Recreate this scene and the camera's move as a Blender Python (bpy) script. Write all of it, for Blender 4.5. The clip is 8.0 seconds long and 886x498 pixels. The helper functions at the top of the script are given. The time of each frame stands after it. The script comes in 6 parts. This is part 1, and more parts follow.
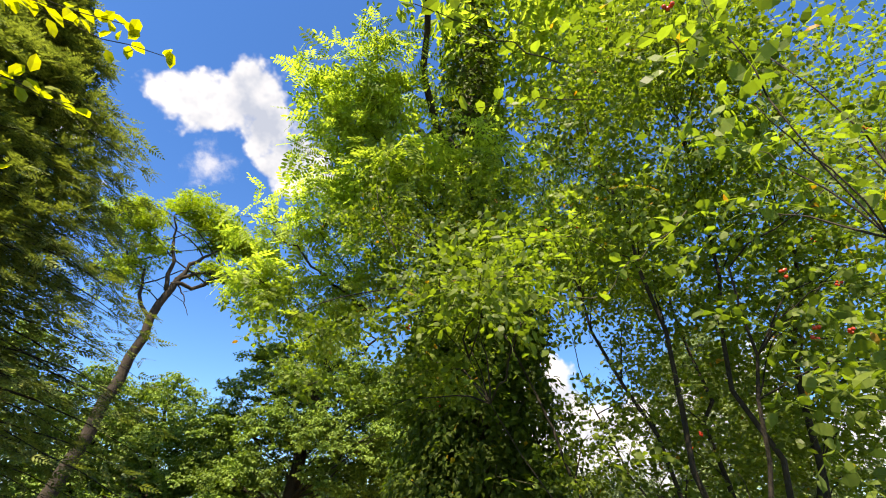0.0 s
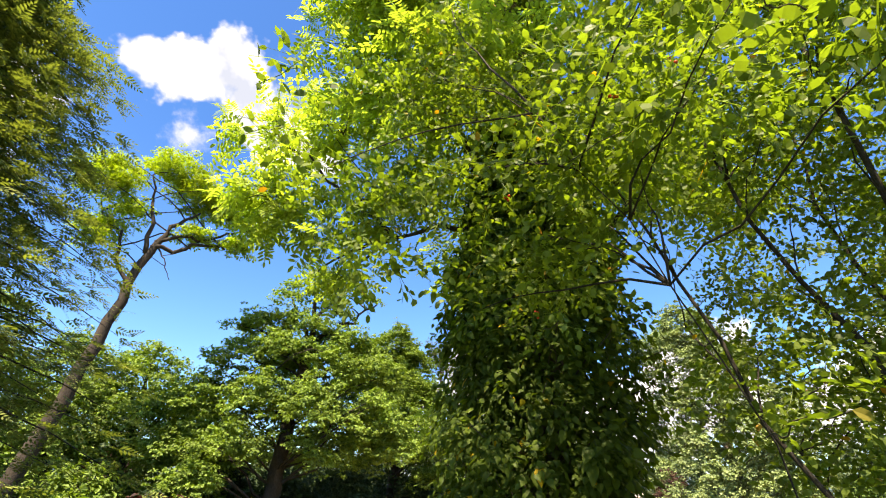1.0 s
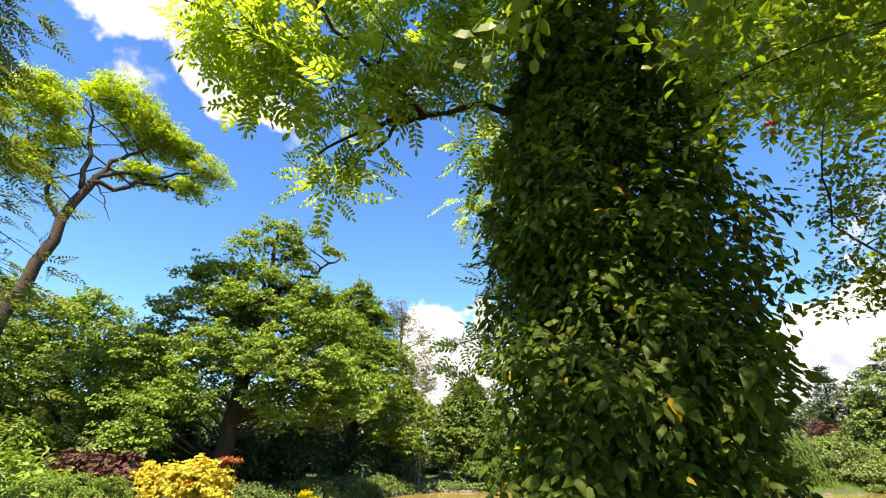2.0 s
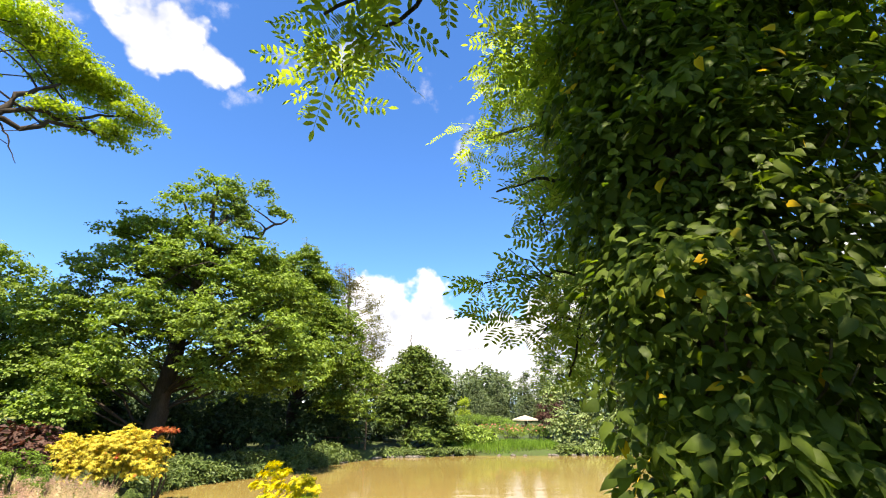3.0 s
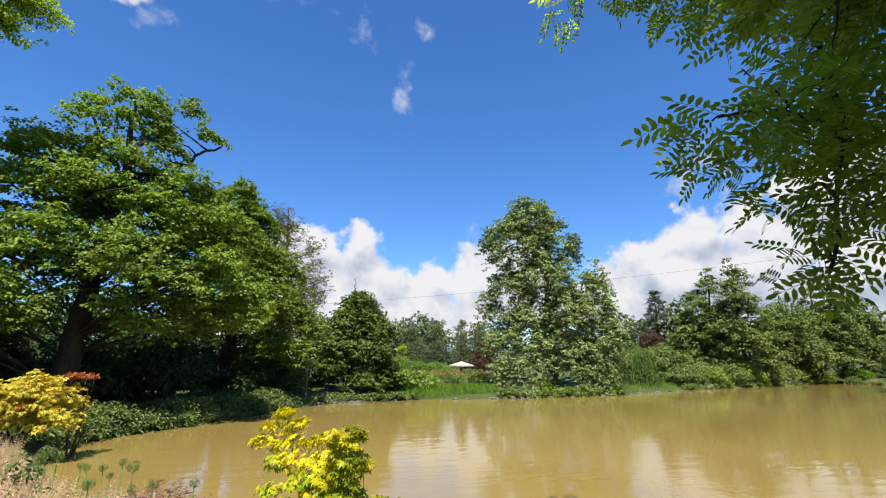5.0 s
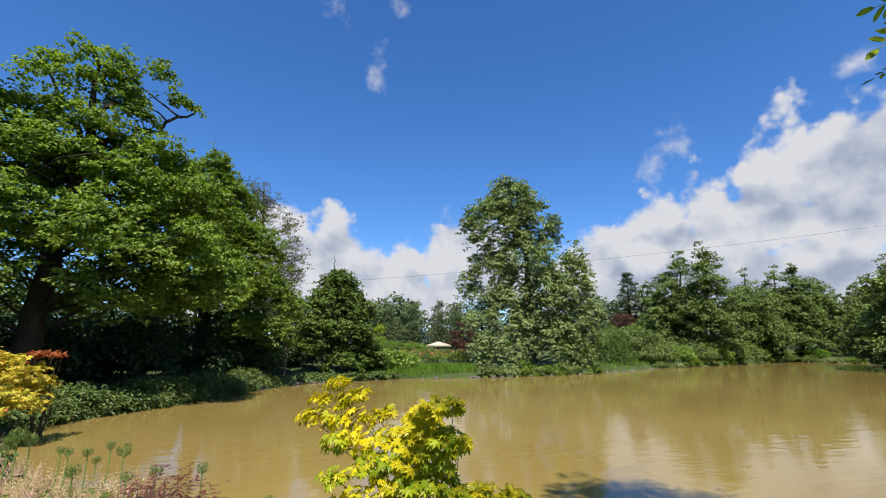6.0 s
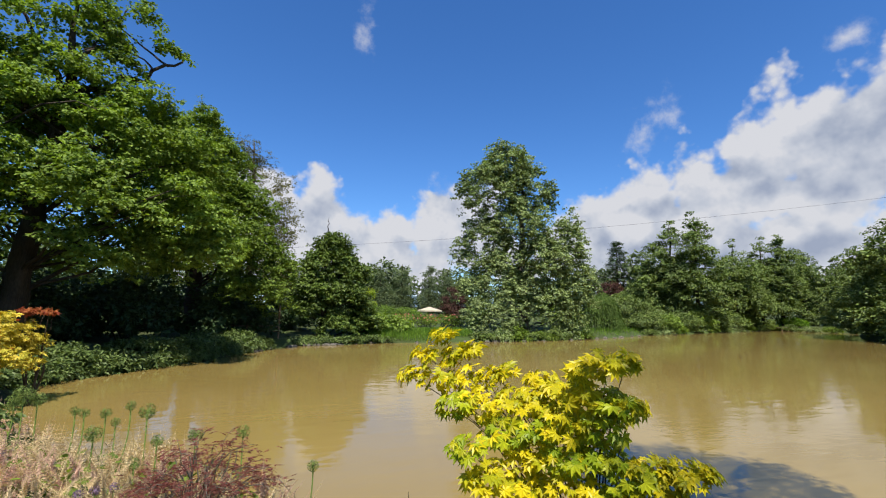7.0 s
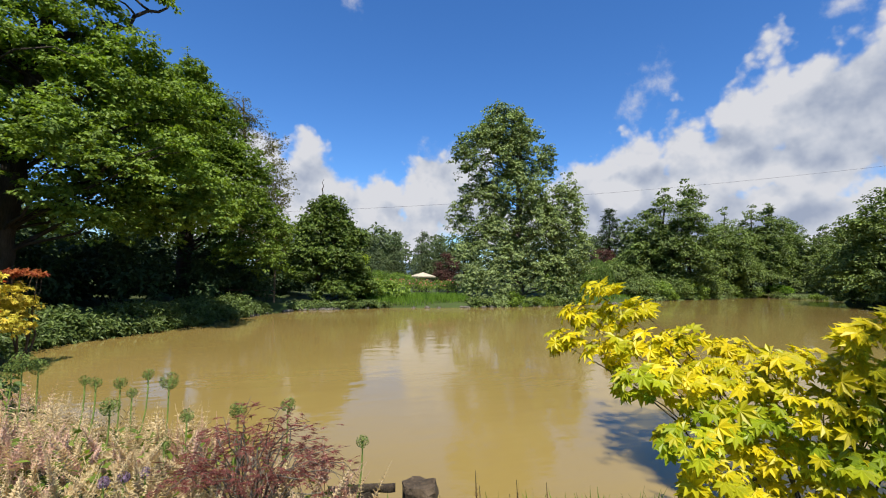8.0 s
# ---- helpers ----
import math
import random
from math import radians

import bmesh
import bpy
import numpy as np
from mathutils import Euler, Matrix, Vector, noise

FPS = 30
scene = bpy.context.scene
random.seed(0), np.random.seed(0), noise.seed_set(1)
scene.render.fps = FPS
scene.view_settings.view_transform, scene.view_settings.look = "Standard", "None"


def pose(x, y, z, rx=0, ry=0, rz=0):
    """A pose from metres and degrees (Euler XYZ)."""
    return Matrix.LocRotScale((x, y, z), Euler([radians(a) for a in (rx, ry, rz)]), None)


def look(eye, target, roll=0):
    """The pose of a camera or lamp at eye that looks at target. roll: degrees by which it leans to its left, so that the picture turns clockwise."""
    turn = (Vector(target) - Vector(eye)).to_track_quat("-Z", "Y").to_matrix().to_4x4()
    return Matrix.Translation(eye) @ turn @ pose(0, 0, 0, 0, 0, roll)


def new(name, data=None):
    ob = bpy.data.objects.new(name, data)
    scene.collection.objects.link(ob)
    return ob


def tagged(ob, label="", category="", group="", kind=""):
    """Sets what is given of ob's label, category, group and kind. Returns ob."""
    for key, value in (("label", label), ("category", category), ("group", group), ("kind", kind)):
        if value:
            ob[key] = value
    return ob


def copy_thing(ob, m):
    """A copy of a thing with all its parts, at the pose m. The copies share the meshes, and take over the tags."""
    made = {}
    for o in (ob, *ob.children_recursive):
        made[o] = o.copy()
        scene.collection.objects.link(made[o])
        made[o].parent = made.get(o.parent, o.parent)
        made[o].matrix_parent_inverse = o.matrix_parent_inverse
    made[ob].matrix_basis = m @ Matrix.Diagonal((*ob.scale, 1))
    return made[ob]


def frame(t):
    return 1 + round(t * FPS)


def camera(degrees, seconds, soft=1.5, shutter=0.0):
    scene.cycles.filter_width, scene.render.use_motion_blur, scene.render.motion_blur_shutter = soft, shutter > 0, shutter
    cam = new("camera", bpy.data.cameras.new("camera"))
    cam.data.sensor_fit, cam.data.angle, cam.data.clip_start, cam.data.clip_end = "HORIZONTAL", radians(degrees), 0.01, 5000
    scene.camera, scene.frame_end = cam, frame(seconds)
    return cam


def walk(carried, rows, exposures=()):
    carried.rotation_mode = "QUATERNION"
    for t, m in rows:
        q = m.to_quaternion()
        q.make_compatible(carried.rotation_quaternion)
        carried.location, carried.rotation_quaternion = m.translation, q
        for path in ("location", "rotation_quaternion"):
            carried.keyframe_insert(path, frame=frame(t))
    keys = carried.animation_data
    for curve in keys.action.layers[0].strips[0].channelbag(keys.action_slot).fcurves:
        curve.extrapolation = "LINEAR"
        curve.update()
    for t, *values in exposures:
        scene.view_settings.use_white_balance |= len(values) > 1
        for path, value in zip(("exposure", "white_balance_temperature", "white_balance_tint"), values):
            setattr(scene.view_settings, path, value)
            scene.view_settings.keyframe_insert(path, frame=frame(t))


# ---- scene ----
cam = camera(87.8, 8.0, soft=1.1)
PATH = [
    (0, (0.539, -0.351, 2.371), (0.436, 1.376, 3.374), 1.2),
    (0.5, (0.193, 0.232, 2.309), (0.1, 1.976, 3.284), 1.0),
    (1, (-0.135, 0.81, 2.258), (-0.171, 2.585, 3.179), 1.1),
    (1.5, (-0.461, 1.418, 2.201), (-0.414, 3.226, 3.055), 1.2),
    (2, (-0.779, 2.074, 2.15), (-0.631, 3.906, 2.939), 1.3),
    (3.5, (-1.501, 3.533, 2.05), (-1.002, 5.364, 2.682), -0.0),
    (4, (-1.699, 4.019, 2.006), (-1.126, 5.843, 2.595), -0.0),
    (4.5, (-1.904, 4.494, 1.965), (-1.278, 6.316, 2.503), 0.3),
    (5, (-2.091, 4.926, 1.939), (-1.406, 6.743, 2.419), 0.2),
    (6.5, (-2.736, 6.25, 1.737), (-1.901, 8.034, 2.087), 0.3),
    (7, (-2.941, 6.641, 1.695), (-2.081, 8.427, 1.958), 0.8),
    (7.5, (-3.124, 7.059, 1.651), (-2.22, 8.835, 1.822), 1.3),
    (8, (-3.251, 7.474, 1.611), (-2.341, 9.251, 1.73), 1.1),
]
EXPOSURES = [(0.0, 1.52, 7600, 12), (1.0, 1.88, 7900, 13), (2.0, 1.88, 7800, 13), (3.5, 1.66, 7200, 12), (5.0, 1.08, 6750, 10), (6.5, 0.74, 6500, 10), (8.0, 0.76, 6550, 10)]
walk(cam, [(t, look(eye, target, roll)) for t, eye, target, roll in PATH], EXPOSURES)

# ---------------------------------------------------------------- world, sun
SUN_AZ, SUN_EL = 196.0, 61.0          # compass-like: degrees from +y towards +x
CLOUDS = [  # azimuth, elevation, half-width, half-height (degrees)
    (-41, 41, 6, 3.6), (-35, 43.5, 5, 4.5), (-31, 41.5, 5, 4), (-25.6, 37.5, 5.5, 4.2), (-20, 36.5, 4, 2.5),
    (4, 11, 6, 5.8), (10, 11, 4, 5.8), (15, 7, 5, 4.8), (19.5, 8, 3.5, 4.8), (25, 9.5, 4, 6.2), (29, 9, 5, 6.8), (12, 5, 22, 4),
    (40.5, 8, 4, 4.4), (45, 8.5, 6, 6.2), (51, 9.5, 5, 7.0), (55.5, 12, 4, 8.0), (61, 14.4, 5.4, 9.0), (67, 13, 5, 8.8), (78, 14, 11, 10), (66, 5, 30, 7),
    (120, 25, 24, 10), (165, 35, 20, 9), (235, 22, 26, 9), (290, 30, 18, 8),
]
HEADS = [(48.1, 9.8, 2.2, 2.0), (60.6, 9.6, 1.0, 1.7), (62.8, 8.0, 2.6, 1.3), (55, 10, 2.2, 1.2), (70, 8.6, 4, 1.2), (8, 15, 4, 2.6), (22, 11, 5, 2.2), (63, 21, 6, 2.2), (47, 13.4, 4, 1.4)]   # sunlit cumulus
GREYS = [(69.5, 18.0, 4.2, 2.6), (59.7, 15.0, 2.4, 1.0), (57, 6.5, 12, 2.6), (51, 11.8, 4, 1.0), (75, 13.5, 9, 2.0), (66, 12.4, 7, 1.2), (9, 11.6, 5, 1.0), (26, 14, 3, 2.4), (-32, 40.5, 9, 4.5)]   # shaded undersides
WISPS = [(-36.7, 34.8, 3.4, 4.0), (-9, 40, 4, 1.8), (-2, 42, 7, 2.6), (10.3, 38.3, 2.6, 2.4), (15.3, 32.4, 2.2, 3.2), (18.5, 39, 1.6, 1.6), (50.2, 19.6, 3.4, 3.0), (52.0, 21.6, 3.0, 3.0), (69, 25.2, 2.0, 1.4),
         (-28, 41.5, 8, 4), (28, 14.0, 6, 3.0), (-16, 34, 3, 2)]


def nodes_of(mat):
    mat.use_nodes = True
    nt = mat.node_tree
    nt.nodes.clear()
    return nt


def ramp_node(nt, stops):
    r = nt.nodes.new("ShaderNodeValToRGB")
    el = r.color_ramp.elements
    while len(el) < len(stops):
        el.new(0.5)
    for e, (p, c) in zip(el, stops):
        e.position, e.color = p, (*c, 1)
    return r


def build_world():
    world = bpy.data.worlds.new("sky")
    scene.world = world
    world.use_nodes = True
    nt = world.node_tree
    nt.nodes.clear()
    N = nt.nodes.new

    def link(a, b):
        nt.links.new(a, b)

    def math_node(op, a, b=None, clamp=False):
        n = N("ShaderNodeMath")
        n.operation, n.use_clamp = op, clamp
        for i, v in enumerate((a, b)):
            if v is None:
                continue
            if isinstance(v, (int, float)):
                n.inputs[i].default_value = v
            else:
                link(v, n.inputs[i])
        return n.outputs[0]

    sky = N("ShaderNodeTexSky")
    sky.sky_type, sky.sun_disc = "NISHITA", False
    sky.sun_elevation, sky.sun_rotation = radians(SUN_EL), radians(SUN_AZ)
    sky.air_density, sky.dust_density, sky.ozone_density, sky.altitude = 1.0, 0.25, 3.0, 100
    hue = N("ShaderNodeHueSaturation")
    hue.inputs["Saturation"].default_value = SKY_SAT
    hue.inputs["Value"].default_value = 1.0
    link(sky.outputs[0], hue.inputs["Color"])

    coord = N("ShaderNodeTexCoord")
    sep = N("ShaderNodeSeparateXYZ")
    link(coord.outputs["Generated"], sep.inputs[0])
    az = math_node("ARCTAN2", sep.outputs[0], sep.outputs[1])
    el = math_node("ARCSINE", sep.outputs[2])
    ae = N("ShaderNodeCombineXYZ")
    link(az, ae.inputs[0])
    link(el, ae.inputs[1])
    def field(vec, spots):
        best = None
        for a, e, w, h in spots:
            a = a - 360 if a > 180 else a
            m = N("ShaderNodeMapping")
            m.inputs["Scale"].default_value = (1 / radians(w), 1 / radians(h), 0)
            m.inputs["Location"].default_value = (-a / w, -e / h, 0)
            link(vec, m.inputs["Vector"])
            ln = N("ShaderNodeVectorMath")
            ln.operation = "LENGTH"
            link(m.outputs[0], ln.inputs[0])
            if best is None:
                best = ln.outputs["Value"]
            else:
                n = N("ShaderNodeMath")
                n.operation = "SMOOTH_MIN"
                n.inputs[2].default_value = 0.25
                link(best, n.inputs[0])
                link(ln.outputs["Value"], n.inputs[1])
                best = n.outputs[0]
        return best

    def shifted(vec, by):
        m = N("ShaderNodeMapping")
        m.inputs["Location"].default_value = by
        link(vec, m.inputs["Vector"])
        return m.outputs[0]

    def bumps(way):
        """Swirls and round billows that push a cloud's outline about."""
        warp = N("ShaderNodeTexNoise")
        warp.inputs["Scale"].default_value, warp.inputs["Detail"].default_value, warp.inputs["Roughness"].default_value = 8.0, 6.0, 0.55
        link(way, warp.inputs["Vector"])
        bill = N("ShaderNodeTexVoronoi")
        bill.feature, bill.inputs["Scale"].default_value = "SMOOTH_F1", 17.0
        bill.inputs["Detail"].default_value, bill.inputs["Roughness"].default_value = 3.0, 0.55
        link(way, bill.inputs["Vector"])
        fine = N("ShaderNodeTexNoise")
        fine.inputs["Scale"].default_value, fine.inputs["Detail"].default_value, fine.inputs["Roughness"].default_value = 26.0, 5.0, 0.6
        link(way, fine.inputs["Vector"])
        wob = math_node("ADD", math_node("MULTIPLY", math_node("SUBTRACT", warp.outputs[0], 0.5), 1.25), math_node("MULTIPLY", math_node("SUBTRACT", fine.outputs[0], 0.5), 0.27))
        puff = math_node("MULTIPLY", math_node("SUBTRACT", bill.outputs["Distance"], 0.45), 0.8)
        return math_node("ADD", wob, puff), warp

    here, warp = bumps(coord.outputs["Generated"])
    higher, _ = bumps(shifted(coord.outputs["Generated"], (0, 0, 0.042)))
    dens = math_node("SUBTRACT", 1.34, math_node("ADD", field(ae.outputs[0], CLOUDS), here))
    thin = field(ae.outputs[0], WISPS)
    cover = N("ShaderNodeMapRange")
    cover.interpolation_type = "SMOOTHSTEP"
    cover.inputs["From Min"].default_value, cover.inputs["From Max"].default_value = -0.06, 0.30
    link(dens, cover.inputs["Value"])
    # thin, soft shreds of cloud
    shreds = N("ShaderNodeTexNoise")
    shreds.inputs["Scale"].default_value, shreds.inputs["Detail"].default_value, shreds.inputs["Roughness"].default_value = 30.0, 5.0, 0.6
    link(coord.outputs["Generated"], shreds.inputs["Vector"])
    veil = N("ShaderNodeMapRange")
    veil.interpolation_type = "SMOOTHSTEP"
    veil.inputs["From Min"].default_value, veil.inputs["From Max"].default_value, veil.inputs["To Max"].default_value = 0.05, 1.7, 0.85
    link(math_node("SUBTRACT", 1.0, math_node("ADD", thin, math_node("ADD", math_node("MULTIPLY", math_node("SUBTRACT", warp.outputs[0], 0.5), 3.6), math_node("MULTIPLY", math_node("SUBTRACT", shreds.outputs[0], 0.5), 2.2)))), veil.inputs["Value"])
    total = math_node("MAXIMUM", cover.outputs[0], veil.outputs[0])
    # shading: bright rims and tops, grey inside and underneath
    def soft_spots(spots, reach):
        m = N("ShaderNodeMapRange")
        m.interpolation_type = "SMOOTHSTEP"
        m.inputs["From Min"].default_value, m.inputs["From Max"].default_value = reach, 0.2
        link(math_node("ADD", field(ae.outputs[0], spots), math_node("MULTIPLY", math_node("SUBTRACT", warp.outputs[0], 0.5), 2.4)), m.inputs["Value"])
        return m.outputs[0]

    depth = math_node("ADD", math_node("MULTIPLY", dens, 0.24), math_node("MULTIPLY", math_node("SUBTRACT", here, higher), 0.9))
    depth = math_node("ADD", depth, math_node("MULTIPLY", soft_spots(GREYS, 1.9), 0.42))
    depth = math_node("SUBTRACT", depth, math_node("MULTIPLY", soft_spots(HEADS, 1.3), 0.45))
    ramp = ramp_node(nt, [(0.0, (1.0, 1.0, 1.0)), (0.30, (0.80, 0.84, 0.90)), (0.8, (0.50, 0.57, 0.70))])
    link(depth, ramp.inputs[0])
    bright = N("ShaderNodeMixRGB")
    bright.blend_type, bright.inputs[0].default_value = "MULTIPLY", 1.0
    link(ramp.outputs[0], bright.inputs[1])
    bright.inputs[2].default_value = (CLOUD, CLOUD * 1.02, CLOUD * 1.09, 1)
    mix = N("ShaderNodeMixRGB")
    link(total, mix.inputs[0])
    deep = N("ShaderNodeMixRGB")
    deep.blend_type, deep.inputs[0].default_value = "MULTIPLY", 1.0
    link(hue.outputs[0], deep.inputs[1])
    deep.inputs[2].default_value = (*SKY_TINT, 1)
    link(deep.outputs[0], mix.inputs[1])
    link(bright.outputs[0], mix.inputs[2])
    bg = N("ShaderNodeBackground")
    bg.inputs["Strength"].default_value = SKY_STRENGTH
    link(mix.outputs[0], bg.inputs["Color"])
    out = N("ShaderNodeOutputWorld")
    link(bg.outputs[0], out.inputs["Surface"])


SKY_STRENGTH, SKY_SAT, CLOUD = 0.08, 1.20, 5.1
SKY_TINT = (0.78, 1.0, 1.28)
build_world()
sun_data = bpy.data.lights.new("sun", "SUN")
sun_data.energy, sun_data.angle, sun_data.color = 5.0, radians(0.53), (1.0, 0.94, 0.82)
sun = new("sun", sun_data)
_d = Vector((math.sin(radians(SUN_AZ)) * math.cos(radians(SUN_EL)), math.cos(radians(SUN_AZ)) * math.cos(radians(SUN_EL)), math.sin(radians(SUN_EL))))
sun.matrix_world = look(_d * 60, (0, 0, 0))

# ---------------------------------------------------------------- materials


def leaf_material(name, dark, light, glow, through_part=0.38, rough=0.6, spec=0.15, per_object=False, spot=None, spotted=0.006):
    """A leaf: upper side with a soft gloss, light shining through it, colour varied leaf by leaf and in broad patches."""
    mat = bpy.data.materials.new(name)
    nt = nodes_of(mat)
    N, L = nt.nodes.new, nt.links.new
    if per_object:
        rnd = N("ShaderNodeObjectInfo").outputs["Random"]
    else:
        rnd = N("ShaderNodeNewGeometry").outputs["Random Per Island"]
    stops = [(0.0, dark), (0.75, light)]
    if spot:
        stops += [(1 - spotted * 2, light), (1 - spotted, spot)]
    ramp = ramp_node(nt, stops)
    L(rnd, ramp.inputs[0])
    tc = N("ShaderNodeTexCoord")
    patch = N("ShaderNodeTexNoise")
    patch.inputs["Scale"].default_value, patch.inputs["Detail"].default_value = 0.55, 3.0
    L(tc.outputs["Object"], patch.inputs["Vector"])
    pr = N("ShaderNodeMapRange")
    pr.inputs["From Min"].default_value, pr.inputs["From Max"].default_value = 0.3, 0.7
    pr.inputs["To Min"].default_value, pr.inputs["To Max"].default_value = 0.72, 1.28
    L(patch.outputs[0], pr.inputs["Value"])
    grain = N("ShaderNodeTexNoise")
    grain.inputs["Scale"].default_value, grain.inputs["Detail"].default_value = 60.0, 3.0
    L(tc.outputs["Object"], grain.inputs["Vector"])
    gr = N("ShaderNodeMapRange")
    gr.inputs["To Min"].default_value, gr.inputs["To Max"].default_value = 0.8, 1.2
    L(grain.outputs[0], gr.inputs["Value"])
    both = N("ShaderNodeMath")
    both.operation = "MULTIPLY"
    L(pr.outputs[0], both.inputs[0])
    L(gr.outputs[0], both.inputs[1])
    col = N("ShaderNodeVectorMath")
    col.operation = "SCALE"
    L(ramp.outputs[0], col.inputs[0])
    L(both.outputs[0], col.inputs["Scale"])
    pb = N("ShaderNodeBsdfPrincipled")
    pb.inputs["Roughness"].default_value = rough
    pb.inputs["Specular IOR Level"].default_value = spec
    L(col.outputs[0], pb.inputs["Base Color"])
    tint = N("ShaderNodeMixRGB")
    tint.blend_type, tint.inputs[0].default_value = "MULTIPLY", 1.0
    L(col.outputs[0], tint.inputs[1])
    tint.inputs[2].default_value = (*glow, 1)
    tr = N("ShaderNodeBsdfTranslucent")
    L(tint.outputs[0], tr.inputs["Color"])
    mx = N("ShaderNodeMixShader")
    mx.inputs[0].default_value = through_part
    L(pb.outputs[0], mx.inputs[1])
    L(tr.outputs[0], mx.inputs[2])
    out = N("ShaderNodeOutputMaterial")
    L(mx.outputs[0], out.inputs["Surface"])
    return mat


def rough_material(name, a, b, scale, rough=0.85, bump=0.4, stretch=(1, 1, 1), fine=8.0, spec=0.25):
    """A rough surface of two colours: broad patches, fine grain and relief. stretch squeezes the pattern along an axis."""
    mat = bpy.data.materials.new(name)
    nt = nodes_of(mat)
    N, L = nt.nodes.new, nt.links.new
    tc = N("ShaderNodeTexCoord")
    mp = N("ShaderNodeMapping")
    mp.inputs["Scale"].default_value = stretch
    L(tc.outputs["Object"], mp.inputs["Vector"])
    n1 = N("ShaderNodeTexNoise")
    n1.inputs["Scale"].default_value, n1.inputs["Detail"].default_value = scale, 5.0
    n2 = N("ShaderNodeTexNoise")
    n2.inputs["Scale"].default_value, n2.inputs["Detail"].default_value, n2.inputs["Roughness"].default_value = scale * fine, 6.0, 0.65
    L(mp.outputs[0], n1.inputs["Vector"])
    L(mp.outputs[0], n2.inputs["Vector"])
    mixf = N("ShaderNodeMath")
    mixf.operation = "MULTIPLY_ADD"
    mixf.inputs[1].default_value = 0.5
    L(n1.outputs[0], mixf.inputs[0])
    half = N("ShaderNodeMath")
    half.operation = "MULTIPLY"
    half.inputs[1].default_value = 0.5
    L(n2.outputs[0], half.inputs[0])
    L(half.outputs[0], mixf.inputs[2])
    ramp = ramp_node(nt, [(0.34, a), (0.64, b)])
    L(mixf.outputs[0], ramp.inputs[0])
    pb = N("ShaderNodeBsdfPrincipled")
    pb.inputs["Roughness"].default_value = rough
    pb.inputs["Specular IOR Level"].default_value = spec
    L(ramp.outputs[0], pb.inputs["Base Color"])
    bp = N("ShaderNodeBump")
    bp.inputs["Strength"].default_value, bp.inputs["Distance"].default_value = bump, 0.05
    L(n2.outputs[0], bp.inputs["Height"])
    L(bp.outputs[0], pb.inputs["Normal"])
    out = N("ShaderNodeOutputMaterial")
    L(pb.outputs[0], out.inputs["Surface"])
    return mat


def water_material():
    """Muddy pond water: silt-brown body under a smooth, faintly rippled surface."""
    mat = bpy.data.materials.new("muddy_water")
    nt = nodes_of(mat)
    N, L = nt.nodes.new, nt.links.new
    tc = N("ShaderNodeTexCoord")
    silt = N("ShaderNodeTexNoise")
    silt.inputs["Scale"].default_value, silt.inputs["Detail"].default_value = 0.12, 4.0
    L(tc.outputs["Object"], silt.inputs["Vector"])
    ramp = ramp_node(nt, [(0.3, (0.190, 0.136, 0.040)), (0.7, (0.225, 0.164, 0.055))])
    L(silt.outputs[0], ramp.inputs[0])
    pb = N("ShaderNodeBsdfPrincipled")
    pb.inputs["Roughness"].default_value, pb.inputs["IOR"].default_value = 0.035, 1.333
    L(ramp.outputs[0], pb.inputs["Base Color"])
    mp = N("ShaderNodeMapping")
    mp.inputs["Rotation"].default_value = (0, 0, radians(25))
    mp.inputs["Scale"].default_value = (1.0, 2.2, 1.0)
    L(tc.outputs["Object"], mp.inputs["Vector"])
    big = N("ShaderNodeTexNoise")
    big.inputs["Scale"].default_value, big.inputs["Detail"].default_value = 0.9, 2.0
    small = N("ShaderNodeTexNoise")
    small.inputs["Scale"].default_value, small.inputs["Detail"].default_value = 5.0, 3.0
    patch = N("ShaderNodeTexNoise")
    patch.inputs["Scale"].default_value, patch.inputs["Detail"].default_value = 0.16, 2.0
    for n in (big, small):
        L(mp.outputs[0], n.inputs["Vector"])
    L(tc.outputs["Object"], patch.inputs["Vector"])
    pr = N("ShaderNodeMapRange")
    pr.inputs["From Min"].default_value, pr.inputs["From Max"].default_value = 0.42, 0.62
    pr.inputs["To Min"].default_value, pr.inputs["To Max"].default_value = 0.08, 0.5
    L(patch.outputs[0], pr.inputs["Value"])
    mul = N("ShaderNodeMath")
    mul.operation = "MULTIPLY"
    L(small.outputs[0], mul.inputs[0])
    L(pr.outputs[0], mul.inputs[1])
    add = N("ShaderNodeMath")
    L(big.outputs[0], add.inputs[0])
    L(mul.outputs[0], add.inputs[1])
    bp = N("ShaderNodeBump")
    bp.inputs["Strength"].default_value, bp.inputs["Distance"].default_value = 0.09, 0.1
    L(add.outputs[0], bp.inputs["Height"])
    L(bp.outputs[0], pb.inputs["Normal"])
    out = N("ShaderNodeOutputMaterial")
    L(pb.outputs[0], out.inputs["Surface"])
    return mat


WATER = water_material()
GROUND = rough_material("lawn_and_soil", (0.030, 0.026, 0.014), (0.050, 0.085, 0.018), 0.35, 0.95, 0.6, fine=22)
BARK = rough_material("bark", (0.030, 0.022, 0.015), (0.125, 0.092, 0.062), 3.0, 0.9, 0.9, (1, 1, 0.22))
BARK_DARK = rough_material("dark_bark", (0.018, 0.014, 0.010), (0.060, 0.045, 0.032), 3.0, 0.9, 0.9, (1, 1, 0.22))
BARK_GREY = rough_material("grey_bark", (0.05, 0.042, 0.034), (0.19, 0.165, 0.13), 3.0, 0.9, 0.8, (1, 1, 0.3))
TWIG = rough_material("twig", (0.030, 0.024, 0.014), (0.085, 0.075, 0.035), 9.0, 0.8, 0.4)
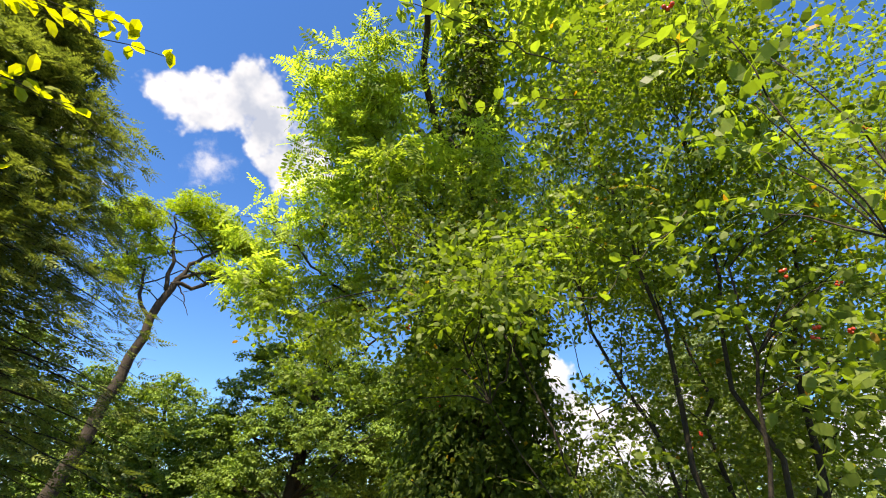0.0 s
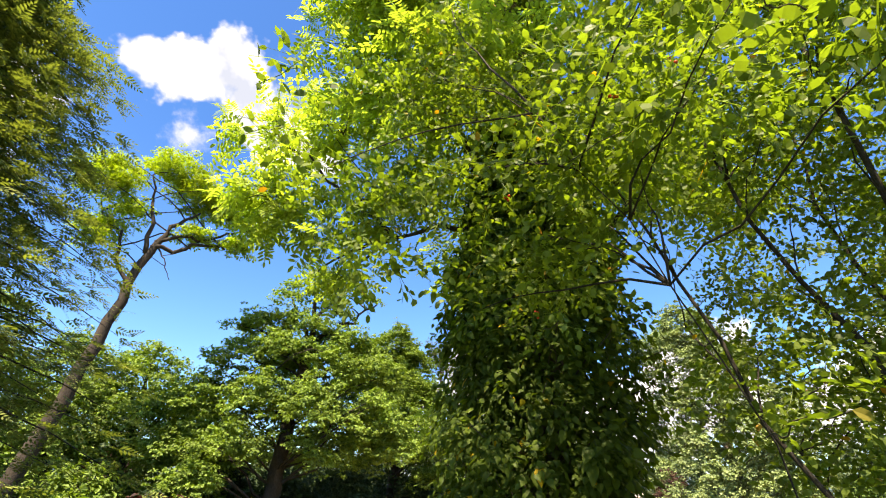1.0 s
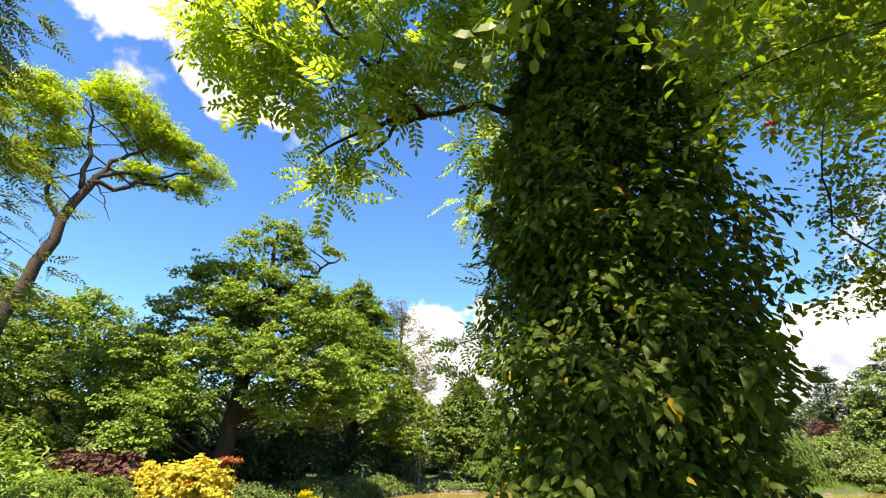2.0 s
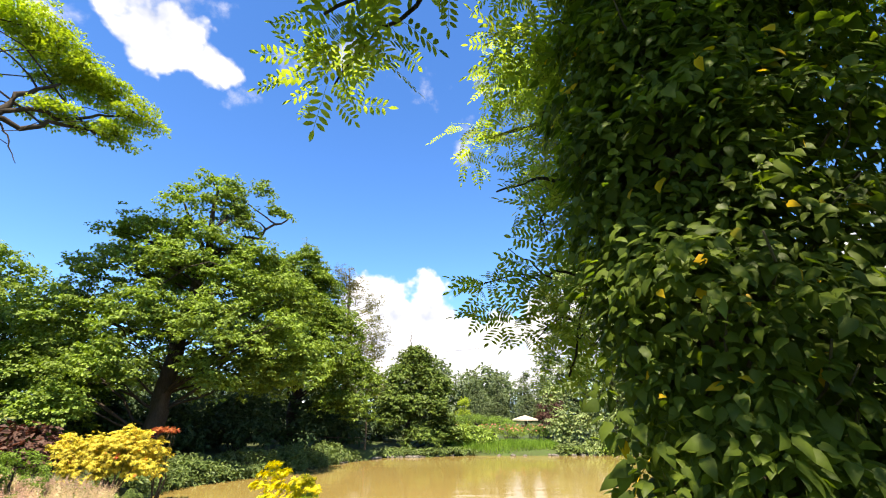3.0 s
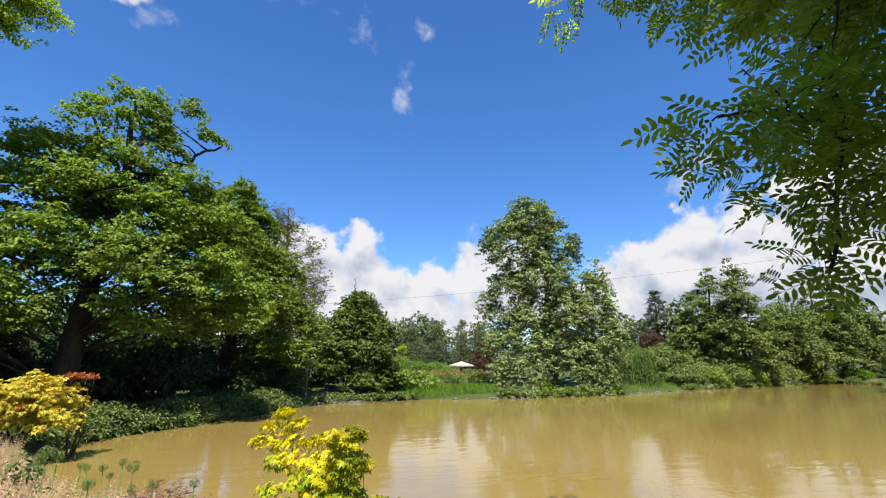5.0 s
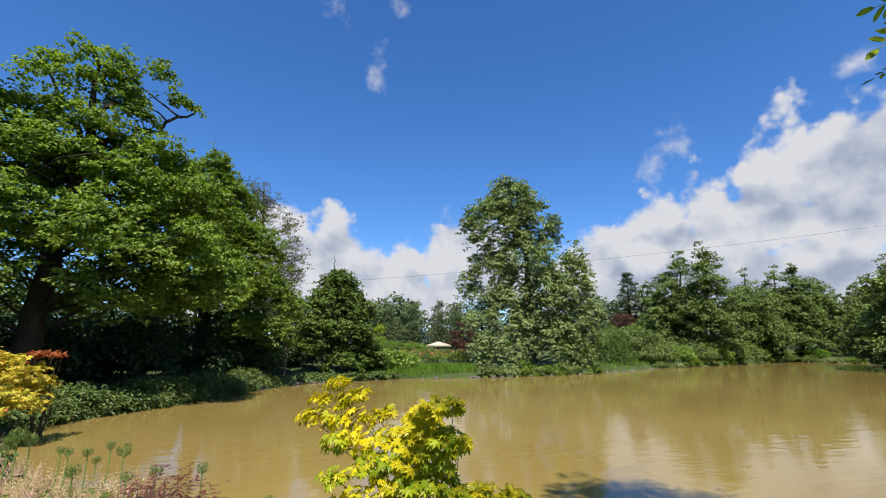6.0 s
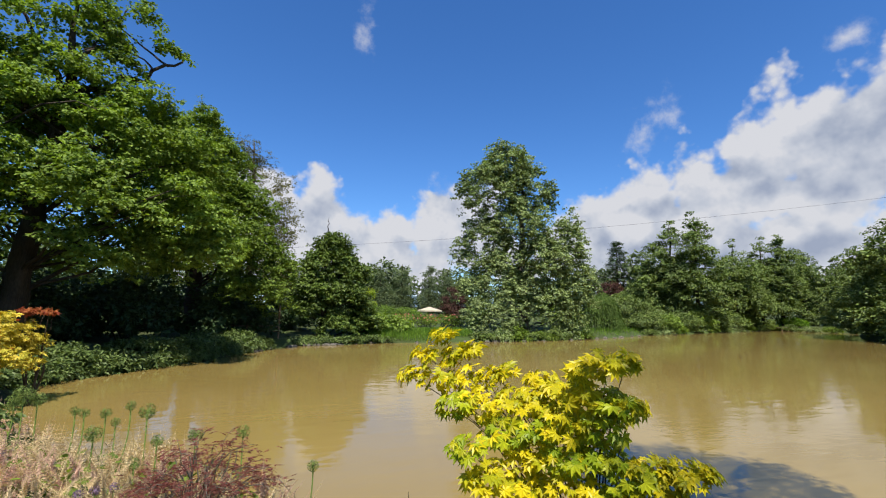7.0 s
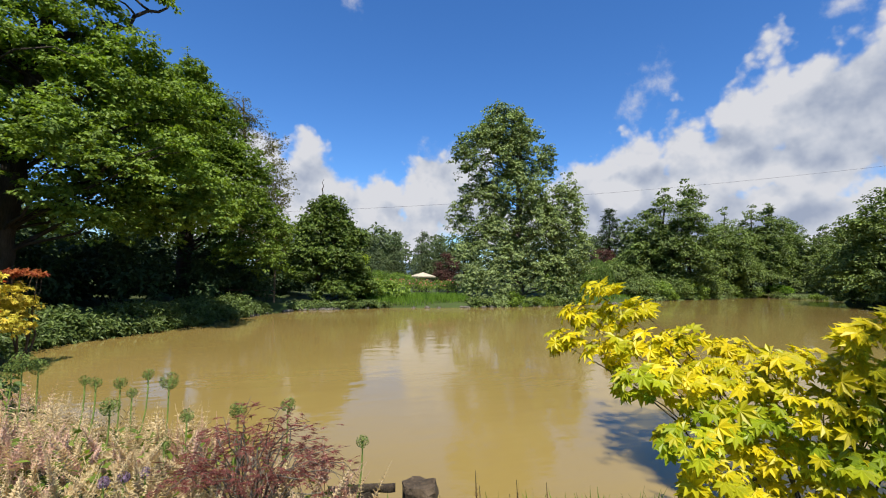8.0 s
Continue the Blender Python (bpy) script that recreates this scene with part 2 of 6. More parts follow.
STEM_GREEN = rough_material("green_stem", (0.10, 0.16, 0.03), (0.18, 0.26, 0.06), 12.0, 0.6, 0.2)
STONE = rough_material("wet_stone", (0.045, 0.042, 0.035), (0.17, 0.155, 0.13), 1.6, 0.8, 0.8)
WOOD = rough_material("weathered_wood", (0.06, 0.045, 0.03), (0.20, 0.155, 0.10), 4.0, 0.85, 0.8, (1, 1, 0.3))

YG = (1.45, 1.55, 0.42)       # what sunlight gains on its way through a leaf
OAK = leaf_material("oak_leaf", (0.076, 0.124, 0.024), (0.190, 0.266, 0.050), YG, 0.34, 0.55, 0.18)
BEECH = leaf_material("beech_leaf", (0.060, 0.104, 0.016), (0.150, 0.214, 0.030), YG, 0.28, 0.55, 0.18)
DEEP_GREEN = leaf_material("deep_green_leaf", (0.040, 0.074, 0.014), (0.108, 0.158, 0.026), YG, 0.18, 0.5, 0.25)
DUSKY = leaf_material("dusky_leaf", (0.080, 0.082, 0.028), (0.160, 0.155, 0.056), YG, 0.25)
ALDER = leaf_material("alder_leaf", (0.058, 0.096, 0.024), (0.140, 0.188, 0.044), YG, 0.18, 0.5, 0.25)
POPLAR = leaf_material("poplar_leaf", (0.095, 0.138, 0.048), (0.235, 0.292, 0.112), (1.3, 1.4, 0.6), 0.22, 0.5, 0.25)
# leaves of distant trees: haze is put into the paler, greyer green
FARGREEN = leaf_material("hazy_far_leaf", (0.065, 0.095, 0.045), (0.120, 0.155, 0.075), YG, 0.25)
# colour of the far firs, also the painted shade of the undergrowth
FIR_AND_SHADE = leaf_material("fir_needle_and_shade", (0.022, 0.045, 0.018), (0.050, 0.080, 0.030), YG, 0.15)
HEMLOCK = leaf_material("hemlock_needle", (0.095, 0.122, 0.036), (0.215, 0.242, 0.066), (1.3, 1.4, 0.5), 0.36, 0.7, 0.1)
LOCUST = leaf_material("locust_leaf", (0.165, 0.235, 0.026), (0.320, 0.385, 0.045), YG, 0.5)
ROWAN = leaf_material("rowan_leaflet", (0.162, 0.224, 0.040), (0.305, 0.378, 0.070), (1.42, 1.48, 0.55), 0.60)
SERVICE = leaf_material("serviceberry_leaf", (0.078, 0.112, 0.022), (0.168, 0.216, 0.040), (1.55, 1.70, 0.42), 0.52, 0.5, 0.25, spot=(0.45, 0.20, 0.03), spotted=0.003)
IVY = leaf_material("ivy_leaf", (0.050, 0.080, 0.013), (0.104, 0.148, 0.020), (1.5, 1.6, 0.40), 0.50, 0.5, 0.14, spot=(0.55, 0.36, 0.02), spotted=0.004)
IVY_ONE = leaf_material("ivy_leaf_single", (0.050, 0.080, 0.013), (0.106, 0.150, 0.020), (1.5, 1.6, 0.40), 0.50, 0.45, 0.16, True, spot=(0.60, 0.40, 0.02), spotted=0.03)
# lit copy of the serviceberry leaf: sunshine is put into its brighter yellow
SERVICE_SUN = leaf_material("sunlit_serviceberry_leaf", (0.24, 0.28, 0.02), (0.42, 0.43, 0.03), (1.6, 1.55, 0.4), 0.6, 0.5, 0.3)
GOLD = leaf_material("golden_maple_leaf", (0.34, 0.35, 0.010), (0.64, 0.53, 0.012), (1.2, 1.2, 0.4), 0.4, 0.45, 0.35)
GOLD_ONE = leaf_material("golden_maple_leaf_single", (0.34, 0.35, 0.010), (0.66, 0.55, 0.012), (1.2, 1.2, 0.4), 0.4, 0.45, 0.35, True)
AMBER = leaf_material("amber_maple_leaf", (0.38, 0.36, 0.040), (0.64, 0.52, 0.085), (1.15, 1.1, 0.4), 0.35, spot=(0.55, 0.12, 0.05))
REDTIP = leaf_material("red_tip_leaf", (0.26, 0.05, 0.025), (0.42, 0.15, 0.05), (1.3, 0.9, 0.5), 0.35)
CRIMSON = leaf_material("crimson_maple_leaf", (0.105, 0.036, 0.034), (0.27, 0.115, 0.100), (1.6, 0.7, 0.5), 0.35)
PLUM = leaf_material("plum_leaf", (0.045, 0.024, 0.020), (0.105, 0.058, 0.044), (1.4, 0.7, 0.5), 0.3)
LAUREL = leaf_material("laurel_leaf", (0.042, 0.072, 0.018), (0.125, 0.172, 0.050), (1.3, 1.4, 0.5), 0.25, 0.5, 0.25)
WEEPING = leaf_material("weeping_tree_leaf", (0.050, 0.092, 0.022), (0.110, 0.168, 0.038), YG, 0.25)
WILLOW = leaf_material("weeping_leaf", (0.080, 0.140, 0.026), (0.165, 0.250, 0.045), YG, 0.35)
GRASS = leaf_material("reed_blade", (0.060, 0.130, 0.016), (0.150, 0.250, 0.030), YG, 0.35)
PLUME = leaf_material("astilbe_plume", (0.40, 0.32, 0.18), (0.60, 0.49, 0.31), (1.1, 1.0, 0.8), 0.35, 0.9, 0.1)
PLUME_PINK = leaf_material("pink_plume", (0.40, 0.27, 0.20), (0.58, 0.42, 0.32), (1.1, 0.9, 0.9), 0.35, 0.9, 0.1)
HERB = leaf_material("herb_leaf", (0.060, 0.100, 0.016), (0.150, 0.200, 0.035), YG, 0.35)
LILAC = leaf_material("lilac_floret", (0.15, 0.10, 0.18), (0.27, 0.20, 0.29), (1.1, 0.9, 1.1), 0.3, 0.8, 0.1)
SEEDHEAD = leaf_material("allium_seed", (0.075, 0.120, 0.028), (0.16, 0.22, 0.055), (1.2, 1.3, 0.6), 0.2, 0.7, 0.2)
ROSE = leaf_material("rose_petal", (0.42, 0.07, 0.05), (0.62, 0.26, 0.20), (1.2, 0.9, 0.8), 0.3)
BERRY = rough_material("red_berry", (0.42, 0.02, 0.012), (0.62, 0.06, 0.02), 40.0, 0.25, 0.05, spec=0.5)
CANVAS = rough_material("cream_canvas", (0.36, 0.31, 0.23), (0.46, 0.41, 0.31), 2.0, 0.9, 0.1)
CABLE = rough_material("cable_black", (0.03, 0.03, 0.035), (0.06, 0.06, 0.065), 3.0, 0.7, 0.1)
HILL = rough_material("hazy_wooded_hill", (0.045, 0.075, 0.095), (0.075, 0.110, 0.130), 0.02, 1.0, 0.2)

# ---------------------------------------------------------------- mesh helpers
RNG = np.random.default_rng(7)
UP = np.array([0.0, 0.0, 1.0])
WATER_Z = -0.95


def unit(v):
    return v / np.maximum(np.linalg.norm(v, axis=-1, keepdims=True), 1e-9)


def mesh_of(name, verts, tris, mats, index=None, smooth=False):
    """A mesh from arrays of corners and triangles."""
    me = bpy.data.meshes.new(name)
    verts, tris = np.asarray(verts, np.float32), np.asarray(tris, np.int32)
    me.vertices.add(len(verts))
    me.vertices.foreach_set("co", verts.ravel())
    me.loops.add(tris.size)
    me.loops.foreach_set("vertex_index", tris.ravel())
    me.polygons.add(len(tris))
    me.polygons.foreach_set("loop_start", np.arange(0, tris.size, 3, dtype=np.int32))
    for m in mats if isinstance(mats, (list, tuple)) else [mats]:
        me.materials.append(m)
    if index is not None:
        me.polygons.foreach_set("material_index", np.asarray(index, np.int32))
    me.polygons.foreach_set("use_smooth", np.full(len(tris), smooth))
    me.update(calc_edges=True)
    return me


def thing(name, base, label, category, group="", kind=""):
    """The empty at a thing's base, which carries its parts."""
    ob = new(name)
    ob.empty_display_size = 0.2
    ob.location = base
    return tagged(ob, label, category, group, kind)


def part(name, mesh, parent, label=""):
    """One mesh under a thing or a part; its corners are relative to the thing's base."""
    ob = new(name, mesh)
    ob.parent = parent
    return tagged(ob, label) if label else ob


class Soup:
    """Collects pieces of one mesh."""

    def __init__(self):
        self.v, self.f, self.n = [], [], 0

    def add(self, verts, tris):
        self.v.append(np.asarray(verts, float))
        self.f.append(np.asarray(tris, int) + self.n)
        self.n += len(verts)
        return self

    def mesh(self, name, mat, base=(0, 0, 0), smooth=False):
        return mesh_of(name, np.vstack(self.v) - np.asarray(base, float), np.vstack(self.f), mat, None, smooth)


def tube(points, radii, sides=7):
    """A tapering tube along a line of points."""
    p = np.asarray(points, float)
    r = np.asarray(radii, float)
    d = unit(np.gradient(p, axis=0))
    ref = np.where(np.abs(d[:, 2:3]) > 0.9, np.array([[1.0, 0, 0]]), UP[None])
    a = unit(np.cross(d, ref))
    b = np.cross(d, a)
    ang = np.linspace(0, 2 * np.pi, sides, endpoint=False)
    ring = p[:, None] + r[:, None, None] * (np.cos(ang)[None, :, None] * a[:, None] + np.sin(ang)[None, :, None] * b[:, None])
    v = ring.reshape(-1, 3)
    f = []
    for i in range(len(p) - 1):
        for j in range(sides):
            k = (j + 1) % sides
            q = [i * sides + j, i * sides + k, (i + 1) * sides + k, (i + 1) * sides + j]
            f += [(q[0], q[1], q[2]), (q[0], q[2], q[3])]
    v = np.vstack([v, p[:1], p[-1:]])
    for j in range(sides):
        k = (j + 1) % sides
        f.append((len(v) - 2, k, j))
        f.append((len(v) - 1, (len(p) - 1) * sides + j, (len(p) - 1) * sides + k))
    return v, np.array(f)


def ribbon(points, width):
    """The cheapest twig: a folded strip along a line of points."""
    p = np.asarray(points, float)
    d = unit(np.gradient(p, axis=0))
    sd = unit(np.cross(d, UP)) * width
    v = np.vstack([p + sd, p - sd])
    n = len(p)
    f = [t for i in range(n - 1) for t in ((i, i + 1, n + i + 1), (i, n + i + 1, n + i))]
    return v, np.array(f)


def bough(a, b, r0, r1, n=8, sag=0.0, wander=0.06, sides=6):
    """A crooked branch from a to b; sag lifts (plus) or drops (minus) its middle."""
    a, b = np.asarray(a, float), np.asarray(b, float)
    t = np.linspace(0, 1, n)[:, None]
    ln = np.linalg.norm(b - a)
    p = a + (b - a) * t + UP * sag * np.sin(np.pi * t)
    k = RNG.normal(0, wander * ln, (n, 3))
    k = (k + np.roll(k, 1, 0)) * 0.5 * np.sin(np.pi * t) ** 0.7
    return p + k, np.linspace(r0, r1, n)


def scatter(tv, tf, pos, along, normal, size, fold=None):
    """Copies of a leaf (its length along x, its face towards z), one at each place."""
    x = unit(along - normal * np.sum(along * normal, 1, keepdims=True))
    y = np.cross(normal, x)
    s = np.broadcast_to(np.asarray(size, float), (len(pos),))[:, None, None]
    v = pos[:, None] + s * (tv[None, :, 0:1] * x[:, None] + tv[None, :, 1:2] * y[:, None] + tv[None, :, 2:3] * normal[:, None])
    f = tf[None] + (np.arange(len(pos)) * len(tv))[:, None, None]
    return v.reshape(-1, 3), f.reshape(-1, 3)


def tri_leaf(w=0.5, keel=0.12):
    """The cheapest leaf: two triangles folded along the midrib."""
    return np.array([(0, 0, 0), (0.5, w / 2, keel), (1, 0, -0.05), (0.5, -w / 2, keel)]), np.array([(0, 1, 2), (0, 2, 3)])


def oval_leaf(w=0.55):
    v = np.array([(0, 0, 0), (0.3, w / 2, 0.07), (0.7, w * 0.46, 0.05), (1, 0, -0.10), (0.7, -w * 0.46, 0.05), (0.3, -w / 2, 0.07), (0.5, 0, 0)])
    return v, np.array([(0, 1, 6), (1, 2, 6), (2, 3, 6), (3, 4, 6), (4, 5, 6), (5, 0, 6)])


def ivy_leaf():
    """Ivy: a broad pointed leaf, arched along its rib, on a short stalk."""
    rib = [(0.0, 0, 0.0), (0.36, 0, 0.045), (0.70, 0, 0.0), (1.0, 0, -0.16)]
    edge = [(-0.06, 0.20, 0.0), (0.16, 0.35, -0.05), (0.46, 0.27, -0.02), (0.78, 0.12, -0.08)]
    v = np.array(rib + edge + [(x, -y, z) for x, y, z in edge] + [(-0.42, 0.014, 0.06), (-0.42, -0.014, 0.06), (0.03, 0, 0.0)])
    # rib 0 to 3, one edge 4 to 7, the other 8 to 11, stalk 12 to 14
    f = []
    for o, turn in ((4, 1), (8, -1)):
        f += [t[::turn] for t in ((0, o + 1, o), (0, 1, o + 1), (1, o + 2, o + 1), (1, 2, o + 2), (2, o + 3, o + 2), (2, 3, o + 3))]
    f.append((12, 13, 14))
    return v, np.array(f)


def maple_leaf(lobes=9, spread=125, deep=0.55):
    """A fan-shaped maple leaf with pointed lobes."""
    pts = [(0, 0, 0)]
    ang = np.linspace(-spread, spread, lobes * 2 - 1)
    for i, a in enumerate(ang):
        tip = i % 2 == 0
        r = (1.0 - 0.42 * (abs(a) / spread) ** 1.6) if tip else deep * (1.0 - 0.25 * abs(a) / spread)
        z = -0.13 * r * r if tip else 0.05
        pts.append((r * math.cos(radians(a)), r * math.sin(radians(a)), z))
    v = np.array(pts)
    f = [(0, i, i + 1) for i in range(1, len(v) - 1)]
    n = len(v)
    v = np.vstack([v, [(-0.5, 0.012, 0.0), (-0.5, -0.012, 0.0), (0.02, 0, 0)]])
    f.append((n, n + 1, n + 2))
    return v, np.array(f)


def pinnate_leaf(pairs=6, w=0.10):
    """A feather-like leaf: a midrib with opposite pairs of leaflets and one at its end."""
    s = Soup()
    rib, rf = ribbon([(0, 0, 0), (0.5, 0, 0.02), (0.97, 0, -0.06)], 0.006)
    s.add(rib, rf)
    w = 0.40
    tv = np.array([(0, 0, 0), (0.28, w * 0.42, 0.03), (0.68, w * 0.46, 0.02), (1, 0, -0.06), (0.68, -w * 0.46, 0.02), (0.28, -w * 0.42, 0.03)])
    tf = np.array([(0, 1, 5), (1, 2, 5), (2, 4, 5), (2, 3, 4)])
    for i in range(pairs):
        x = 0.18 + 0.78 * i / pairs
        ln = 0.30 * (1 - 0.35 * abs(i / pairs - 0.45))
        for sd in (1, -1):
            d = np.array([[0.42, sd * 0.9, -0.12]])
            v, f = scatter(tv, tf, np.array([[x, sd * 0.01, 0.02 - 0.08 * x * x]]), unit(d), np.array([[0, 0, 1.0]]), ln)
            s.add(v, f)
    v, f = scatter(tv, tf, np.array([[0.95, 0, -0.05]]), np.array([[1.0, 0, -0.2]]), np.array([[0, 0, 1.0]]), 0.28)
    s.add(v, f)
    return np.vstack(s.v), np.vstack(s.f)


def directions(n):
    return unit(RNG.normal(size=(n, 3)))


def lumps(p, size, seed=1):
    """A smooth uneven field over space, about -1 to 1, whose bumps are some size across."""
    g = np.random.default_rng(seed)
    out = np.zeros(len(p))
    for k in range(9):
        d = unit(g.normal(size=3)) * (2 * math.pi / size) * g.uniform(0.35, 1.0)
        out += np.sin(p @ d + g.uniform(0, 6.28))
    return out / 4.2


def spray_of(leaf, n, length, size, angle=48, droop=0.25, sides=2, seed=3):
    """A leafy twig: leaves stand alternately along a bending stem and along a few side shoots."""
    g = np.random.default_rng(seed)
    s = Soup()

    def shoot(a, d, ln, m):
        u = np.linspace(0, 1, 4)[:, None]
        sd = unit(np.cross(d, UP))
        p = a + d * ln * u - UP * droop * ln * u ** 2 + sd * 0.06 * ln * np.sin(u * 4 + g.uniform(0, 6))
        s.add(*ribbon(p, 0.0016 * (ln / 0.3) ** 0.5))
        k = np.arange(m)
        w = 0.12 + 0.88 * (k + 0.5) / m
        at = np.stack([np.interp(w, u[:, 0], p[:, i]) for i in range(3)], 1)
        turn = np.where(k % 2, 1.0, -1.0) * math.tan(radians(angle)) * (1.05 - 0.75 * w ** 3)
        al = unit(d + sd * turn[:, None] - UP * (0.25 + 0.3 * g.random((m, 1))) + g.normal(0, 0.22, (m, 3)))
        no = unit(UP * 0.9 + sd * g.normal(0, 0.4, (m, 1)) + g.normal(0, 0.5, (m, 3)))
        s.add(*scatter(leaf[0], leaf[1], at, al, no, size * (0.65 + 0.55 * g.random(m))))
        return p

    p = shoot(np.zeros(3), np.array([1.0, 0, 0]), length, n)
    for k in range(sides):
        q_ = p[1 + k % 2]
        a = (1 if k % 2 else -1) * radians(g.uniform(35, 65))
        shoot(q_, unit(np.array([math.cos(a), math.sin(a), 0.1])), length * g.uniform(0.4, 0.6), max(3, n // 2 - 1))
    return np.vstack(s.v), np.vstack(s.f)


def scatter_mix(shapes, pos, along, normal, size):
    """Copies of several shapes, mixed evenly over the places."""
    s = Soup()
    size = np.broadcast_to(np.asarray(size, float), (len(pos),))
    for k, (tv, tf) in enumerate(shapes):
        i = np.arange(k, len(pos), len(shapes))
        if len(i):
            s.add(*scatter(tv, tf, pos[i], along[i], normal[i], size[i]))
    return np.vstack(s.v), np.vstack(s.f)


def shell(center, radii, n, low=-0.55, inner=0.62):
    """Places near the skin of an ellipsoid, few on its underside."""
    d = directions(n * 3)
    d = d[d[:, 2] > low][:n]
    r = inner + (1.02 - inner) * RNG.random((len(d), 1)) ** 0.6
    return np.asarray(center) + d * r * np.asarray(radii), d


def clump_leaves(centres, out, radius, per, flat=0.5, up=0.9, jitter=0.55, droop=0.25):
    """Leaves gathered in flattened clumps round the centres: places, length directions, face directions."""
    n = len(centres)
    rad = np.broadcast_to(np.asarray(radius, float), (n,))
    d = directions(n * per).reshape(n, per, 3)
    r = RNG.random((n, per, 1)) ** 0.45
    pos = centres[:, None] + d * r * rad[:, None, None] * np.array([1, 1, flat])
    nor = unit(UP * up + out[:, None] * 0.45 + d * 0.35 + RNG.normal(0, jitter, (n, per, 3)))
    alo = unit(d * np.array([1, 1, 0.4]) + RNG.normal(0, 0.6, (n, per, 3)) - UP * droop)
    return pos.reshape(-1, 3), alo.reshape(-1, 3), nor.reshape(-1, 3)


def blob_leaves(blobs, clump, per, density, leaf, size, flat=0.5, up=0.9, low=-0.55, inner=0.62, jitter=0.55, gap=None):
    """A crown: each blob (centre, radii) is covered with clumps of leaves. Returns verts, tris and the clumps' centres."""
    P, A, Nn, C = [], [], [], []
    for c, rad in blobs:
        rad = np.asarray(rad, float)
        area = 4 * math.pi * ((rad[0] * rad[1]) ** 1.6 / 3 + (rad[0] * rad[2]) ** 1.6 / 3 + (rad[1] * rad[2]) ** 1.6 / 3) ** (1 / 1.6)
        n = max(4, int(area * density))
        cen, out = shell(c, rad, n, low, inner)
        if gap is not None:
            g = lumps(cen, clump * 4.2, 4)
            cen = cen + out * (clump * 0.75 * g)[:, None]
            cen, out = cen[g > gap], out[g > gap]
        rr = clump * (0.6 + 0.8 * RNG.random(len(cen)))
        p, a, nn = clump_leaves(cen, out, rr, per, flat, up, jitter)
        P.append(p), A.append(a), Nn.append(nn), C.append(cen)
    P, A, Nn = np.vstack(P), np.vstack(A), np.vstack(Nn)
    s = size * (0.7 + 0.6 * RNG.random(len(P)))
    v, f = scatter(leaf[0], leaf[1], P, A, Nn, s)
    return v, f, np.vstack(C)


def layered_leaves(blobs, n, radius, tufts, tuft_r, per, leaf, size, low=-0.6, inner=0.4, droop=0.35, gap=None, up=0.9, jitter=0.38, thick=0.3):
    """A crown of outward-drooping plates of foliage, layer over layer through the blobs (centre, radii); each plate carries leaf tufts.
    Returns verts, tris and the plates' centres."""
    c0, r0 = np.array([c for c, _ in blobs], float), np.array([r for _, r in blobs], float)
    w = np.prod(r0, 1) ** 0.72
    pick = RNG.choice(len(blobs), n, p=w / w.sum())
    d = directions(n)
    d[:, 2] = np.where(d[:, 2] < low, -d[:, 2], d[:, 2])
    cen = c0[pick] + d * r0[pick] * (inner + (1 - inner) * RNG.random((n, 1)) ** 0.55)
    flat = np.array([1, 1, 0.0])
    axis = np.sum(c0 * w[:, None], 0) / w.sum()
    out = unit(unit((cen - axis) * flat) + d * flat * 0.9 + RNG.normal(0, 0.25, (n, 3)) * flat)
    small = np.clip(np.min(r0[pick], 1) / (1.3 * radius), 0.55, 1.1)
    big = radius * RNG.uniform(0.6, 1.3, n) * small
    if gap is not None:
        g = lumps(cen, radius * 3.6, 4) > gap
        cen, out, big, n = cen[g], out[g], big[g], int(g.sum())
    side = np.cross(UP, out)
    a, q_ = RNG.random((n, tufts)) * 2 * np.pi, np.sqrt(RNG.random((n, tufts)))
    u, v = q_ * np.cos(a) * 1.15, q_ * np.sin(a) * 0.85
    tilt = np.clip(RNG.normal(0, 0.32, (2, n, 1)), -0.5, 0.5)
    h = (tilt[0] - 0.6 * droop) * u + tilt[1] * v - 0.6 * droop * np.clip(u, 0, 2) ** 2 - 0.22 * v * v + np.clip(RNG.normal(0, thick, u.shape), -1.5 * thick, 1.5 * thick)
    at = cen[:, None] + big[:, None, None] * (out[:, None] * u[..., None] + side[:, None] * v[..., None] + UP * h[..., None])
    way = unit(out[:, None] * (0.45 + u[..., None]) + side[:, None] * v[..., None])
    at, way = at.reshape(-1, 1, 3), way.reshape(-1, 1, 3)
    ld = directions(len(at) * per).reshape(len(at), per, 3)
    pos = at + ld * np.array([1, 1, 0.42]) * RNG.random((len(at), per, 1)) ** 0.4 * tuft_r * RNG.uniform(0.7, 1.3, (len(at), 1, 1))
    nor = unit(UP * up + way * 0.3 + ld * 0.4 + RNG.normal(0, jitter, pos.shape))
    alo = unit(way * 0.5 + ld * np.array([1, 1, 0.3]) + RNG.normal(0, 0.35, pos.shape) - UP * 0.2)
    pos, nor, alo = pos.reshape(-1, 3), nor.reshape(-1, 3), alo.reshape(-1, 3)
    vv, ff = scatter(leaf[0], leaf[1], pos, alo, nor, size * RNG.uniform(0.7, 1.3, len(pos)))
    return vv, ff, cen


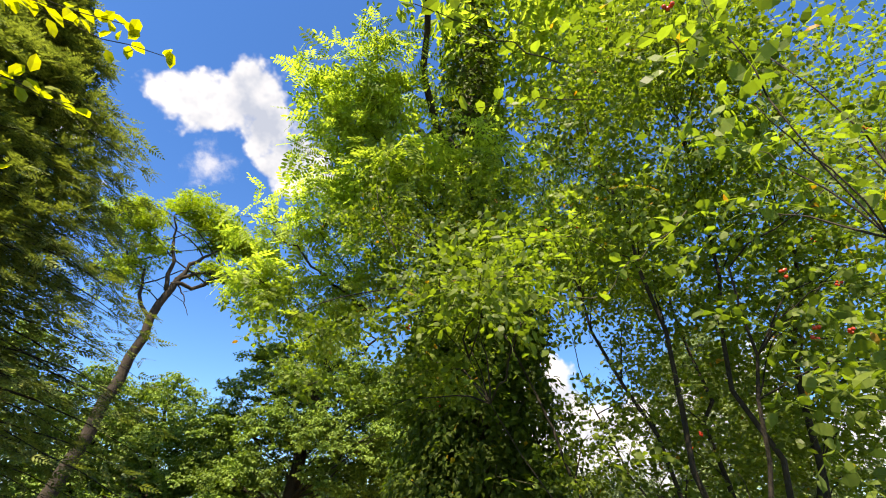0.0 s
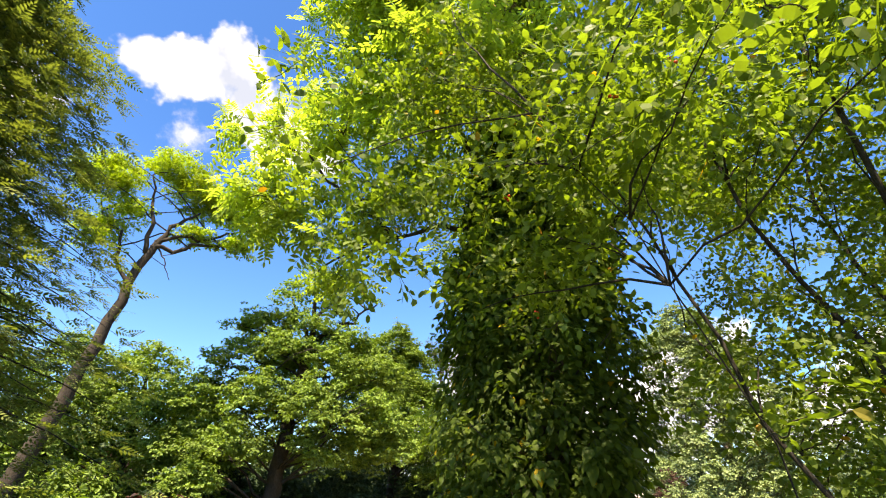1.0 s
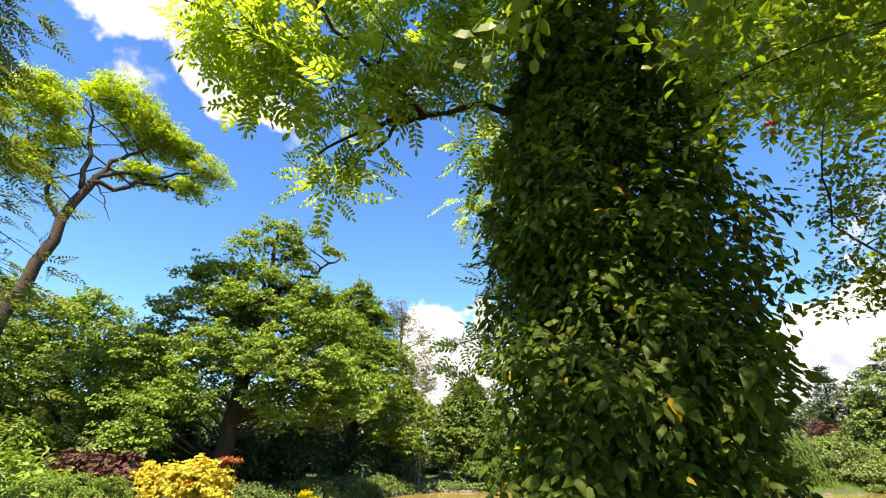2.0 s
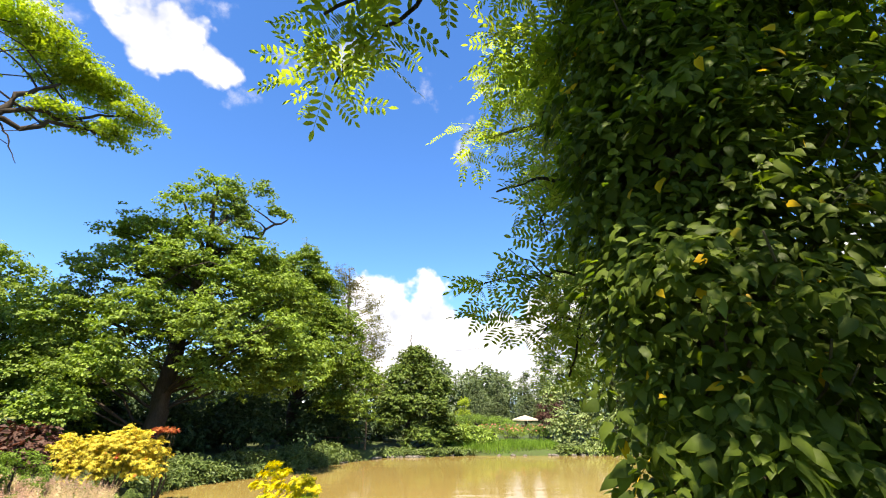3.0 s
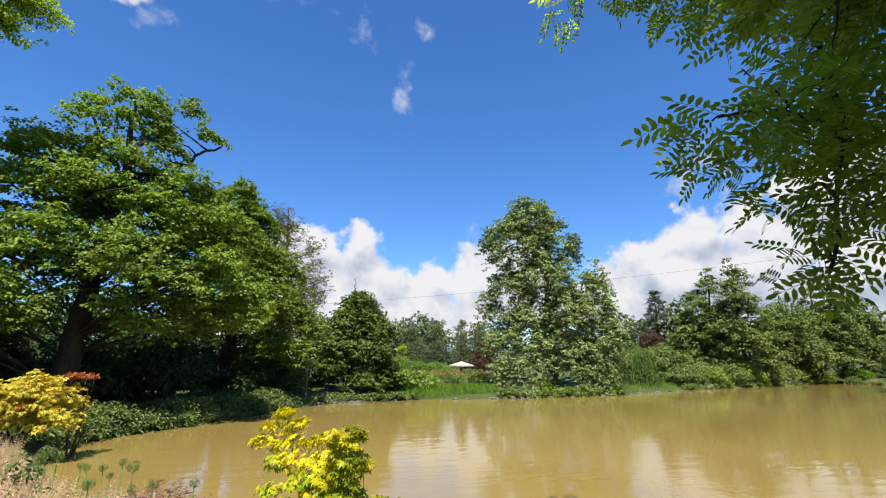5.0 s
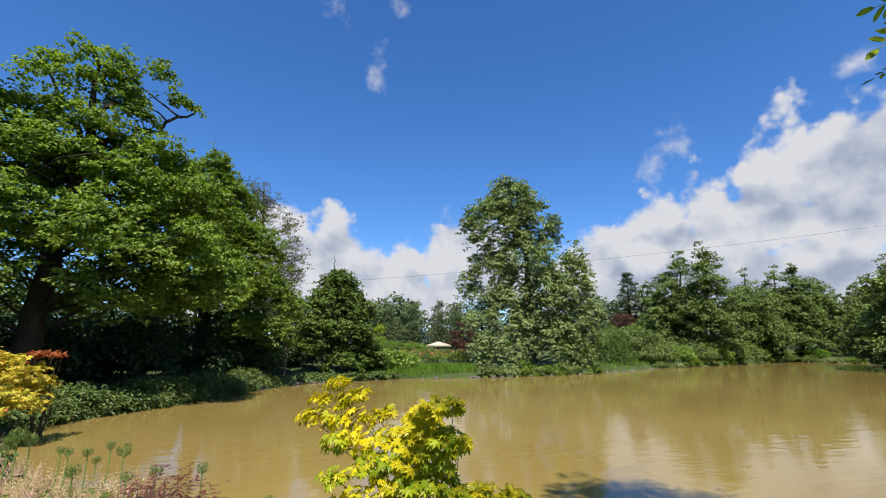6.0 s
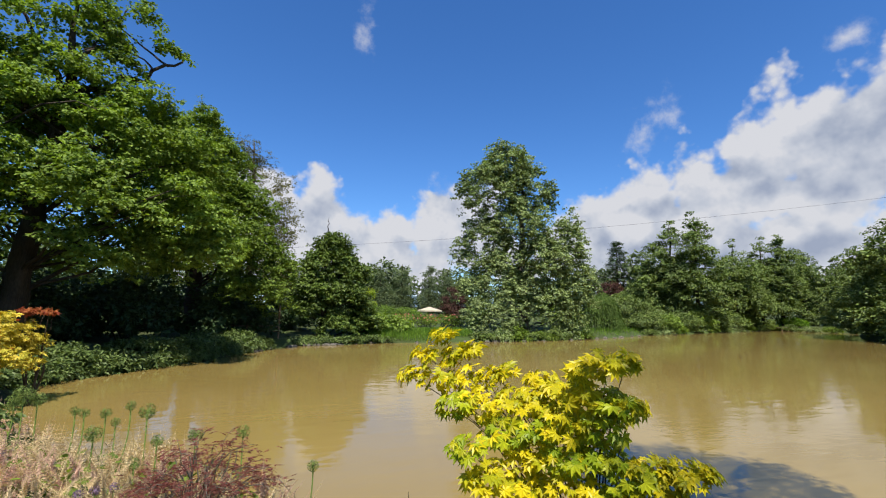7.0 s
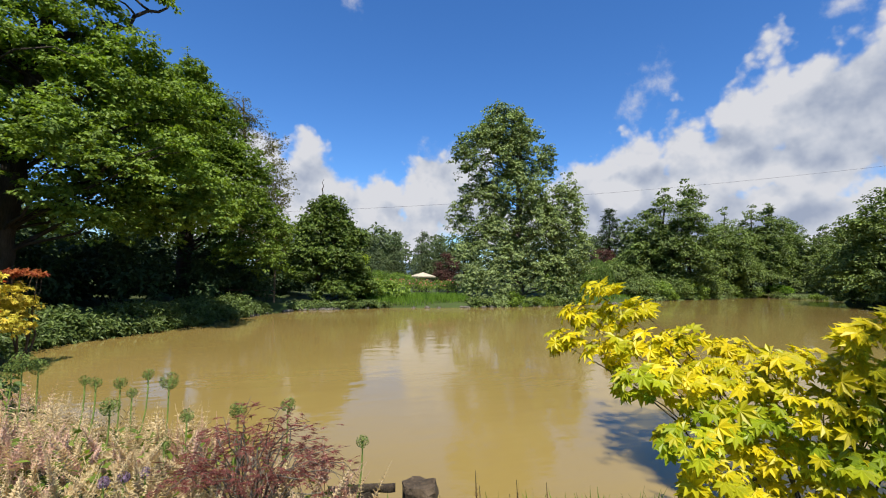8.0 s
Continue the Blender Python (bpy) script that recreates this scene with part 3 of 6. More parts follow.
def limbs_to(centres, trunk_pts, trunk_r, count, r=0.06, sag=0.2):
    """Branches that leave the trunk line below each chosen clump and reach it."""
    out = []
    tp = np.asarray(trunk_pts, float)
    if len(centres) == 0:
        return out
    pick = RNG.choice(len(centres), min(count, len(centres)), replace=False)
    for i in pick:
        c = centres[i]
        hd = np.linalg.norm(tp[:, :2] - c[:2], axis=1)
        want = c[2] - 0.55 * hd
        j = int(np.argmin(np.abs(tp[:, 2] - want)))
        ln = np.linalg.norm(c - tp[j])
        rr = min(r * (0.5 + 0.12 * ln), trunk_r[j] * 0.7)
        out.append(bough(tp[j], c, rr, 0.012, 8, sag * ln * 0.2, 0.05, 5))
    return out


def tree(name, base, label, blobs, leaf_mat, bark, trunk, clump=0.7, per=60, density=1.0, size=0.15, flat=0.5, up=0.9,
         low=-0.55, inner=0.62, limbs=(), limb_r=0.07, auto=24, leaf=None, category="tree", group="", jitter=0.7, gap=None, layers=None, droop=0.35, thick=0.3):
    """A tree: tapered trunk, main limbs, thinner branches and a crown of leaf clumps. trunk: list of (point, radius)."""
    root = thing(name, base, label, category, group)
    b = np.asarray(base, float)
    tp = np.array([p for p, _ in trunk], float)
    tr = np.array([r for _, r in trunk], float)
    t = np.linspace(0, len(tp) - 1, 18)
    i = np.clip(t.astype(int), 0, len(tp) - 2)
    w = (t - i)[:, None]
    fine = tp[i] * (1 - w) + tp[i + 1] * w
    fr = tr[i] * (1 - w[:, 0]) + tr[i + 1] * w[:, 0]
    fine[1:-1] += RNG.normal(0, 0.012 * (tp[-1, 2] - tp[0, 2]) ** 0.7, (16, 3)) * np.array([1, 1, 0])
    v, f = tube(fine, fr, 10)
    part("trunk", mesh_of("trunk", v - b, f, bark, None, True), root)
    for a, c, r in limbs:
        p, rr = bough(a, c, r, r * 0.3, 12, 0.1, 0.05, 7)
        v, f = tube(p, rr, 7)
        part("limb", mesh_of("limb", v - b, f, bark, None, True), root)
    if layers:
        n, radius, tufts, tuft_r, each = layers
        v, f, cen = layered_leaves(blobs, n, radius, tufts, tuft_r, each, leaf or tri_leaf(0.7), size, low, inner, droop, gap, up, thick=thick)
    else:
        v, f, cen = blob_leaves(blobs, clump, per, density, leaf or tri_leaf(0.62), size, flat, up, low, inner, jitter, gap)
    starts = [fine] + [np.array([a + (c - a) * k for k in np.linspace(0.3, 1, 6)]) for a, c in ((np.asarray(a, float), np.asarray(c, float)) for a, c, _ in limbs)]
    allp = np.vstack(starts)
    allr = np.concatenate([fr] + [np.full(6, r * 0.6) for _, _, r in limbs]) if limbs else fr
    for p, rr in limbs_to(cen, allp, allr, auto, limb_r):
        v2, f2 = tube(p, rr, 5)
        part("branch", mesh_of("branch", v2 - b, f2, bark, None, True), root)
    part("crown", mesh_of("crown", v - b, f, leaf_mat), root)
    return root


def shrub(name, base, label, blobs, mat, bark=None, clump=0.3, per=40, density=3.0, size=0.1, leaf=None, low=-0.75, flat=0.6, up=0.8,
          stems=6, inner=0.6, category="shrub", group="", jitter=0.55, layers=None):
    """A bush: several stems from the ground and a leafy body."""
    root = thing(name, base, label, category, group)
    b = np.asarray(base, float)
    if layers:
        v, f, cen = layered_leaves(blobs, *layers, leaf or tri_leaf(0.55), size, low, inner, 0.35, None, up, thick=0.2)
    else:
        v, f, cen = blob_leaves(blobs, clump, per, density, leaf or tri_leaf(0.55), size, flat, up, low, inner, jitter)
    for c in cen[RNG.choice(len(cen), min(stems * 3, len(cen)), replace=False)]:
        foot = b + np.array([*RNG.normal(0, 0.08, 2), -0.05])
        p, rr = bough(foot, c, 0.035, 0.006, 7, 0.1, 0.05)
        v2, f2 = tube(p, rr, 5)
        part("stem", mesh_of("stem", v2 - b, f2, bark or BARK_DARK, None, True), root)
    part("foliage", mesh_of("foliage", v - b, f, mat), root)
    return root


# ---------------------------------------------------------------- ground and water
SHORE = [  # the pond's edge, walked round
    (3.2, 10.0), (-0.4, 11.2), (-1.6, 11.7), (-2.6, 12.6), (-3.9, 13.6), (-5.2, 15.6), (-6.6, 18.5), (-7.6, 21.5), (-8.2, 25.0), (-7.7, 28.0), (-5.8, 29.7),
    (-2.2, 35.2), (0.5, 38.7), (2.4, 40.8), (5.6, 41.0), (8.5, 42.0), (14.0, 41.2), (21.0, 40.6), (27.5, 41.4), (35.0, 43.0), (43.0, 46.0),
    (60.0, 49.0), (80.0, 53.0), (92.0, 50.0), (80.0, 41.0), (66.0, 35.0), (59.0, 29.5), (50.0, 20.0), (36.0, 9.0), (18.0, 5.5),
]


def shore_distance(x, y):
    """Metres to the pond's edge, minus inside it."""
    p = np.array(SHORE)
    q = np.roll(p, -1, 0)
    pt = np.stack([x, y], -1)[..., None, :]
    e = q - p
    t = np.clip(np.sum((pt - p) * e, -1) / np.sum(e * e, -1), 0, 1)
    d = np.min(np.linalg.norm(pt - (p + t[..., None] * e), axis=-1), -1)
    py, qy, px, qx = p[:, 1], q[:, 1], p[:, 0], q[:, 0]
    yy, xx = y[..., None], x[..., None]
    cross = ((py > yy) != (qy > yy)) & (xx < (qx - px) * (yy - py) / np.where(qy == py, 1e-9, qy - py) + px)
    return np.where(np.sum(cross, -1) % 2 == 1, -d, d)


def ground_z(x, y):
    x, y = np.asarray(x, float), np.asarray(y, float)
    d = shore_distance(x, y)
    near = np.exp(-((x + 2) ** 2 + (y - 4) ** 2) / 14.0 ** 2)
    bank = np.where(d > 0, WATER_Z + 0.06 + 0.52 * (1 - np.exp(-d / 0.5)) + 0.04 * np.minimum(d, 25), WATER_Z + np.maximum(d * 0.8, -1.2))
    rise = np.where(d > 0, near * 0.055 * np.clip(d - 0.6, 0, 14), 0)
    bumps = 0.05 * np.sin(x * 1.3 + 0.4) * np.cos(y * 1.1) * np.clip(d, 0, 1)
    return bank + rise + bumps


def grid_lines(a, b, fine_a, fine_b, step, far):
    """Coordinates close together between fine_a and fine_b, widening to a and b."""
    mid = np.arange(fine_a, fine_b + 1e-6, step)
    lo = fine_a - np.geomspace(step * 1.5, fine_a - a, far)
    hi = fine_b + np.geomspace(step * 1.5, b - fine_b, far)
    return np.concatenate([lo[::-1], mid, hi])


gx = grid_lines(-3000, 3000, -30, 96, 0.9, 26)
gy = grid_lines(-3000, 3000, -8, 60, 0.9, 26)
X, Y = np.meshgrid(gx, gy)
Z = ground_z(X, Y)
nx = len(gx)
ii, jj = np.meshgrid(np.arange(nx - 1), np.arange(len(gy) - 1))
q = (jj * nx + ii).ravel()
tris = np.vstack([np.stack([q, q + 1, q + nx + 1], 1), np.stack([q, q + nx + 1, q + nx], 1)])
tagged(new("ground", mesh_of("ground", np.stack([X.ravel(), Y.ravel(), Z.ravel()], 1), tris, GROUND, None, True)),
       "grassy garden ground sloping down to the pond", "ground", kind="structure")
pool = np.array([(-14, 8), (4, 4), (98, 4), (98, 58), (-14, 58)], float)
tagged(new("water", mesh_of("water", np.column_stack([pool, np.full(5, WATER_Z)]), [(0, 1, 2), (0, 2, 3), (0, 3, 4)], WATER)),
       "still muddy brown pond water with sky reflections", "water", kind="structure")

# a far rim of wooded hills, distance haze mixed into their blue colour
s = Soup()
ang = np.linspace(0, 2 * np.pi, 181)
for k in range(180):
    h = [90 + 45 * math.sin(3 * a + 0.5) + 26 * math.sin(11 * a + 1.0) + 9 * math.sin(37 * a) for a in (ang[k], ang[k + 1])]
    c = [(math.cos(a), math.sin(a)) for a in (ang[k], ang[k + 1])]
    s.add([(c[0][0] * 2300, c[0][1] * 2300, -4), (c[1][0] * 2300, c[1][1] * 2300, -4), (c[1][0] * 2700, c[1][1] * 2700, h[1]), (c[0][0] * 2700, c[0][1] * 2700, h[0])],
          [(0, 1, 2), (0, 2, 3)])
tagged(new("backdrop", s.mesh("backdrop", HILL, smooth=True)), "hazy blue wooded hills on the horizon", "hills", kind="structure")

# ---------------------------------------------------------------- trees across the water


def gz(x, y):
    return float(ground_z(x, y))


# the great oak on the far bank, open at its top
ob = (-9.9, 30.6, gz(-9.9, 30.6))
tree("oak_tree", ob, "tall spreading green oak with an open top and dark forking limbs",
     [((-9.6, 30.6, 15.2), (1.4, 1.3, 0.7)), ((-10.9, 30.4, 14.0), (1.2, 1.2, 0.9)), ((-8.6, 30.8, 13.9), (1.1, 1.1, 0.8)), ((-7.0, 31.2, 15.4), (0.8, 0.8, 0.7)), ((-6.1, 31.5, 14.0), (0.9, 0.9, 0.45)), ((-7.8, 31.0, 12.9), (0.9, 0.9, 0.6)),
      ((-12.8, 30.0, 11.6), (1.6, 1.6, 0.9)), ((-10.8, 30.0, 12.0), (1.5, 1.4, 0.9)), ((-8.4, 30.4, 11.3), (1.5, 1.5, 0.8)), ((-6.6, 30.8, 10.6), (1.4, 1.4, 0.9)),
      ((-13.6, 29.8, 9.4), (2.0, 1.8, 1.3)), ((-10.8, 29.2, 9.6), (2.0, 1.8, 1.3)), ((-7.8, 29.6, 8.8), (2.0, 1.8, 1.3)), ((-5.0, 30.2, 8.6), (1.8, 1.6, 1.3)),
      ((-14.6, 29.4, 6.8), (2.2, 2.0, 1.5)), ((-11.4, 28.4, 6.8), (2.2, 2.0, 1.5)), ((-8.2, 28.4, 6.2), (2.2, 2.0, 1.5)), ((-5.0, 29.4, 6.0), (2.0, 1.8, 1.5)),
      ((-15.4, 29.0, 4.0), (2.4, 2.0, 1.4)), ((-12.2, 27.8, 4.2), (2.0, 1.8, 1.3)), ((-7.9, 29.4, 4.0), (1.8, 1.5, 1.2)), ((-5.4, 30.8, 4.0), (2.2, 1.6, 1.3)), ((-3.4, 31.0, 4.4), (1.8, 1.8, 1.5)), ((-9.6, 32.6, 8.0), (4.5, 2.4, 4.0)), ((-13.8, 27.6, 2.4), (1.8, 1.5, 0.9)), ((-9.8, 31.8, 4.6), (5.8, 1.2, 2.8))],
     OAK, BARK_DARK, [((-10.3, 30.5, -0.2), 0.55), ((-10.2, 30.5, 3.0), 0.42), ((-9.7, 30.7, 8.0), 0.34), ((-9.4, 30.8, 11.0), 0.22), ((-9.5, 30.8, 15.0), 0.06)],
     size=0.165, low=-0.6, inner=0.35, leaf=tri_leaf(0.8), gap=-0.9, layers=(980, 0.62, 10, 0.20, 12), droop=0.35,
     limbs=[((-9.4, 30.8, 10.6), (-5.4, 31.8, 13.8), 0.17), ((-9.4, 30.8, 10.4), (-11.4, 30.4, 14.2), 0.15), ((-9.6, 30.7, 9.4), (-13.6, 29.8, 11.8), 0.15),
            ((-9.8, 30.6, 7.6), (-6.2, 30.4, 9.6), 0.15), ((-10.0, 30.5, 6.0), (-14.0, 29.6, 6.6), 0.15), ((-9.4, 30.8, 12.0), (-7.6, 31.0, 15.6), 0.10)], auto=50)

# the rounder beech behind it
ob = (-4.2, 41.6, gz(-4.2, 41.6))
tree("beech_tree", ob, "dense rounded green beech with foliage down to the bank",
     [((-5.3, 41.5, 13.3), (2.1, 2.2, 2.2)), ((-4.0, 41.2, 11.0), (2.5, 2.4, 2.4)), ((-6.8, 41.0, 10.4), (3.4, 2.8, 2.8)), ((-2.3, 40.2, 7.6), (2.6, 2.4, 2.6)),
      ((-4.6, 39.4, 8.0), (3.4, 2.4, 2.8)), ((-0.6, 39.8, 4.2), (2.6, 2.0, 2.2)), ((-4.2, 38.4, 4.6), (3.0, 2.0, 1.6)),
      ((-2.6, 36.9, 5.6), (2.2, 1.4, 1.5)), ((-0.8, 38.2, 2.6), (2.0, 1.3, 1.0)), ((-5.8, 36.4, 6.4), (2.4, 1.4, 1.6))],
     BEECH, BARK_DARK, [((-4.6, 41.4, -0.3), 0.5), ((-4.5, 41.4, 6.0), 0.36), ((-5.0, 41.4, 14.0), 0.08)],
     size=0.17, inner=0.4, leaf=tri_leaf(0.75), layers=(900, 0.66, 10, 0.21, 12), droop=0.5, gap=-1.0, auto=40)
ob = (-0.9, 47.0, gz(-0.9, 47.0))
tree("thin_tree", ob, "sparse brownish-green tree with upright feathery branches",
     [((-1.6, 47.2, 13.4), (1.3, 1.4, 2.6)), ((-0.2, 46.8, 13.0), (0.9, 0.9, 1.8)), ((0.9, 46.8, 10.6), (1.3, 1.4, 2.6)), ((2.0, 46.6, 8.0), (1.0, 1.0, 2.0)), ((0.6, 46.6, 7.0), (2.2, 1.8, 2.4)), ((1.0, 46.4, 4.0), (2.2, 1.8, 2.0))],
     DUSKY, BARK, [((-0.9, 47.0, -0.3), 0.3), ((-0.9, 47.0, 8.0), 0.2), ((-1.2, 47.1, 15.4), 0.04)],
     size=0.16, inner=0.2, layers=(240, 0.55, 8, 0.2, 8), droop=-0.7, thick=0.4, auto=60, leaf=tri_leaf(0.4))

# the small tree with a dead top at the water's edge
ob = (5.2, 43.0, gz(5.2, 43.0))
tree("small_tree", ob, "small dark green tree with a bare dead top at the water",
     [((5.1, 43.2, 6.2), (1.5, 1.4, 1.4)), ((4.0, 43.0, 4.9), (1.5, 1.3, 1.2)), ((6.5, 43.0, 4.4), (1.4, 1.3, 1.3)), ((3.6, 42.8, 2.9), (1.7, 1.4, 1.3)),
      ((6.0, 42.6, 2.4), (2.0, 1.5, 1.4)), ((7.4, 42.8, 0.8), (1.3, 1.1, 1.4)), ((5.4, 42.2, 0.5), (1.5, 1.0, 1.2)), ((2.9, 42.9, 1.5), (1.0, 1.0, 0.9))],
     DEEP_GREEN, BARK_DARK, [((4.4, 43.2, -0.6), 0.24), ((4.5, 43.2, 4.0), 0.16), ((4.5, 43.4, 7.5), 0.05), ((4.6, 43.5, 9.0), 0.015)],
     size=0.19, inner=0.35, layers=(400, 0.5, 10, 0.21, 11), droop=0.4, thick=0.4, gap=-1.2, auto=30)

# the tall pale poplar-like tree, its skirts trailing over the water
ob = (24.6, 45.2, gz(24.6, 45.2))
tree("poplar_tree", ob, "tall pale green tree with silvery foliage trailing to the water",
     [((23.0, 45.5, 16.5), (3.2, 2.4, 2.3)), ((21.0, 45.9, 14.0), (3.1, 2.6, 2.7)), ((25.5, 44.6, 14.0), (2.9, 2.2, 2.7)), ((24.2, 44.6, 10.4), (3.6, 2.8, 2.6)),
      ((20.8, 46.6, 8.6), (3.0, 2.6, 2.9)), ((28.6, 42.8, 8.8), (1.8, 1.9, 2.8)), ((25.6, 43.4, 6.8), (3.2, 2.6, 2.6)), ((29.0, 42.4, 4.4), (2.0, 2.0, 2.8)),
      ((21.2, 45.0, 4.4), (3.6, 2.8, 2.8)), ((25.6, 42.6, 2.6), (3.2, 1.8, 2.6)), ((20.0, 43.6, 1.0), (3.4, 1.9, 1.6)), ((28.4, 42.6, 0.9), (2.4, 1.7, 1.7))],
     POPLAR, BARK_GREY, [((24.6, 45.2, -0.4), 0.55), ((24.5, 45.1, 7.0), 0.36), ((24.6, 45.2, 14.0), 0.16), ((24.5, 45.3, 18.6), 0.03)],
     size=0.21, low=-0.8, inner=0.45, leaf=tri_leaf(0.8), layers=(900, 0.55, 10, 0.23, 11), droop=0.9, thick=0.6, gap=-0.75, auto=60)

# trees of the right-hand shore: place, height of the top, width, foot of the crown
RIGHT = [
    ((59.8, 51.2), 16.6, 5.4, 0.3), ((58.6, 54.6), 15.6, 4.6, 0.8), ((56.0, 56.5), 10.0, 4.6, 0.3), ((72.4, 53.6), 13.4, 4.6, 0.6), ((83.2, 55.4), 15.4, 4.0, 2.2),
    ((86.4, 54.2), 16.2, 3.8, 2.2), ((77.0, 55.6), 10.0, 4.6, 0.4), ((93.6, 54.6), 14.6, 3.6, 2.4), ((97.5, 50.5), 12.0, 4.4, 0.8),
]
for (x, y), top, wide, foot in RIGHT:
    h = top - foot
    blobs = []
    for k in range(9):
        f = k / 8
        spread = wide * float(np.interp(f, [0, 0.25, 0.6, 0.85, 1], [0.9, 1.05, 0.82, 0.52, 0.24]))
        for m in range(2 if f < 0.7 else 1):
            a = k * 2.1 + m * (2.6 + RNG.random()) + x
            off = spread * (0.5 if f < 0.85 else 0.15)
            blobs.append(((x + math.cos(a) * off, y + math.sin(a) * off, foot + h * (0.04 + 0.90 * f)), (spread * 0.62, spread * 0.6, h * 0.10)))
    tree("alder_tree", (x, y, gz(x, y)), "tall green alder with layered branches on the far shore", blobs, ALDER, BARK_DARK,
         [((x, y, -0.5), 0.34), ((x, y, h * 0.5), 0.22), ((x + 0.2, y, top - 0.6), 0.04)], size=0.31, inner=0.3, layers=(int(46 * wide + 7 * h), 0.85, 10, 0.30, 6), droop=0.3, thick=0.22, auto=26, group="alders of the far shore")

for (x, y, top, w) in ((62.0, 29.2, 12.2, 4.6), (70.5, 36.0, 9.0, 4.0), (58.5, 22.0, 12.0, 4.8), (66.5, 32.2, 9.6, 4.4)):
    tree("bank_tree", (x, y, gz(x, y)), "broad green tree leaning over the water's edge",
         [((x, y, top - 2.4), (w * 0.6, w * 0.6, 2.2)), ((x - w * 0.35, y + w * 0.3, top - 5.0), (w * 0.7, w * 0.7, 2.2)), ((x + w * 0.3, y - w * 0.3, top - 5.4), (w * 0.8, w * 0.7, 2.4)),
          ((x - w * 0.4, y + w * 0.4, 2.4), (w * 0.75, w * 0.7, 2.6)), ((x + 1, y + 1, 3.0), (w * 0.8, w * 0.8, 3.0)), ((x - w * 0.2, y - w * 0.2, 0.8), (w * 0.9, w * 0.8, 1.6))],
         ALDER, BARK_DARK, [((x, y, -0.5), 0.35), ((x, y, top * 0.6), 0.2), ((x, y, top - 1), 0.05)], size=0.30, inner=0.4, layers=(330, 0.8, 9, 0.3, 7), droop=0.3, auto=24, group="trees of the right bank")


def conifer(name, base, height, radius, label, mat, tiers=26, per=26, size=0.45, bark=None, droop=0.35, lowest=0.05, group="", spray=None, rows=7, reach_noise=0.25, only=None, hang=0.35):
    """A conifer: a straight trunk with tiers of drooping boughs, each carrying rows of needle sprays."""
    root = thing(name, base, label, "conifer", group)
    b = np.asarray(base, float)
    v, f = tube([b + UP * k * height / 8 for k in range(9)], np.linspace(0.028 * height, 0.01, 9), 9)
    part("trunk", mesh_of("trunk", v - b, f, bark or BARK_DARK, None, True), root)
    wood, P, A, Nn = Soup(), [], [], []
    for k in range(tiers):
        f0 = lowest + (1 - lowest) * (k + RNG.random() * 0.6) / tiers
        n = max(4, int(per * (1 - f0) ** 0.5))
        for m in range(n):
            a = 2 * math.pi * (m + RNG.random()) / n + k
            if only and not only(a):
                continue
            ln = radius * (1 - f0) ** 0.85 * (1 - reach_noise * RNG.random()) + 0.15
            d = np.array([math.cos(a), math.sin(a), 0])
            t = np.linspace(0, 1, 7)[:, None]
            p = b + UP * height * f0 + d * ln * t + UP * (0.18 * ln * t - droop * ln * t ** 2)
            wood.add(*tube(p, np.linspace(0.012 * ln + 0.008, 0.006, 7), 4))
            side = np.array([-d[1], d[0], 0])
            for q_ in range(rows):
                u = 0.15 + 0.85 * (q_ + RNG.random()) / rows
                w = RNG.uniform(-1, 1)
                off = w * 0.42 * ln * (1.08 - u) ** 0.7
                c = b + UP * height * f0 + d * ln * u + UP * (0.18 * ln * u - droop * ln * u * u - 0.12 * abs(off)) + side * off
                P.append(c + RNG.normal(0, 0.025 * ln, 3))
                A.append(d * 0.8 + side * w * 0.9 - UP * (hang + 0.35 * RNG.random()))
                Nn.append(UP + RNG.normal(0, 0.4, 3))
    tagged(part("boughwork", wood.mesh("boughwork", bark or BARK_DARK, b), root), kind="stuff")
    P, A, Nn = np.array(P), unit(np.array(A)), unit(np.array(Nn))
    sv, sf = spray
    v, f = scatter(sv, sf, P, A, Nn, size * (0.65 + 0.7 * RNG.random(len(P))))
    part("needles", mesh_of("needles", v - b, f, mat), root)
    return root


def needle_spray(pairs=7, w=0.34, finger=0.11):
    """A flat spray: a stem with short side fingers, tapering to its tip."""
    s = Soup()
    tv, tf = tri_leaf(finger * 2.2, 0.02)
    for i in range(pairs):
        x = 0.04 + 0.9 * i / pairs
        ln = w * (1.1 - 0.75 * i / pairs)
        for sd in (1, -1):
            v, f = scatter(tv, tf, np.array([[x, 0, -0.10 * x * x]]), unit(np.array([[0.75, sd, -0.25]])), np.array([[0, 0, 1.0]]), ln)
            s.add(v, f)
    v, f = scatter(tv, tf, np.array([[0.85, 0, -0.08]]), np.array([[1.0, 0, -0.2]]), np.array([[0, 0, 1.0]]), w * 0.7)
    s.add(v, f)
    return np.vstack(s.v), np.vstack(s.f)


SPRAY_FAR = needle_spray(3, 0.5, 0.2)
conifer("fir_tree", (66.0, 72.0, gz(66.0, 72.0)), 15.0, 6.6, "dark pointed fir far behind the shore", FIR_AND_SHADE, 30, 13, 0.85, lowest=0.10, spray=SPRAY_FAR, group="far firs", reach_noise=0.4)
conifer("fir_tree", (70.5, 69.0, gz(70.5, 69.0)), 11.0, 5.0, "dark pointed fir far behind the shore", FIR_AND_SHADE, 16, 12, 1.0, lowest=0.12, spray=SPRAY_FAR, group="far firs")
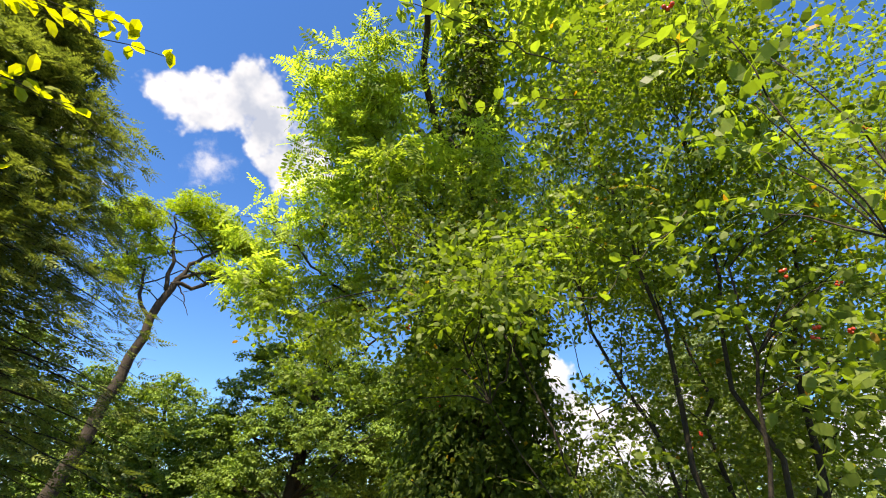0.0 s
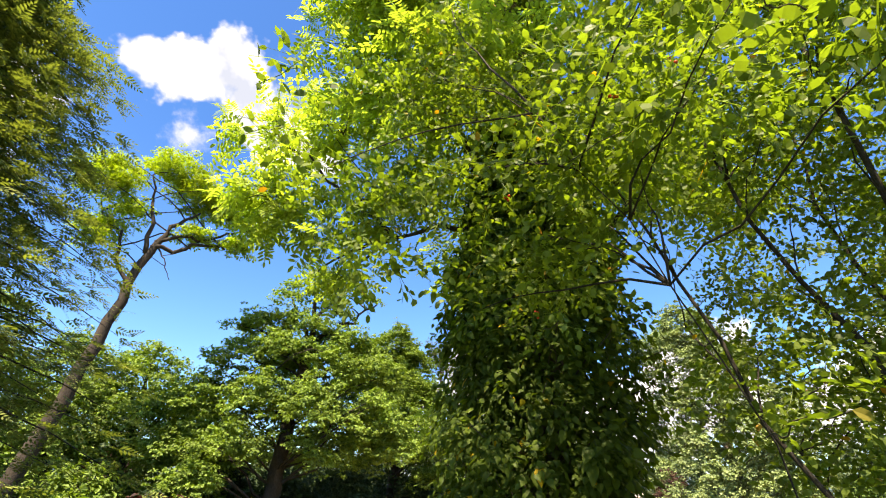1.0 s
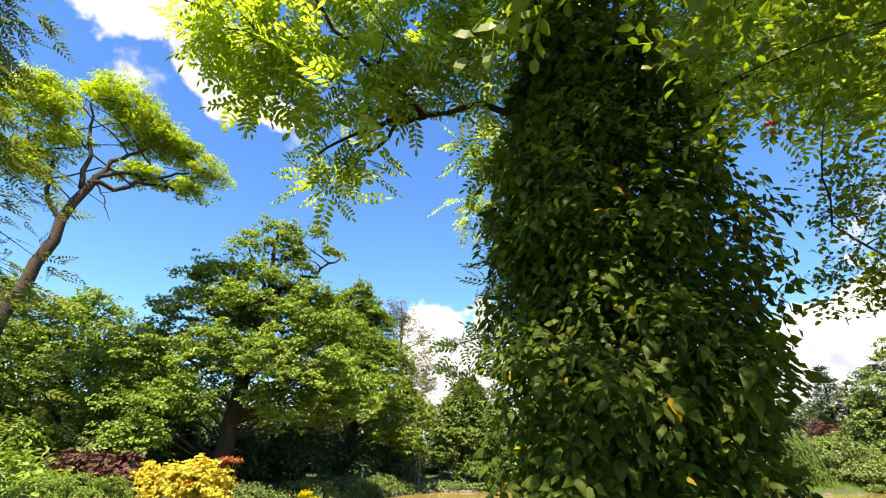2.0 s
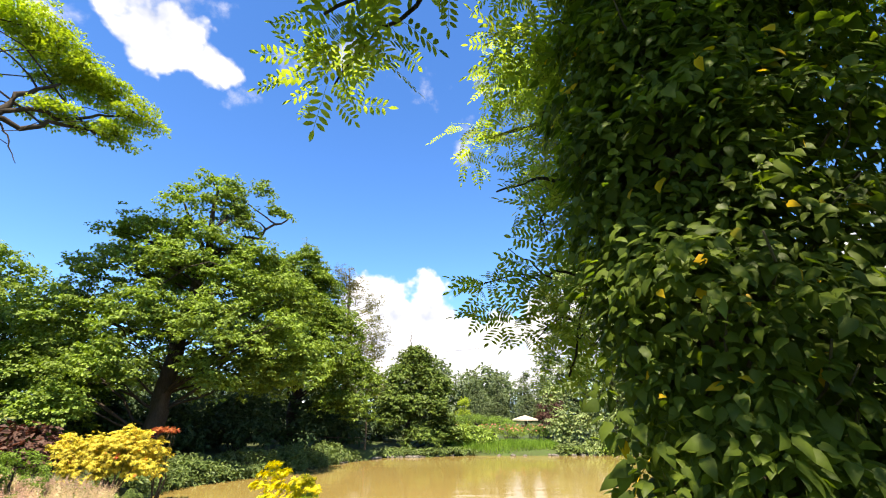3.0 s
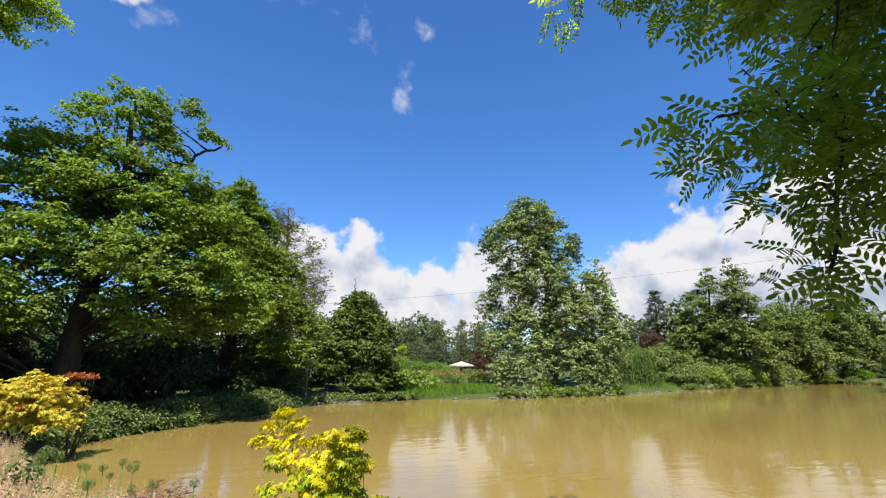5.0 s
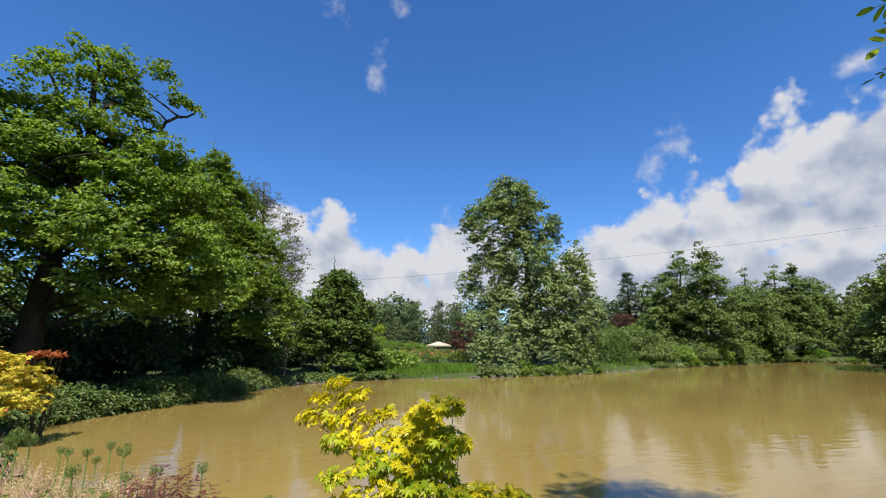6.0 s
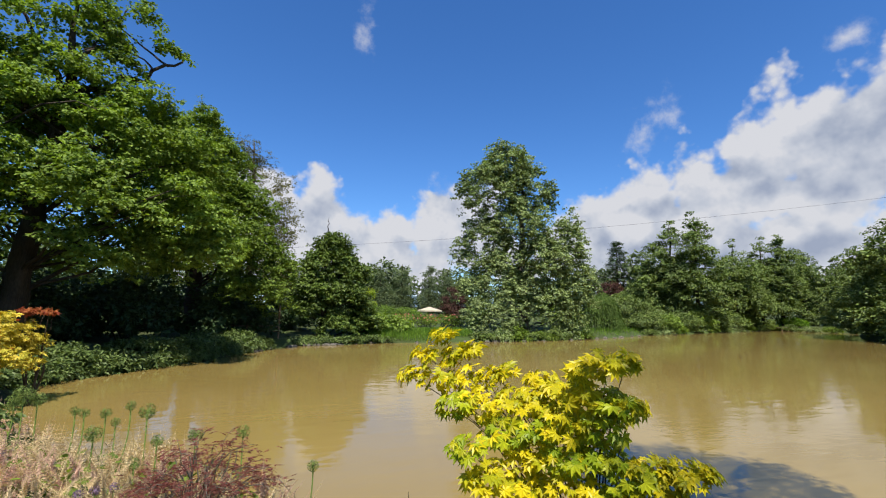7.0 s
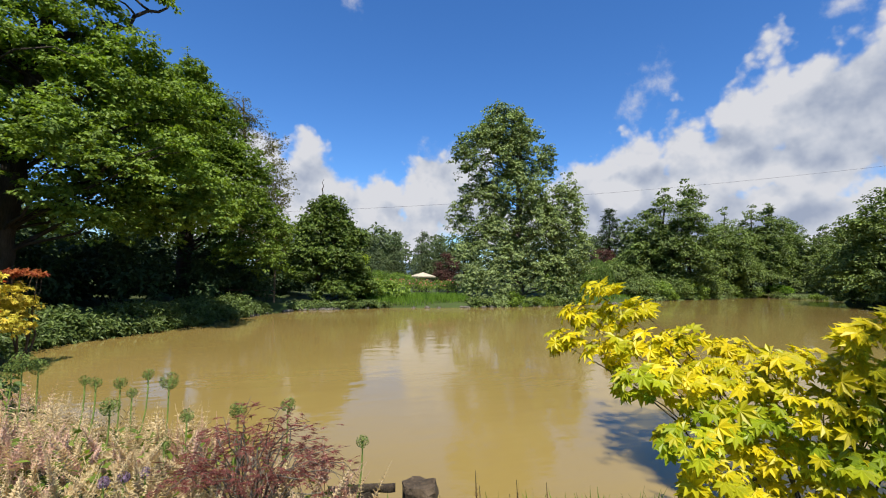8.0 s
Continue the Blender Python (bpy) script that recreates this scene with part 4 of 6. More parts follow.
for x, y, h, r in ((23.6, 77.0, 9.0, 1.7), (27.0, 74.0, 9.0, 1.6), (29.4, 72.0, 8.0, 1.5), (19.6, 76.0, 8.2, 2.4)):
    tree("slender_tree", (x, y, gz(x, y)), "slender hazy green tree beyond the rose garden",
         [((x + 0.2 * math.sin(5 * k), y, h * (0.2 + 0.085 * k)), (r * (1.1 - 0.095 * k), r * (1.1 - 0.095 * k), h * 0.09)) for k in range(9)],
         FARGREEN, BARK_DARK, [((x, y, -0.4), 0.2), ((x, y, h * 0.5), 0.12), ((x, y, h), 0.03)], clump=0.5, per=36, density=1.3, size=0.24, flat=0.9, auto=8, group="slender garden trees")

# the near hemlock on the path's other side
hb = np.array((-10.4, 6.0, gz(-10.4, 6.0)))
root = thing("hemlock_tree", hb, "large dark conifer with drooping olive-green sprays beside the path", "conifer")
HH = 15.6
v, f = tube([hb + UP * k * HH / 8 for k in range(9)], np.linspace(0.40, 0.02, 9), 10)
part("trunk", mesh_of("trunk", v - hb, f, BARK, None, True), root)
wood, P, A, Nn = Soup(), [], [], []
for k in range(40):
    f0 = 0.03 + 0.96 * (k + 0.5 * RNG.random()) / 40
    z = hb[2] + HH * f0
    reach = np.interp(z, [0.5, 3.0, 5.0, 7.5, 9.2, 10.4, 12.1, 13.4, 15.4], [6.2, 6.2, 5.8, 4.9, 4.2, 3.9, 2.6, 1.6, 0.2])
    for m in range(11):
        a = -0.9 + 2.6 * (m + RNG.random()) / 11
        ln = reach * RNG.uniform(0.62, 1.06) * (1.0 if RNG.random() < 0.85 else 0.6)
        ln *= 0.62 + 0.38 * math.exp(-((a - 1.1) / 0.55) ** 2)
        d = np.array([math.cos(a), math.sin(a), 0])
        side = np.array([-d[1], d[0], 0])
        rise, fall = RNG.uniform(0.05, 0.25), RNG.uniform(0.22, 0.42)
        line = lambda u: hb + UP * HH * f0 + d * ln * u + UP * ln * (rise * u - fall * u * u)
        wood.add(*tube([line(u) for u in np.linspace(0, 1, 6)], np.linspace(0.007 * ln + 0.006, 0.004, 6), 4))
        for u in np.linspace(0.25, 1.0, 7):
            for sd in (1, -1):
                sub = ln * 0.34 * (1.16 - u) ** 0.8 * RNG.uniform(0.6, 1.2) + 0.12
                go = unit(d * RNG.uniform(0.6, 1.1) + side * sd * (1.0 if u < 0.97 else 0.3) - UP * RNG.uniform(0.0, 0.35))
                for w in (0.2, 0.5, 0.75, 1.0):
                    P.append(line(u) + go * sub * w - UP * 0.22 * sub * w * w + RNG.normal(0, 0.04, 3))
                    A.append(unit(go + d * 0.3 + RNG.normal(0, 0.42, 3) - UP * (0.05 + 0.12 * w)))
                    Nn.append(unit(UP + d * 0.3 + RNG.normal(0, 0.35, 3)))
P, A, Nn = np.array(P), np.array(A), np.array(Nn)
v, f = scatter(*needle_spray(5, 0.36, 0.17), P, A, Nn, 0.38 * RNG.uniform(0.65, 1.25, len(P)))
tagged(part("boughwork", wood.mesh("boughwork", BARK_DARK, hb), root), kind="stuff")
tagged(part("needles", mesh_of("needles", v - hb, f, HEMLOCK), root), kind="stuff")

# the leaning tree with a forked top
ob = (-18.6, 22.6, gz(-18.6, 22.6))
tree("leaning_tree", ob, "leaning tree with a crooked forked trunk and bright feathery crown",
     [((-15.0, 25.2, 17.4), (2.0, 1.6, 1.0)), ((-12.9, 26.6, 16.6), (1.4, 1.3, 0.9)), ((-17.4, 23.8, 19.2), (2.2, 1.8, 1.3)), ((-19.6, 22.2, 17.6), (2.0, 1.8, 1.6)),
      ((-15.6, 25.0, 15.4), (1.6, 1.2, 0.6)), ((-19.4, 22.4, 14.2), (1.4, 1.4, 1.3)), ((-13.8, 26.0, 15.2), (1.3, 1.1, 0.5)), ((-14.2, 25.8, 17.6), (1.5, 1.2, 0.7)), ((-16.2, 24.4, 18.4), (1.6, 1.4, 0.9)), ((-18.6, 23.0, 16.0), (1.4, 1.4, 1.0))],
     LOCUST, BARK_DARK, [((-18.9, 22.4, -0.2), 0.40), ((-18.1, 22.9, 6.3), 0.31), ((-17.5, 23.3, 10.5), 0.26), ((-17.1, 23.6, 14.0), 0.20), ((-16.4, 24.2, 15.8), 0.12), ((-15.6, 24.8, 17.0), 0.05)],
     size=0.17, inner=0.1, layers=(360, 0.5, 11, 0.2, 9), droop=0.2, thick=0.35, leaf=tri_leaf(0.5),
     limbs=[((-17.1, 23.6, 14.0), (-13.6, 26.2, 15.2), 0.15), ((-17.0, 23.7, 14.4), (-12.6, 26.8, 16.8), 0.12), ((-17.2, 23.5, 13.6), (-18.0, 23.0, 18.6), 0.14),
            ((-17.4, 23.4, 11.5), (-19.8, 22.2, 16.4), 0.12), ((-16.9, 23.8, 14.2), (-15.9, 24.3, 12.3), 0.05)], auto=14, limb_r=0.045)

# broad-leaved trees left of the oak
for x, y, top, w, mat in ((-20.4, 32.0, 10.7, 3.2, OAK), (-24.0, 30.4, 11.0, 3.4, OAK), (-17.0, 34.5, 7.6, 2.6, OAK), (-28.5, 27.0, 13.0, 4.0, OAK), (-33.0, 20.0, 13.0, 4.5, ALDER)):
    tree("maple_tree", (x, y, gz(x, y)), "leafy green maple standing behind the bank",
         [((x, y, top - w * 0.7), (w * 0.8, w * 0.8, w * 0.7)), ((x - w * 0.5, y, top - w * 1.4), (w * 0.8, w * 0.8, w * 0.6)), ((x + w * 0.5, y - w * 0.3, top - w * 1.5), (w * 0.8, w * 0.8, w * 0.6)),
          ((x, y - w * 0.5, 3.0), (w * 1.0, w * 0.8, w * 0.7)), ((x + w * 0.4, y - w * 0.5, 1.2), (w * 0.8, w * 0.6, 1.0))],
         mat, BARK_DARK, [((x, y, -0.3), 0.3), ((x, y, top * 0.5), 0.2), ((x, y, top - 1.0), 0.05)], size=0.21, inner=0.4, layers=(270, 0.7, 10, 0.24, 9), droop=0.35, gap=-1.1, auto=24, group="maples behind the bank")
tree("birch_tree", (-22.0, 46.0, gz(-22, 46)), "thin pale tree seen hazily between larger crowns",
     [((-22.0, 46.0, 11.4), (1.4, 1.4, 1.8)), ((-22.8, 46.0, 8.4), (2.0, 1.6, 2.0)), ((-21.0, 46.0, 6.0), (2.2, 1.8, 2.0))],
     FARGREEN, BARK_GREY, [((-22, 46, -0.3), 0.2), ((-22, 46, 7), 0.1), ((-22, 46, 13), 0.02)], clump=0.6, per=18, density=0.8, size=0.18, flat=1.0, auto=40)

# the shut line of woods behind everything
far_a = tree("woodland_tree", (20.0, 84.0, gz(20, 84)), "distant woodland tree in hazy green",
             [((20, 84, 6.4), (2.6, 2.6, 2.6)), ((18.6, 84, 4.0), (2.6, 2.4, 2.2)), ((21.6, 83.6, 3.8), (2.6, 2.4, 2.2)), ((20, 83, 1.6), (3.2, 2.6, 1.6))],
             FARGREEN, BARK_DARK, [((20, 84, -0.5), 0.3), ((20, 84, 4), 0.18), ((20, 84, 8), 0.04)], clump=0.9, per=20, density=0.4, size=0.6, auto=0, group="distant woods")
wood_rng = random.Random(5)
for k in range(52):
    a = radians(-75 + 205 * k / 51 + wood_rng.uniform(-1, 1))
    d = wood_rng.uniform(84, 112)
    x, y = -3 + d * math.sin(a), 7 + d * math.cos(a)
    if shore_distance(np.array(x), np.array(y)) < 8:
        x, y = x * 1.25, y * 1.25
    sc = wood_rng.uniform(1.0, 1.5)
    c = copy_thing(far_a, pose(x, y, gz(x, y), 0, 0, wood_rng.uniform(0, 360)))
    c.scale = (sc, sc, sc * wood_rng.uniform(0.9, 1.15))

# ---------------------------------------------------------------- the ivy-clad ash beside the path
AX, AY = 0.65, 5.1                       # its trunk
TRUNK = [((AX, AY, 0.1), 0.30), ((AX - 0.02, AY, 2.0), 0.26), ((AX - 0.06, AY - 0.02, 5.0), 0.27), ((AX - 0.1, AY, 8.0), 0.18), ((AX, AY, 14.5), 0.04)]
ROWAN_BLOBS = [
    ((-1.2, 4.1, 6.3), (0.45, 0.35, 0.45)), ((-0.55, 3.7, 6.9), (0.45, 0.4, 0.45)), ((-1.25, 3.7, 7.3), (0.4, 0.4, 0.45)), ((-0.6, 3.5, 7.6), (0.45, 0.4, 0.4)),
    ((-1.0, 3.8, 6.9), (0.5, 0.4, 0.6)), ((-0.55, 4.0, 6.3), (0.5, 0.4, 0.5)), ((-0.75, 4.2, 6.9), (0.5, 0.4, 0.5)), ((-0.3, 4.3, 6.0), (0.45, 0.4, 0.4)), ((-0.25, 3.7, 7.2), (0.5, 0.45, 0.5)), ((-0.9, 4.3, 5.9), (0.5, 0.4, 0.4)),
    ((-1.90, 4.55, 4.75), (0.42, 0.45, 0.40)), ((-2.05, 5.0, 4.9), (0.36, 0.45, 0.32)), ((-1.6, 4.85, 4.55), (0.45, 0.45, 0.38)), ((-1.45, 5.75, 4.4), (0.36, 0.5, 0.2)), ((-1.1, 4.9, 4.95), (0.55, 0.55, 0.40)),
    ((-0.65, 4.8, 4.95), (0.5, 0.55, 0.40)), ((-0.45, 4.4, 5.4), (0.6, 0.6, 0.5)), ((-1.3, 4.6, 5.6), (0.75, 0.5, 0.4)), ((-1.95, 4.6, 5.7), (0.5, 0.5, 0.4)), ((-1.5, 5.5, 6.9), (0.7, 0.5, 0.4)), ((-0.3, 5.6, 7.2), (0.6, 0.6, 0.5)),
     ((2.2, 4.5, 4.75), (0.6, 0.5, 0.45)), ((1.4, 4.2, 5.0), (0.6, 0.5, 0.5)), ((2.3, 5.4, 6.2), (1.2, 1.2, 0.9)), ((0.6, 4.0, 6.0), (0.8, 0.6, 0.6)),
    ((-0.1, 3.6, 5.6), (0.6, 0.4, 0.35)), ((0.3, 5.4, 5.6), (0.7, 0.7, 0.5)), ((0.1, 5.8, 4.8), (0.4, 0.4, 0.4)), ((1.0, 6.6, 4.9), (0.6, 0.5, 0.5)),
]
POND_BLOBS = [
    ((0.10, 7.4, 5.0), (0.40, 0.35, 0.22)), ((0.55, 7.0, 4.75), (0.45, 0.40, 0.30)), ((1.0, 6.7, 4.6), (0.5, 0.4, 0.35)), ((0.6, 6.5, 4.0), (0.40, 0.35, 0.30)), ((0.3, 6.1, 3.7), (0.35, 0.30, 0.30)),
    ((0.0, 5.85, 3.40), (0.25, 0.25, 0.20)), ((0.4, 6.0, 3.3), (0.35, 0.30, 0.30)), ((-0.05, 6.1, 3.02), (0.22, 0.22, 0.14)), ((-0.30, 6.25, 3.0), (0.18, 0.20, 0.11)), ((-0.12, 6.2, 2.78), (0.18, 0.18, 0.11)), ((0.2, 6.15, 2.95), (0.28, 0.25, 0.22)), ((0.5, 6.15, 2.9), (0.3, 0.3, 0.3)),
    ((0.10, 6.15, 2.62), (0.24, 0.22, 0.12)), ((0.35, 6.1, 2.6), (0.30, 0.25, 0.16)), ((0.35, 6.25, 2.40), (0.26, 0.22, 0.10)), ((0.7, 6.2, 2.7), (0.30, 0.30, 0.20)), ((1.0, 6.4, 2.75), (0.35, 0.30, 0.22)),
    ((0.75, 6.2, 3.3), (0.40, 0.35, 0.40)), ((0.30, 7.3, 5.9), (0.35, 0.35, 0.35)), ((0.45, 7.0, 5.35), (0.40, 0.35, 0.30)), ((0.75, 6.85, 5.6), (0.45, 0.40, 0.45)), ((0.55, 6.05, 3.9), (0.35, 0.30, 0.35)), ((0.70, 6.3, 4.6), (0.40, 0.35, 0.35)),
    ((1.1, 6.5, 3.4), (0.45, 0.35, 0.45)), ((0.8, 6.2, 4.1), (0.40, 0.35, 0.40)),
]
PINNATE = pinnate_leaf(5)
root = thing("ash_tree", (AX, AY, gz(AX, AY)), "tall ash with feathery leaves, its trunk wrapped in ivy", "tree")
rb = np.array(root.location)
tp = np.array([p for p, _ in TRUNK])
v, f = tube([tp[0] + (tp[-1] - tp[0]) * k for k in np.linspace(0, 1, 14)], np.linspace(0.30, 0.05, 14), 12)
part("trunk", mesh_of("trunk", v - rb, f, BARK, None, True), root)
for a, c, r in [((AX - 0.1, AY, 4.62), (-0.72, 5.05, 4.58), 0.044), ((-0.70, 5.05, 4.58), (-1.55, 5.25, 4.28), 0.026), ((-0.9, 5.08, 4.54), (-1.5, 5.95, 4.35), 0.018), ((-0.72, 5.05, 4.58), (-1.95, 4.5, 5.5), 0.024), ((AX, AY, 5.0), (-1.0, 4.6, 6.7), 0.07),
                ((AX, AY, 6.4), (-1.2, 4.7, 8.6), 0.07), ((AX, AY + 0.1, 3.0), (0.75, 6.4, 4.3), 0.06), ((0.7, 6.1, 3.95), (0.32, 6.25, 2.35), 0.022), ((0.62, 6.2, 3.05), (-0.30, 6.22, 3.0), 0.014), ((0.42, 6.22, 2.75), (0.05, 6.15, 2.6), 0.010), ((0.68, 6.0, 3.8), (-0.2, 6.2, 3.75), 0.022), ((AX, AY, 4.3), (2.3, 4.5, 4.95), 0.07), ((AX, AY, 4.6), (2.4, 5.5, 6.2), 0.08),
                ((AX, AY, 7.0), (0.8, 5.0, 10.2), 0.08), ((0.7, 6.3, 4.1), (1.2, 6.6, 3.3), 0.02), ((AX, AY, 5.4), (-0.2, 4.0, 6.6), 0.05), ((AX, AY, 6.4), (-0.4, 1.2, 9.0), 0.06), ((AX, AY, 5.2), (-0.9, 3.8, 6.8), 0.045), ((AX, AY, 4.0), (0.15, 7.3, 5.0), 0.04), ((AX, AY, 5.0), (0.6, 4.0, 6.0), 0.04)]:
    p, rr = bough(a, c, r, r * 0.35, 12, 0.08, 0.035, 7)
    v, f = tube(p, rr, 7)
    part("limb", mesh_of("limb", v - rb, f, BARK_DARK, None, True), root)
v, f, cen = blob_leaves(ROWAN_BLOBS, 0.22, 7, 6.2, PINNATE, 0.27, 0.6, 0.8, -0.9, 0.25, 0.5)
for blobs, per, density in (([b for b in POND_BLOBS if b[0][2] > 3.2], 6, 7.0), ([b for b in POND_BLOBS if b[0][2] <= 3.2], 5, 4.6)):
    v3, f3, cen3 = blob_leaves(blobs, 0.16, per, density, PINNATE, 0.215, 0.6, 0.8, -0.9, 0.2, 0.5)
    v, f, cen = np.vstack([v, v3]), np.vstack([f, f3 + len(v)]), np.vstack([cen, cen3])
hubs = np.array([c for c, _ in ROWAN_BLOBS + POND_BLOBS])
for c in cen[RNG.choice(len(cen), 190, replace=False)]:
    j = int(np.argmin(np.linalg.norm(hubs - c, axis=1)))
    p, rr = bough(hubs[j], c, 0.006, 0.002, 6, 0.02, 0.05)
    v2, f2 = tube(p, rr, 4)
    part("twig", mesh_of("twig", v2 - rb, f2, BARK_DARK, None, True), root)
tagged(part("crown", mesh_of("crown", v - rb, f, ROWAN), root), kind="stuff")
# foliage added above the view, only to shade the ivy and the water
v, f, cen = blob_leaves([((2.0, 4.7, 12.2), (1.9, 2.0, 1.4)), ((2.6, 5.6, 10.0), (1.9, 1.9, 1.4)), ((1.9, 4.6, 14.4), (1.4, 1.6, 1.0)), ((1.7, 3.4, 9.2), (1.8, 1.3, 1.0)), ((2.6, 4.0, 7.8), (1.6, 1.4, 0.9)), ((-0.9, 2.1, 9.0), (0.25, 0.3, 0.25)), ((-0.3, 0.6, 9.1), (0.5, 0.5, 0.35)), ((-0.3, 1.6, 9.2), (0.5, 0.6, 0.35)), ((0.4, 0.8, 9.0), (0.5, 0.6, 0.35)), ((0.45, 1.8, 9.2), (0.5, 0.6, 0.4)), ((-0.7, -0.5, 9.3), (0.5, 0.5, 0.3)), ((0.6, 2.0, 8.3), (0.8, 0.9, 0.5)), ((0.4, 3.0, 8.8), (1.0, 0.8, 0.6))],
                        0.5, 40, 1.7, tri_leaf(0.45), 0.18, 0.6, 0.8, -0.8, 0.3)
tagged(part("upper_crown", mesh_of("upper_crown", v - rb, f, ROWAN), root), kind="stuff")
# bare dead twigs among the leaves
for a, c in [((0.20, 6.15, 3.05), (-0.12, 6.20, 3.28)), ((0.1, 6.15, 3.02), (-0.20, 6.18, 3.10)), ((-0.9, 4.9, 5.0), (-1.65, 4.3, 5.9))]:
    p, rr = bough(a, c, 0.009, 0.003, 7, 0.0, 0.05)
    v, f = tube(p, rr, 4)
    part("dead_twig", mesh_of("dead_twig", v - rb, f, BARK_DARK), root)


# ---------------------------------------------------------------- ivy
def ivy_radius(z, a):
    """How far the ivy stands off the trunk's axis: bulging at eye height, thin above, hanging clear of the ground on the pond side."""
    r = np.interp(z, [0.1, 1.0, 1.8, 3.0, 4.2, 5.0, 7.0, 10.0, 12.5], [0.85, 0.85, 0.88, 0.96, 0.86, 0.72, 0.74, 0.70, 0.40])
    r = r - np.interp(z, [4.6, 5.2], [0, 0.18]) * (1 - np.clip(np.cos(a - 4.7), 0, 1))
    low = np.interp(z, [1.95, 2.1], [1.0, 0.0])
    pond = low * np.interp(a, [0.6, 1.2, 2.9, 3.2, 3.6], [0, 1, 1, 0.8, 0]) + (1 - low) * np.clip(np.cos(a - 1.85), 0, 1) ** 0.6
    r = r * (1 - pond) + pond * np.interp(z, [0.0, 1.9, 2.15, 2.5, 3.0, 4.0, 5.0, 7.0, 10.0], [0.31, 0.31, 0.38, 0.45, 0.54, 0.60, 0.56, 0.52, 0.40])
    q_ = np.stack([np.cos(a) * 0.9, np.sin(a) * 0.9, np.asarray(z, float) + 0 * a], -1).reshape(-1, 3)
    lump = (0.16 * lumps(q_, 0.85, 11) + 0.15 * lumps(q_, 0.42, 12) + 0.05 * lumps(q_, 0.2, 13)).reshape(np.shape(a))
    return np.maximum(r * (1 + np.maximum(lump, -0.3)), 0.29)


def ivy_places(n, z0, z1, a0, a1, inner):
    z = z0 + (z1 - z0) * RNG.random(n)
    a = a0 + (a1 - a0) * RNG.random(n)
    r = ivy_radius(z, a) * (inner + (1.04 - inner) * RNG.random(n) ** 0.6)
    out = np.stack([np.cos(a), np.sin(a), np.zeros(n)], 1)
    pos = np.stack([AX + r * np.cos(a), AY + r * np.sin(a), z], 1)
    nor = unit(out * 0.75 + UP * 0.55 + RNG.normal(0, 0.58, (n, 3)))
    alo = unit(-UP * 0.9 + out * 0.4 + RNG.normal(0, 0.5, (n, 3)))
    return pos, alo, nor


root = thing("ivy", (AX, AY, gz(AX, AY)), "thick glossy dark green ivy with yellow leaves climbing a trunk", "climbing plant")
rb = np.array(root.location)
for k in range(16):
    a = k * 0.41 + 0.2
    zz = np.linspace(0.3, 4.0 + 4 * (k % 3), 12)
    rr = 0.25 + 0.04 * np.sin(zz * 2 + k) - 0.012 * zz
    p = np.stack([AX + rr * np.cos(a + 0.3 * np.sin(zz)), AY + rr * np.sin(a + 0.3 * np.sin(zz)), zz], 1)
    v, f = tube(p, np.linspace(0.035, 0.012, 12), 6)
    part("vine", mesh_of("vine", v - rb, f, WOOD, None, True), root)
for k in range(70):
    a, z = RNG.uniform(2.4, 6.4), RNG.uniform(1.2, 5.0)
    r1 = float(ivy_radius(np.array(z), np.array(a)))
    p, rr = bough((AX + 0.3 * math.cos(a), AY + 0.3 * math.sin(a), z - 0.25), (AX + r1 * math.cos(a + 0.1), AY + r1 * math.sin(a + 0.1), z + 0.05), 0.011, 0.004, 7, -0.08, 0.06)
    v, f = tube(p, rr, 4)
    part("shoot", mesh_of("shoot", v - rb, f, TWIG, None, True), root)
IV, IF = ivy_leaf()
# overlapping rosettes of leaves over the whole surface, each domed and hanging
n, per = 2500, 11
cz, ca = RNG.uniform(0.2, 5.2, n), RNG.uniform(1.7, 5.6, n)
cz[-560:], ca[-560:] = RNG.uniform(5.0, 12.0, 560), RNG.uniform(2.4, 5.6, 560)
co = np.stack([np.cos(ca), np.sin(ca), np.zeros(n)], 1)
cs = np.cross(UP, co)
cr = ivy_radius(cz, ca) * RNG.uniform(0.80, 1.03, n)
cc = np.stack([AX, AY, 0]) + co * cr[:, None] + UP * cz[:, None]
w, q_ = RNG.random((n, per)) * 2 * np.pi, np.sqrt(RNG.random((n, per)))
tu, tv_ = q_ * np.cos(w), q_ * np.sin(w)
spread = (0.12 * RNG.uniform(0.7, 1.3, n) * np.where((cz < 2.0) & (ca < 3.2), 0.4, 1.0))[:, None, None]
face = unit(co * 0.75 + UP * 0.6 + RNG.normal(0, 0.22, (n, 3)))
P = cc[:, None] + spread * (cs[:, None] * tu[..., None] + UP * tv_[..., None] - co[:, None] * (0.45 * q_ ** 2)[..., None])
Nn = unit(face[:, None] + 0.45 * (cs[:, None] * tu[..., None] + UP * (tv_ * 0.6)[..., None]) + RNG.normal(0, 0.34, P.shape))
A = unit(cs[:, None] * tu[..., None] + UP * (tv_ - 0.8)[..., None] + co[:, None] * 0.25 + RNG.normal(0, 0.22, P.shape))
v, f = scatter(IV, IF, P.reshape(-1, 3), A.reshape(-1, 3), Nn.reshape(-1, 3), 0.056 * np.exp(RNG.normal(0, 0.28, n * per)))
# older leaves deep inside and on the far side
s = Soup()
s.add(v, f)
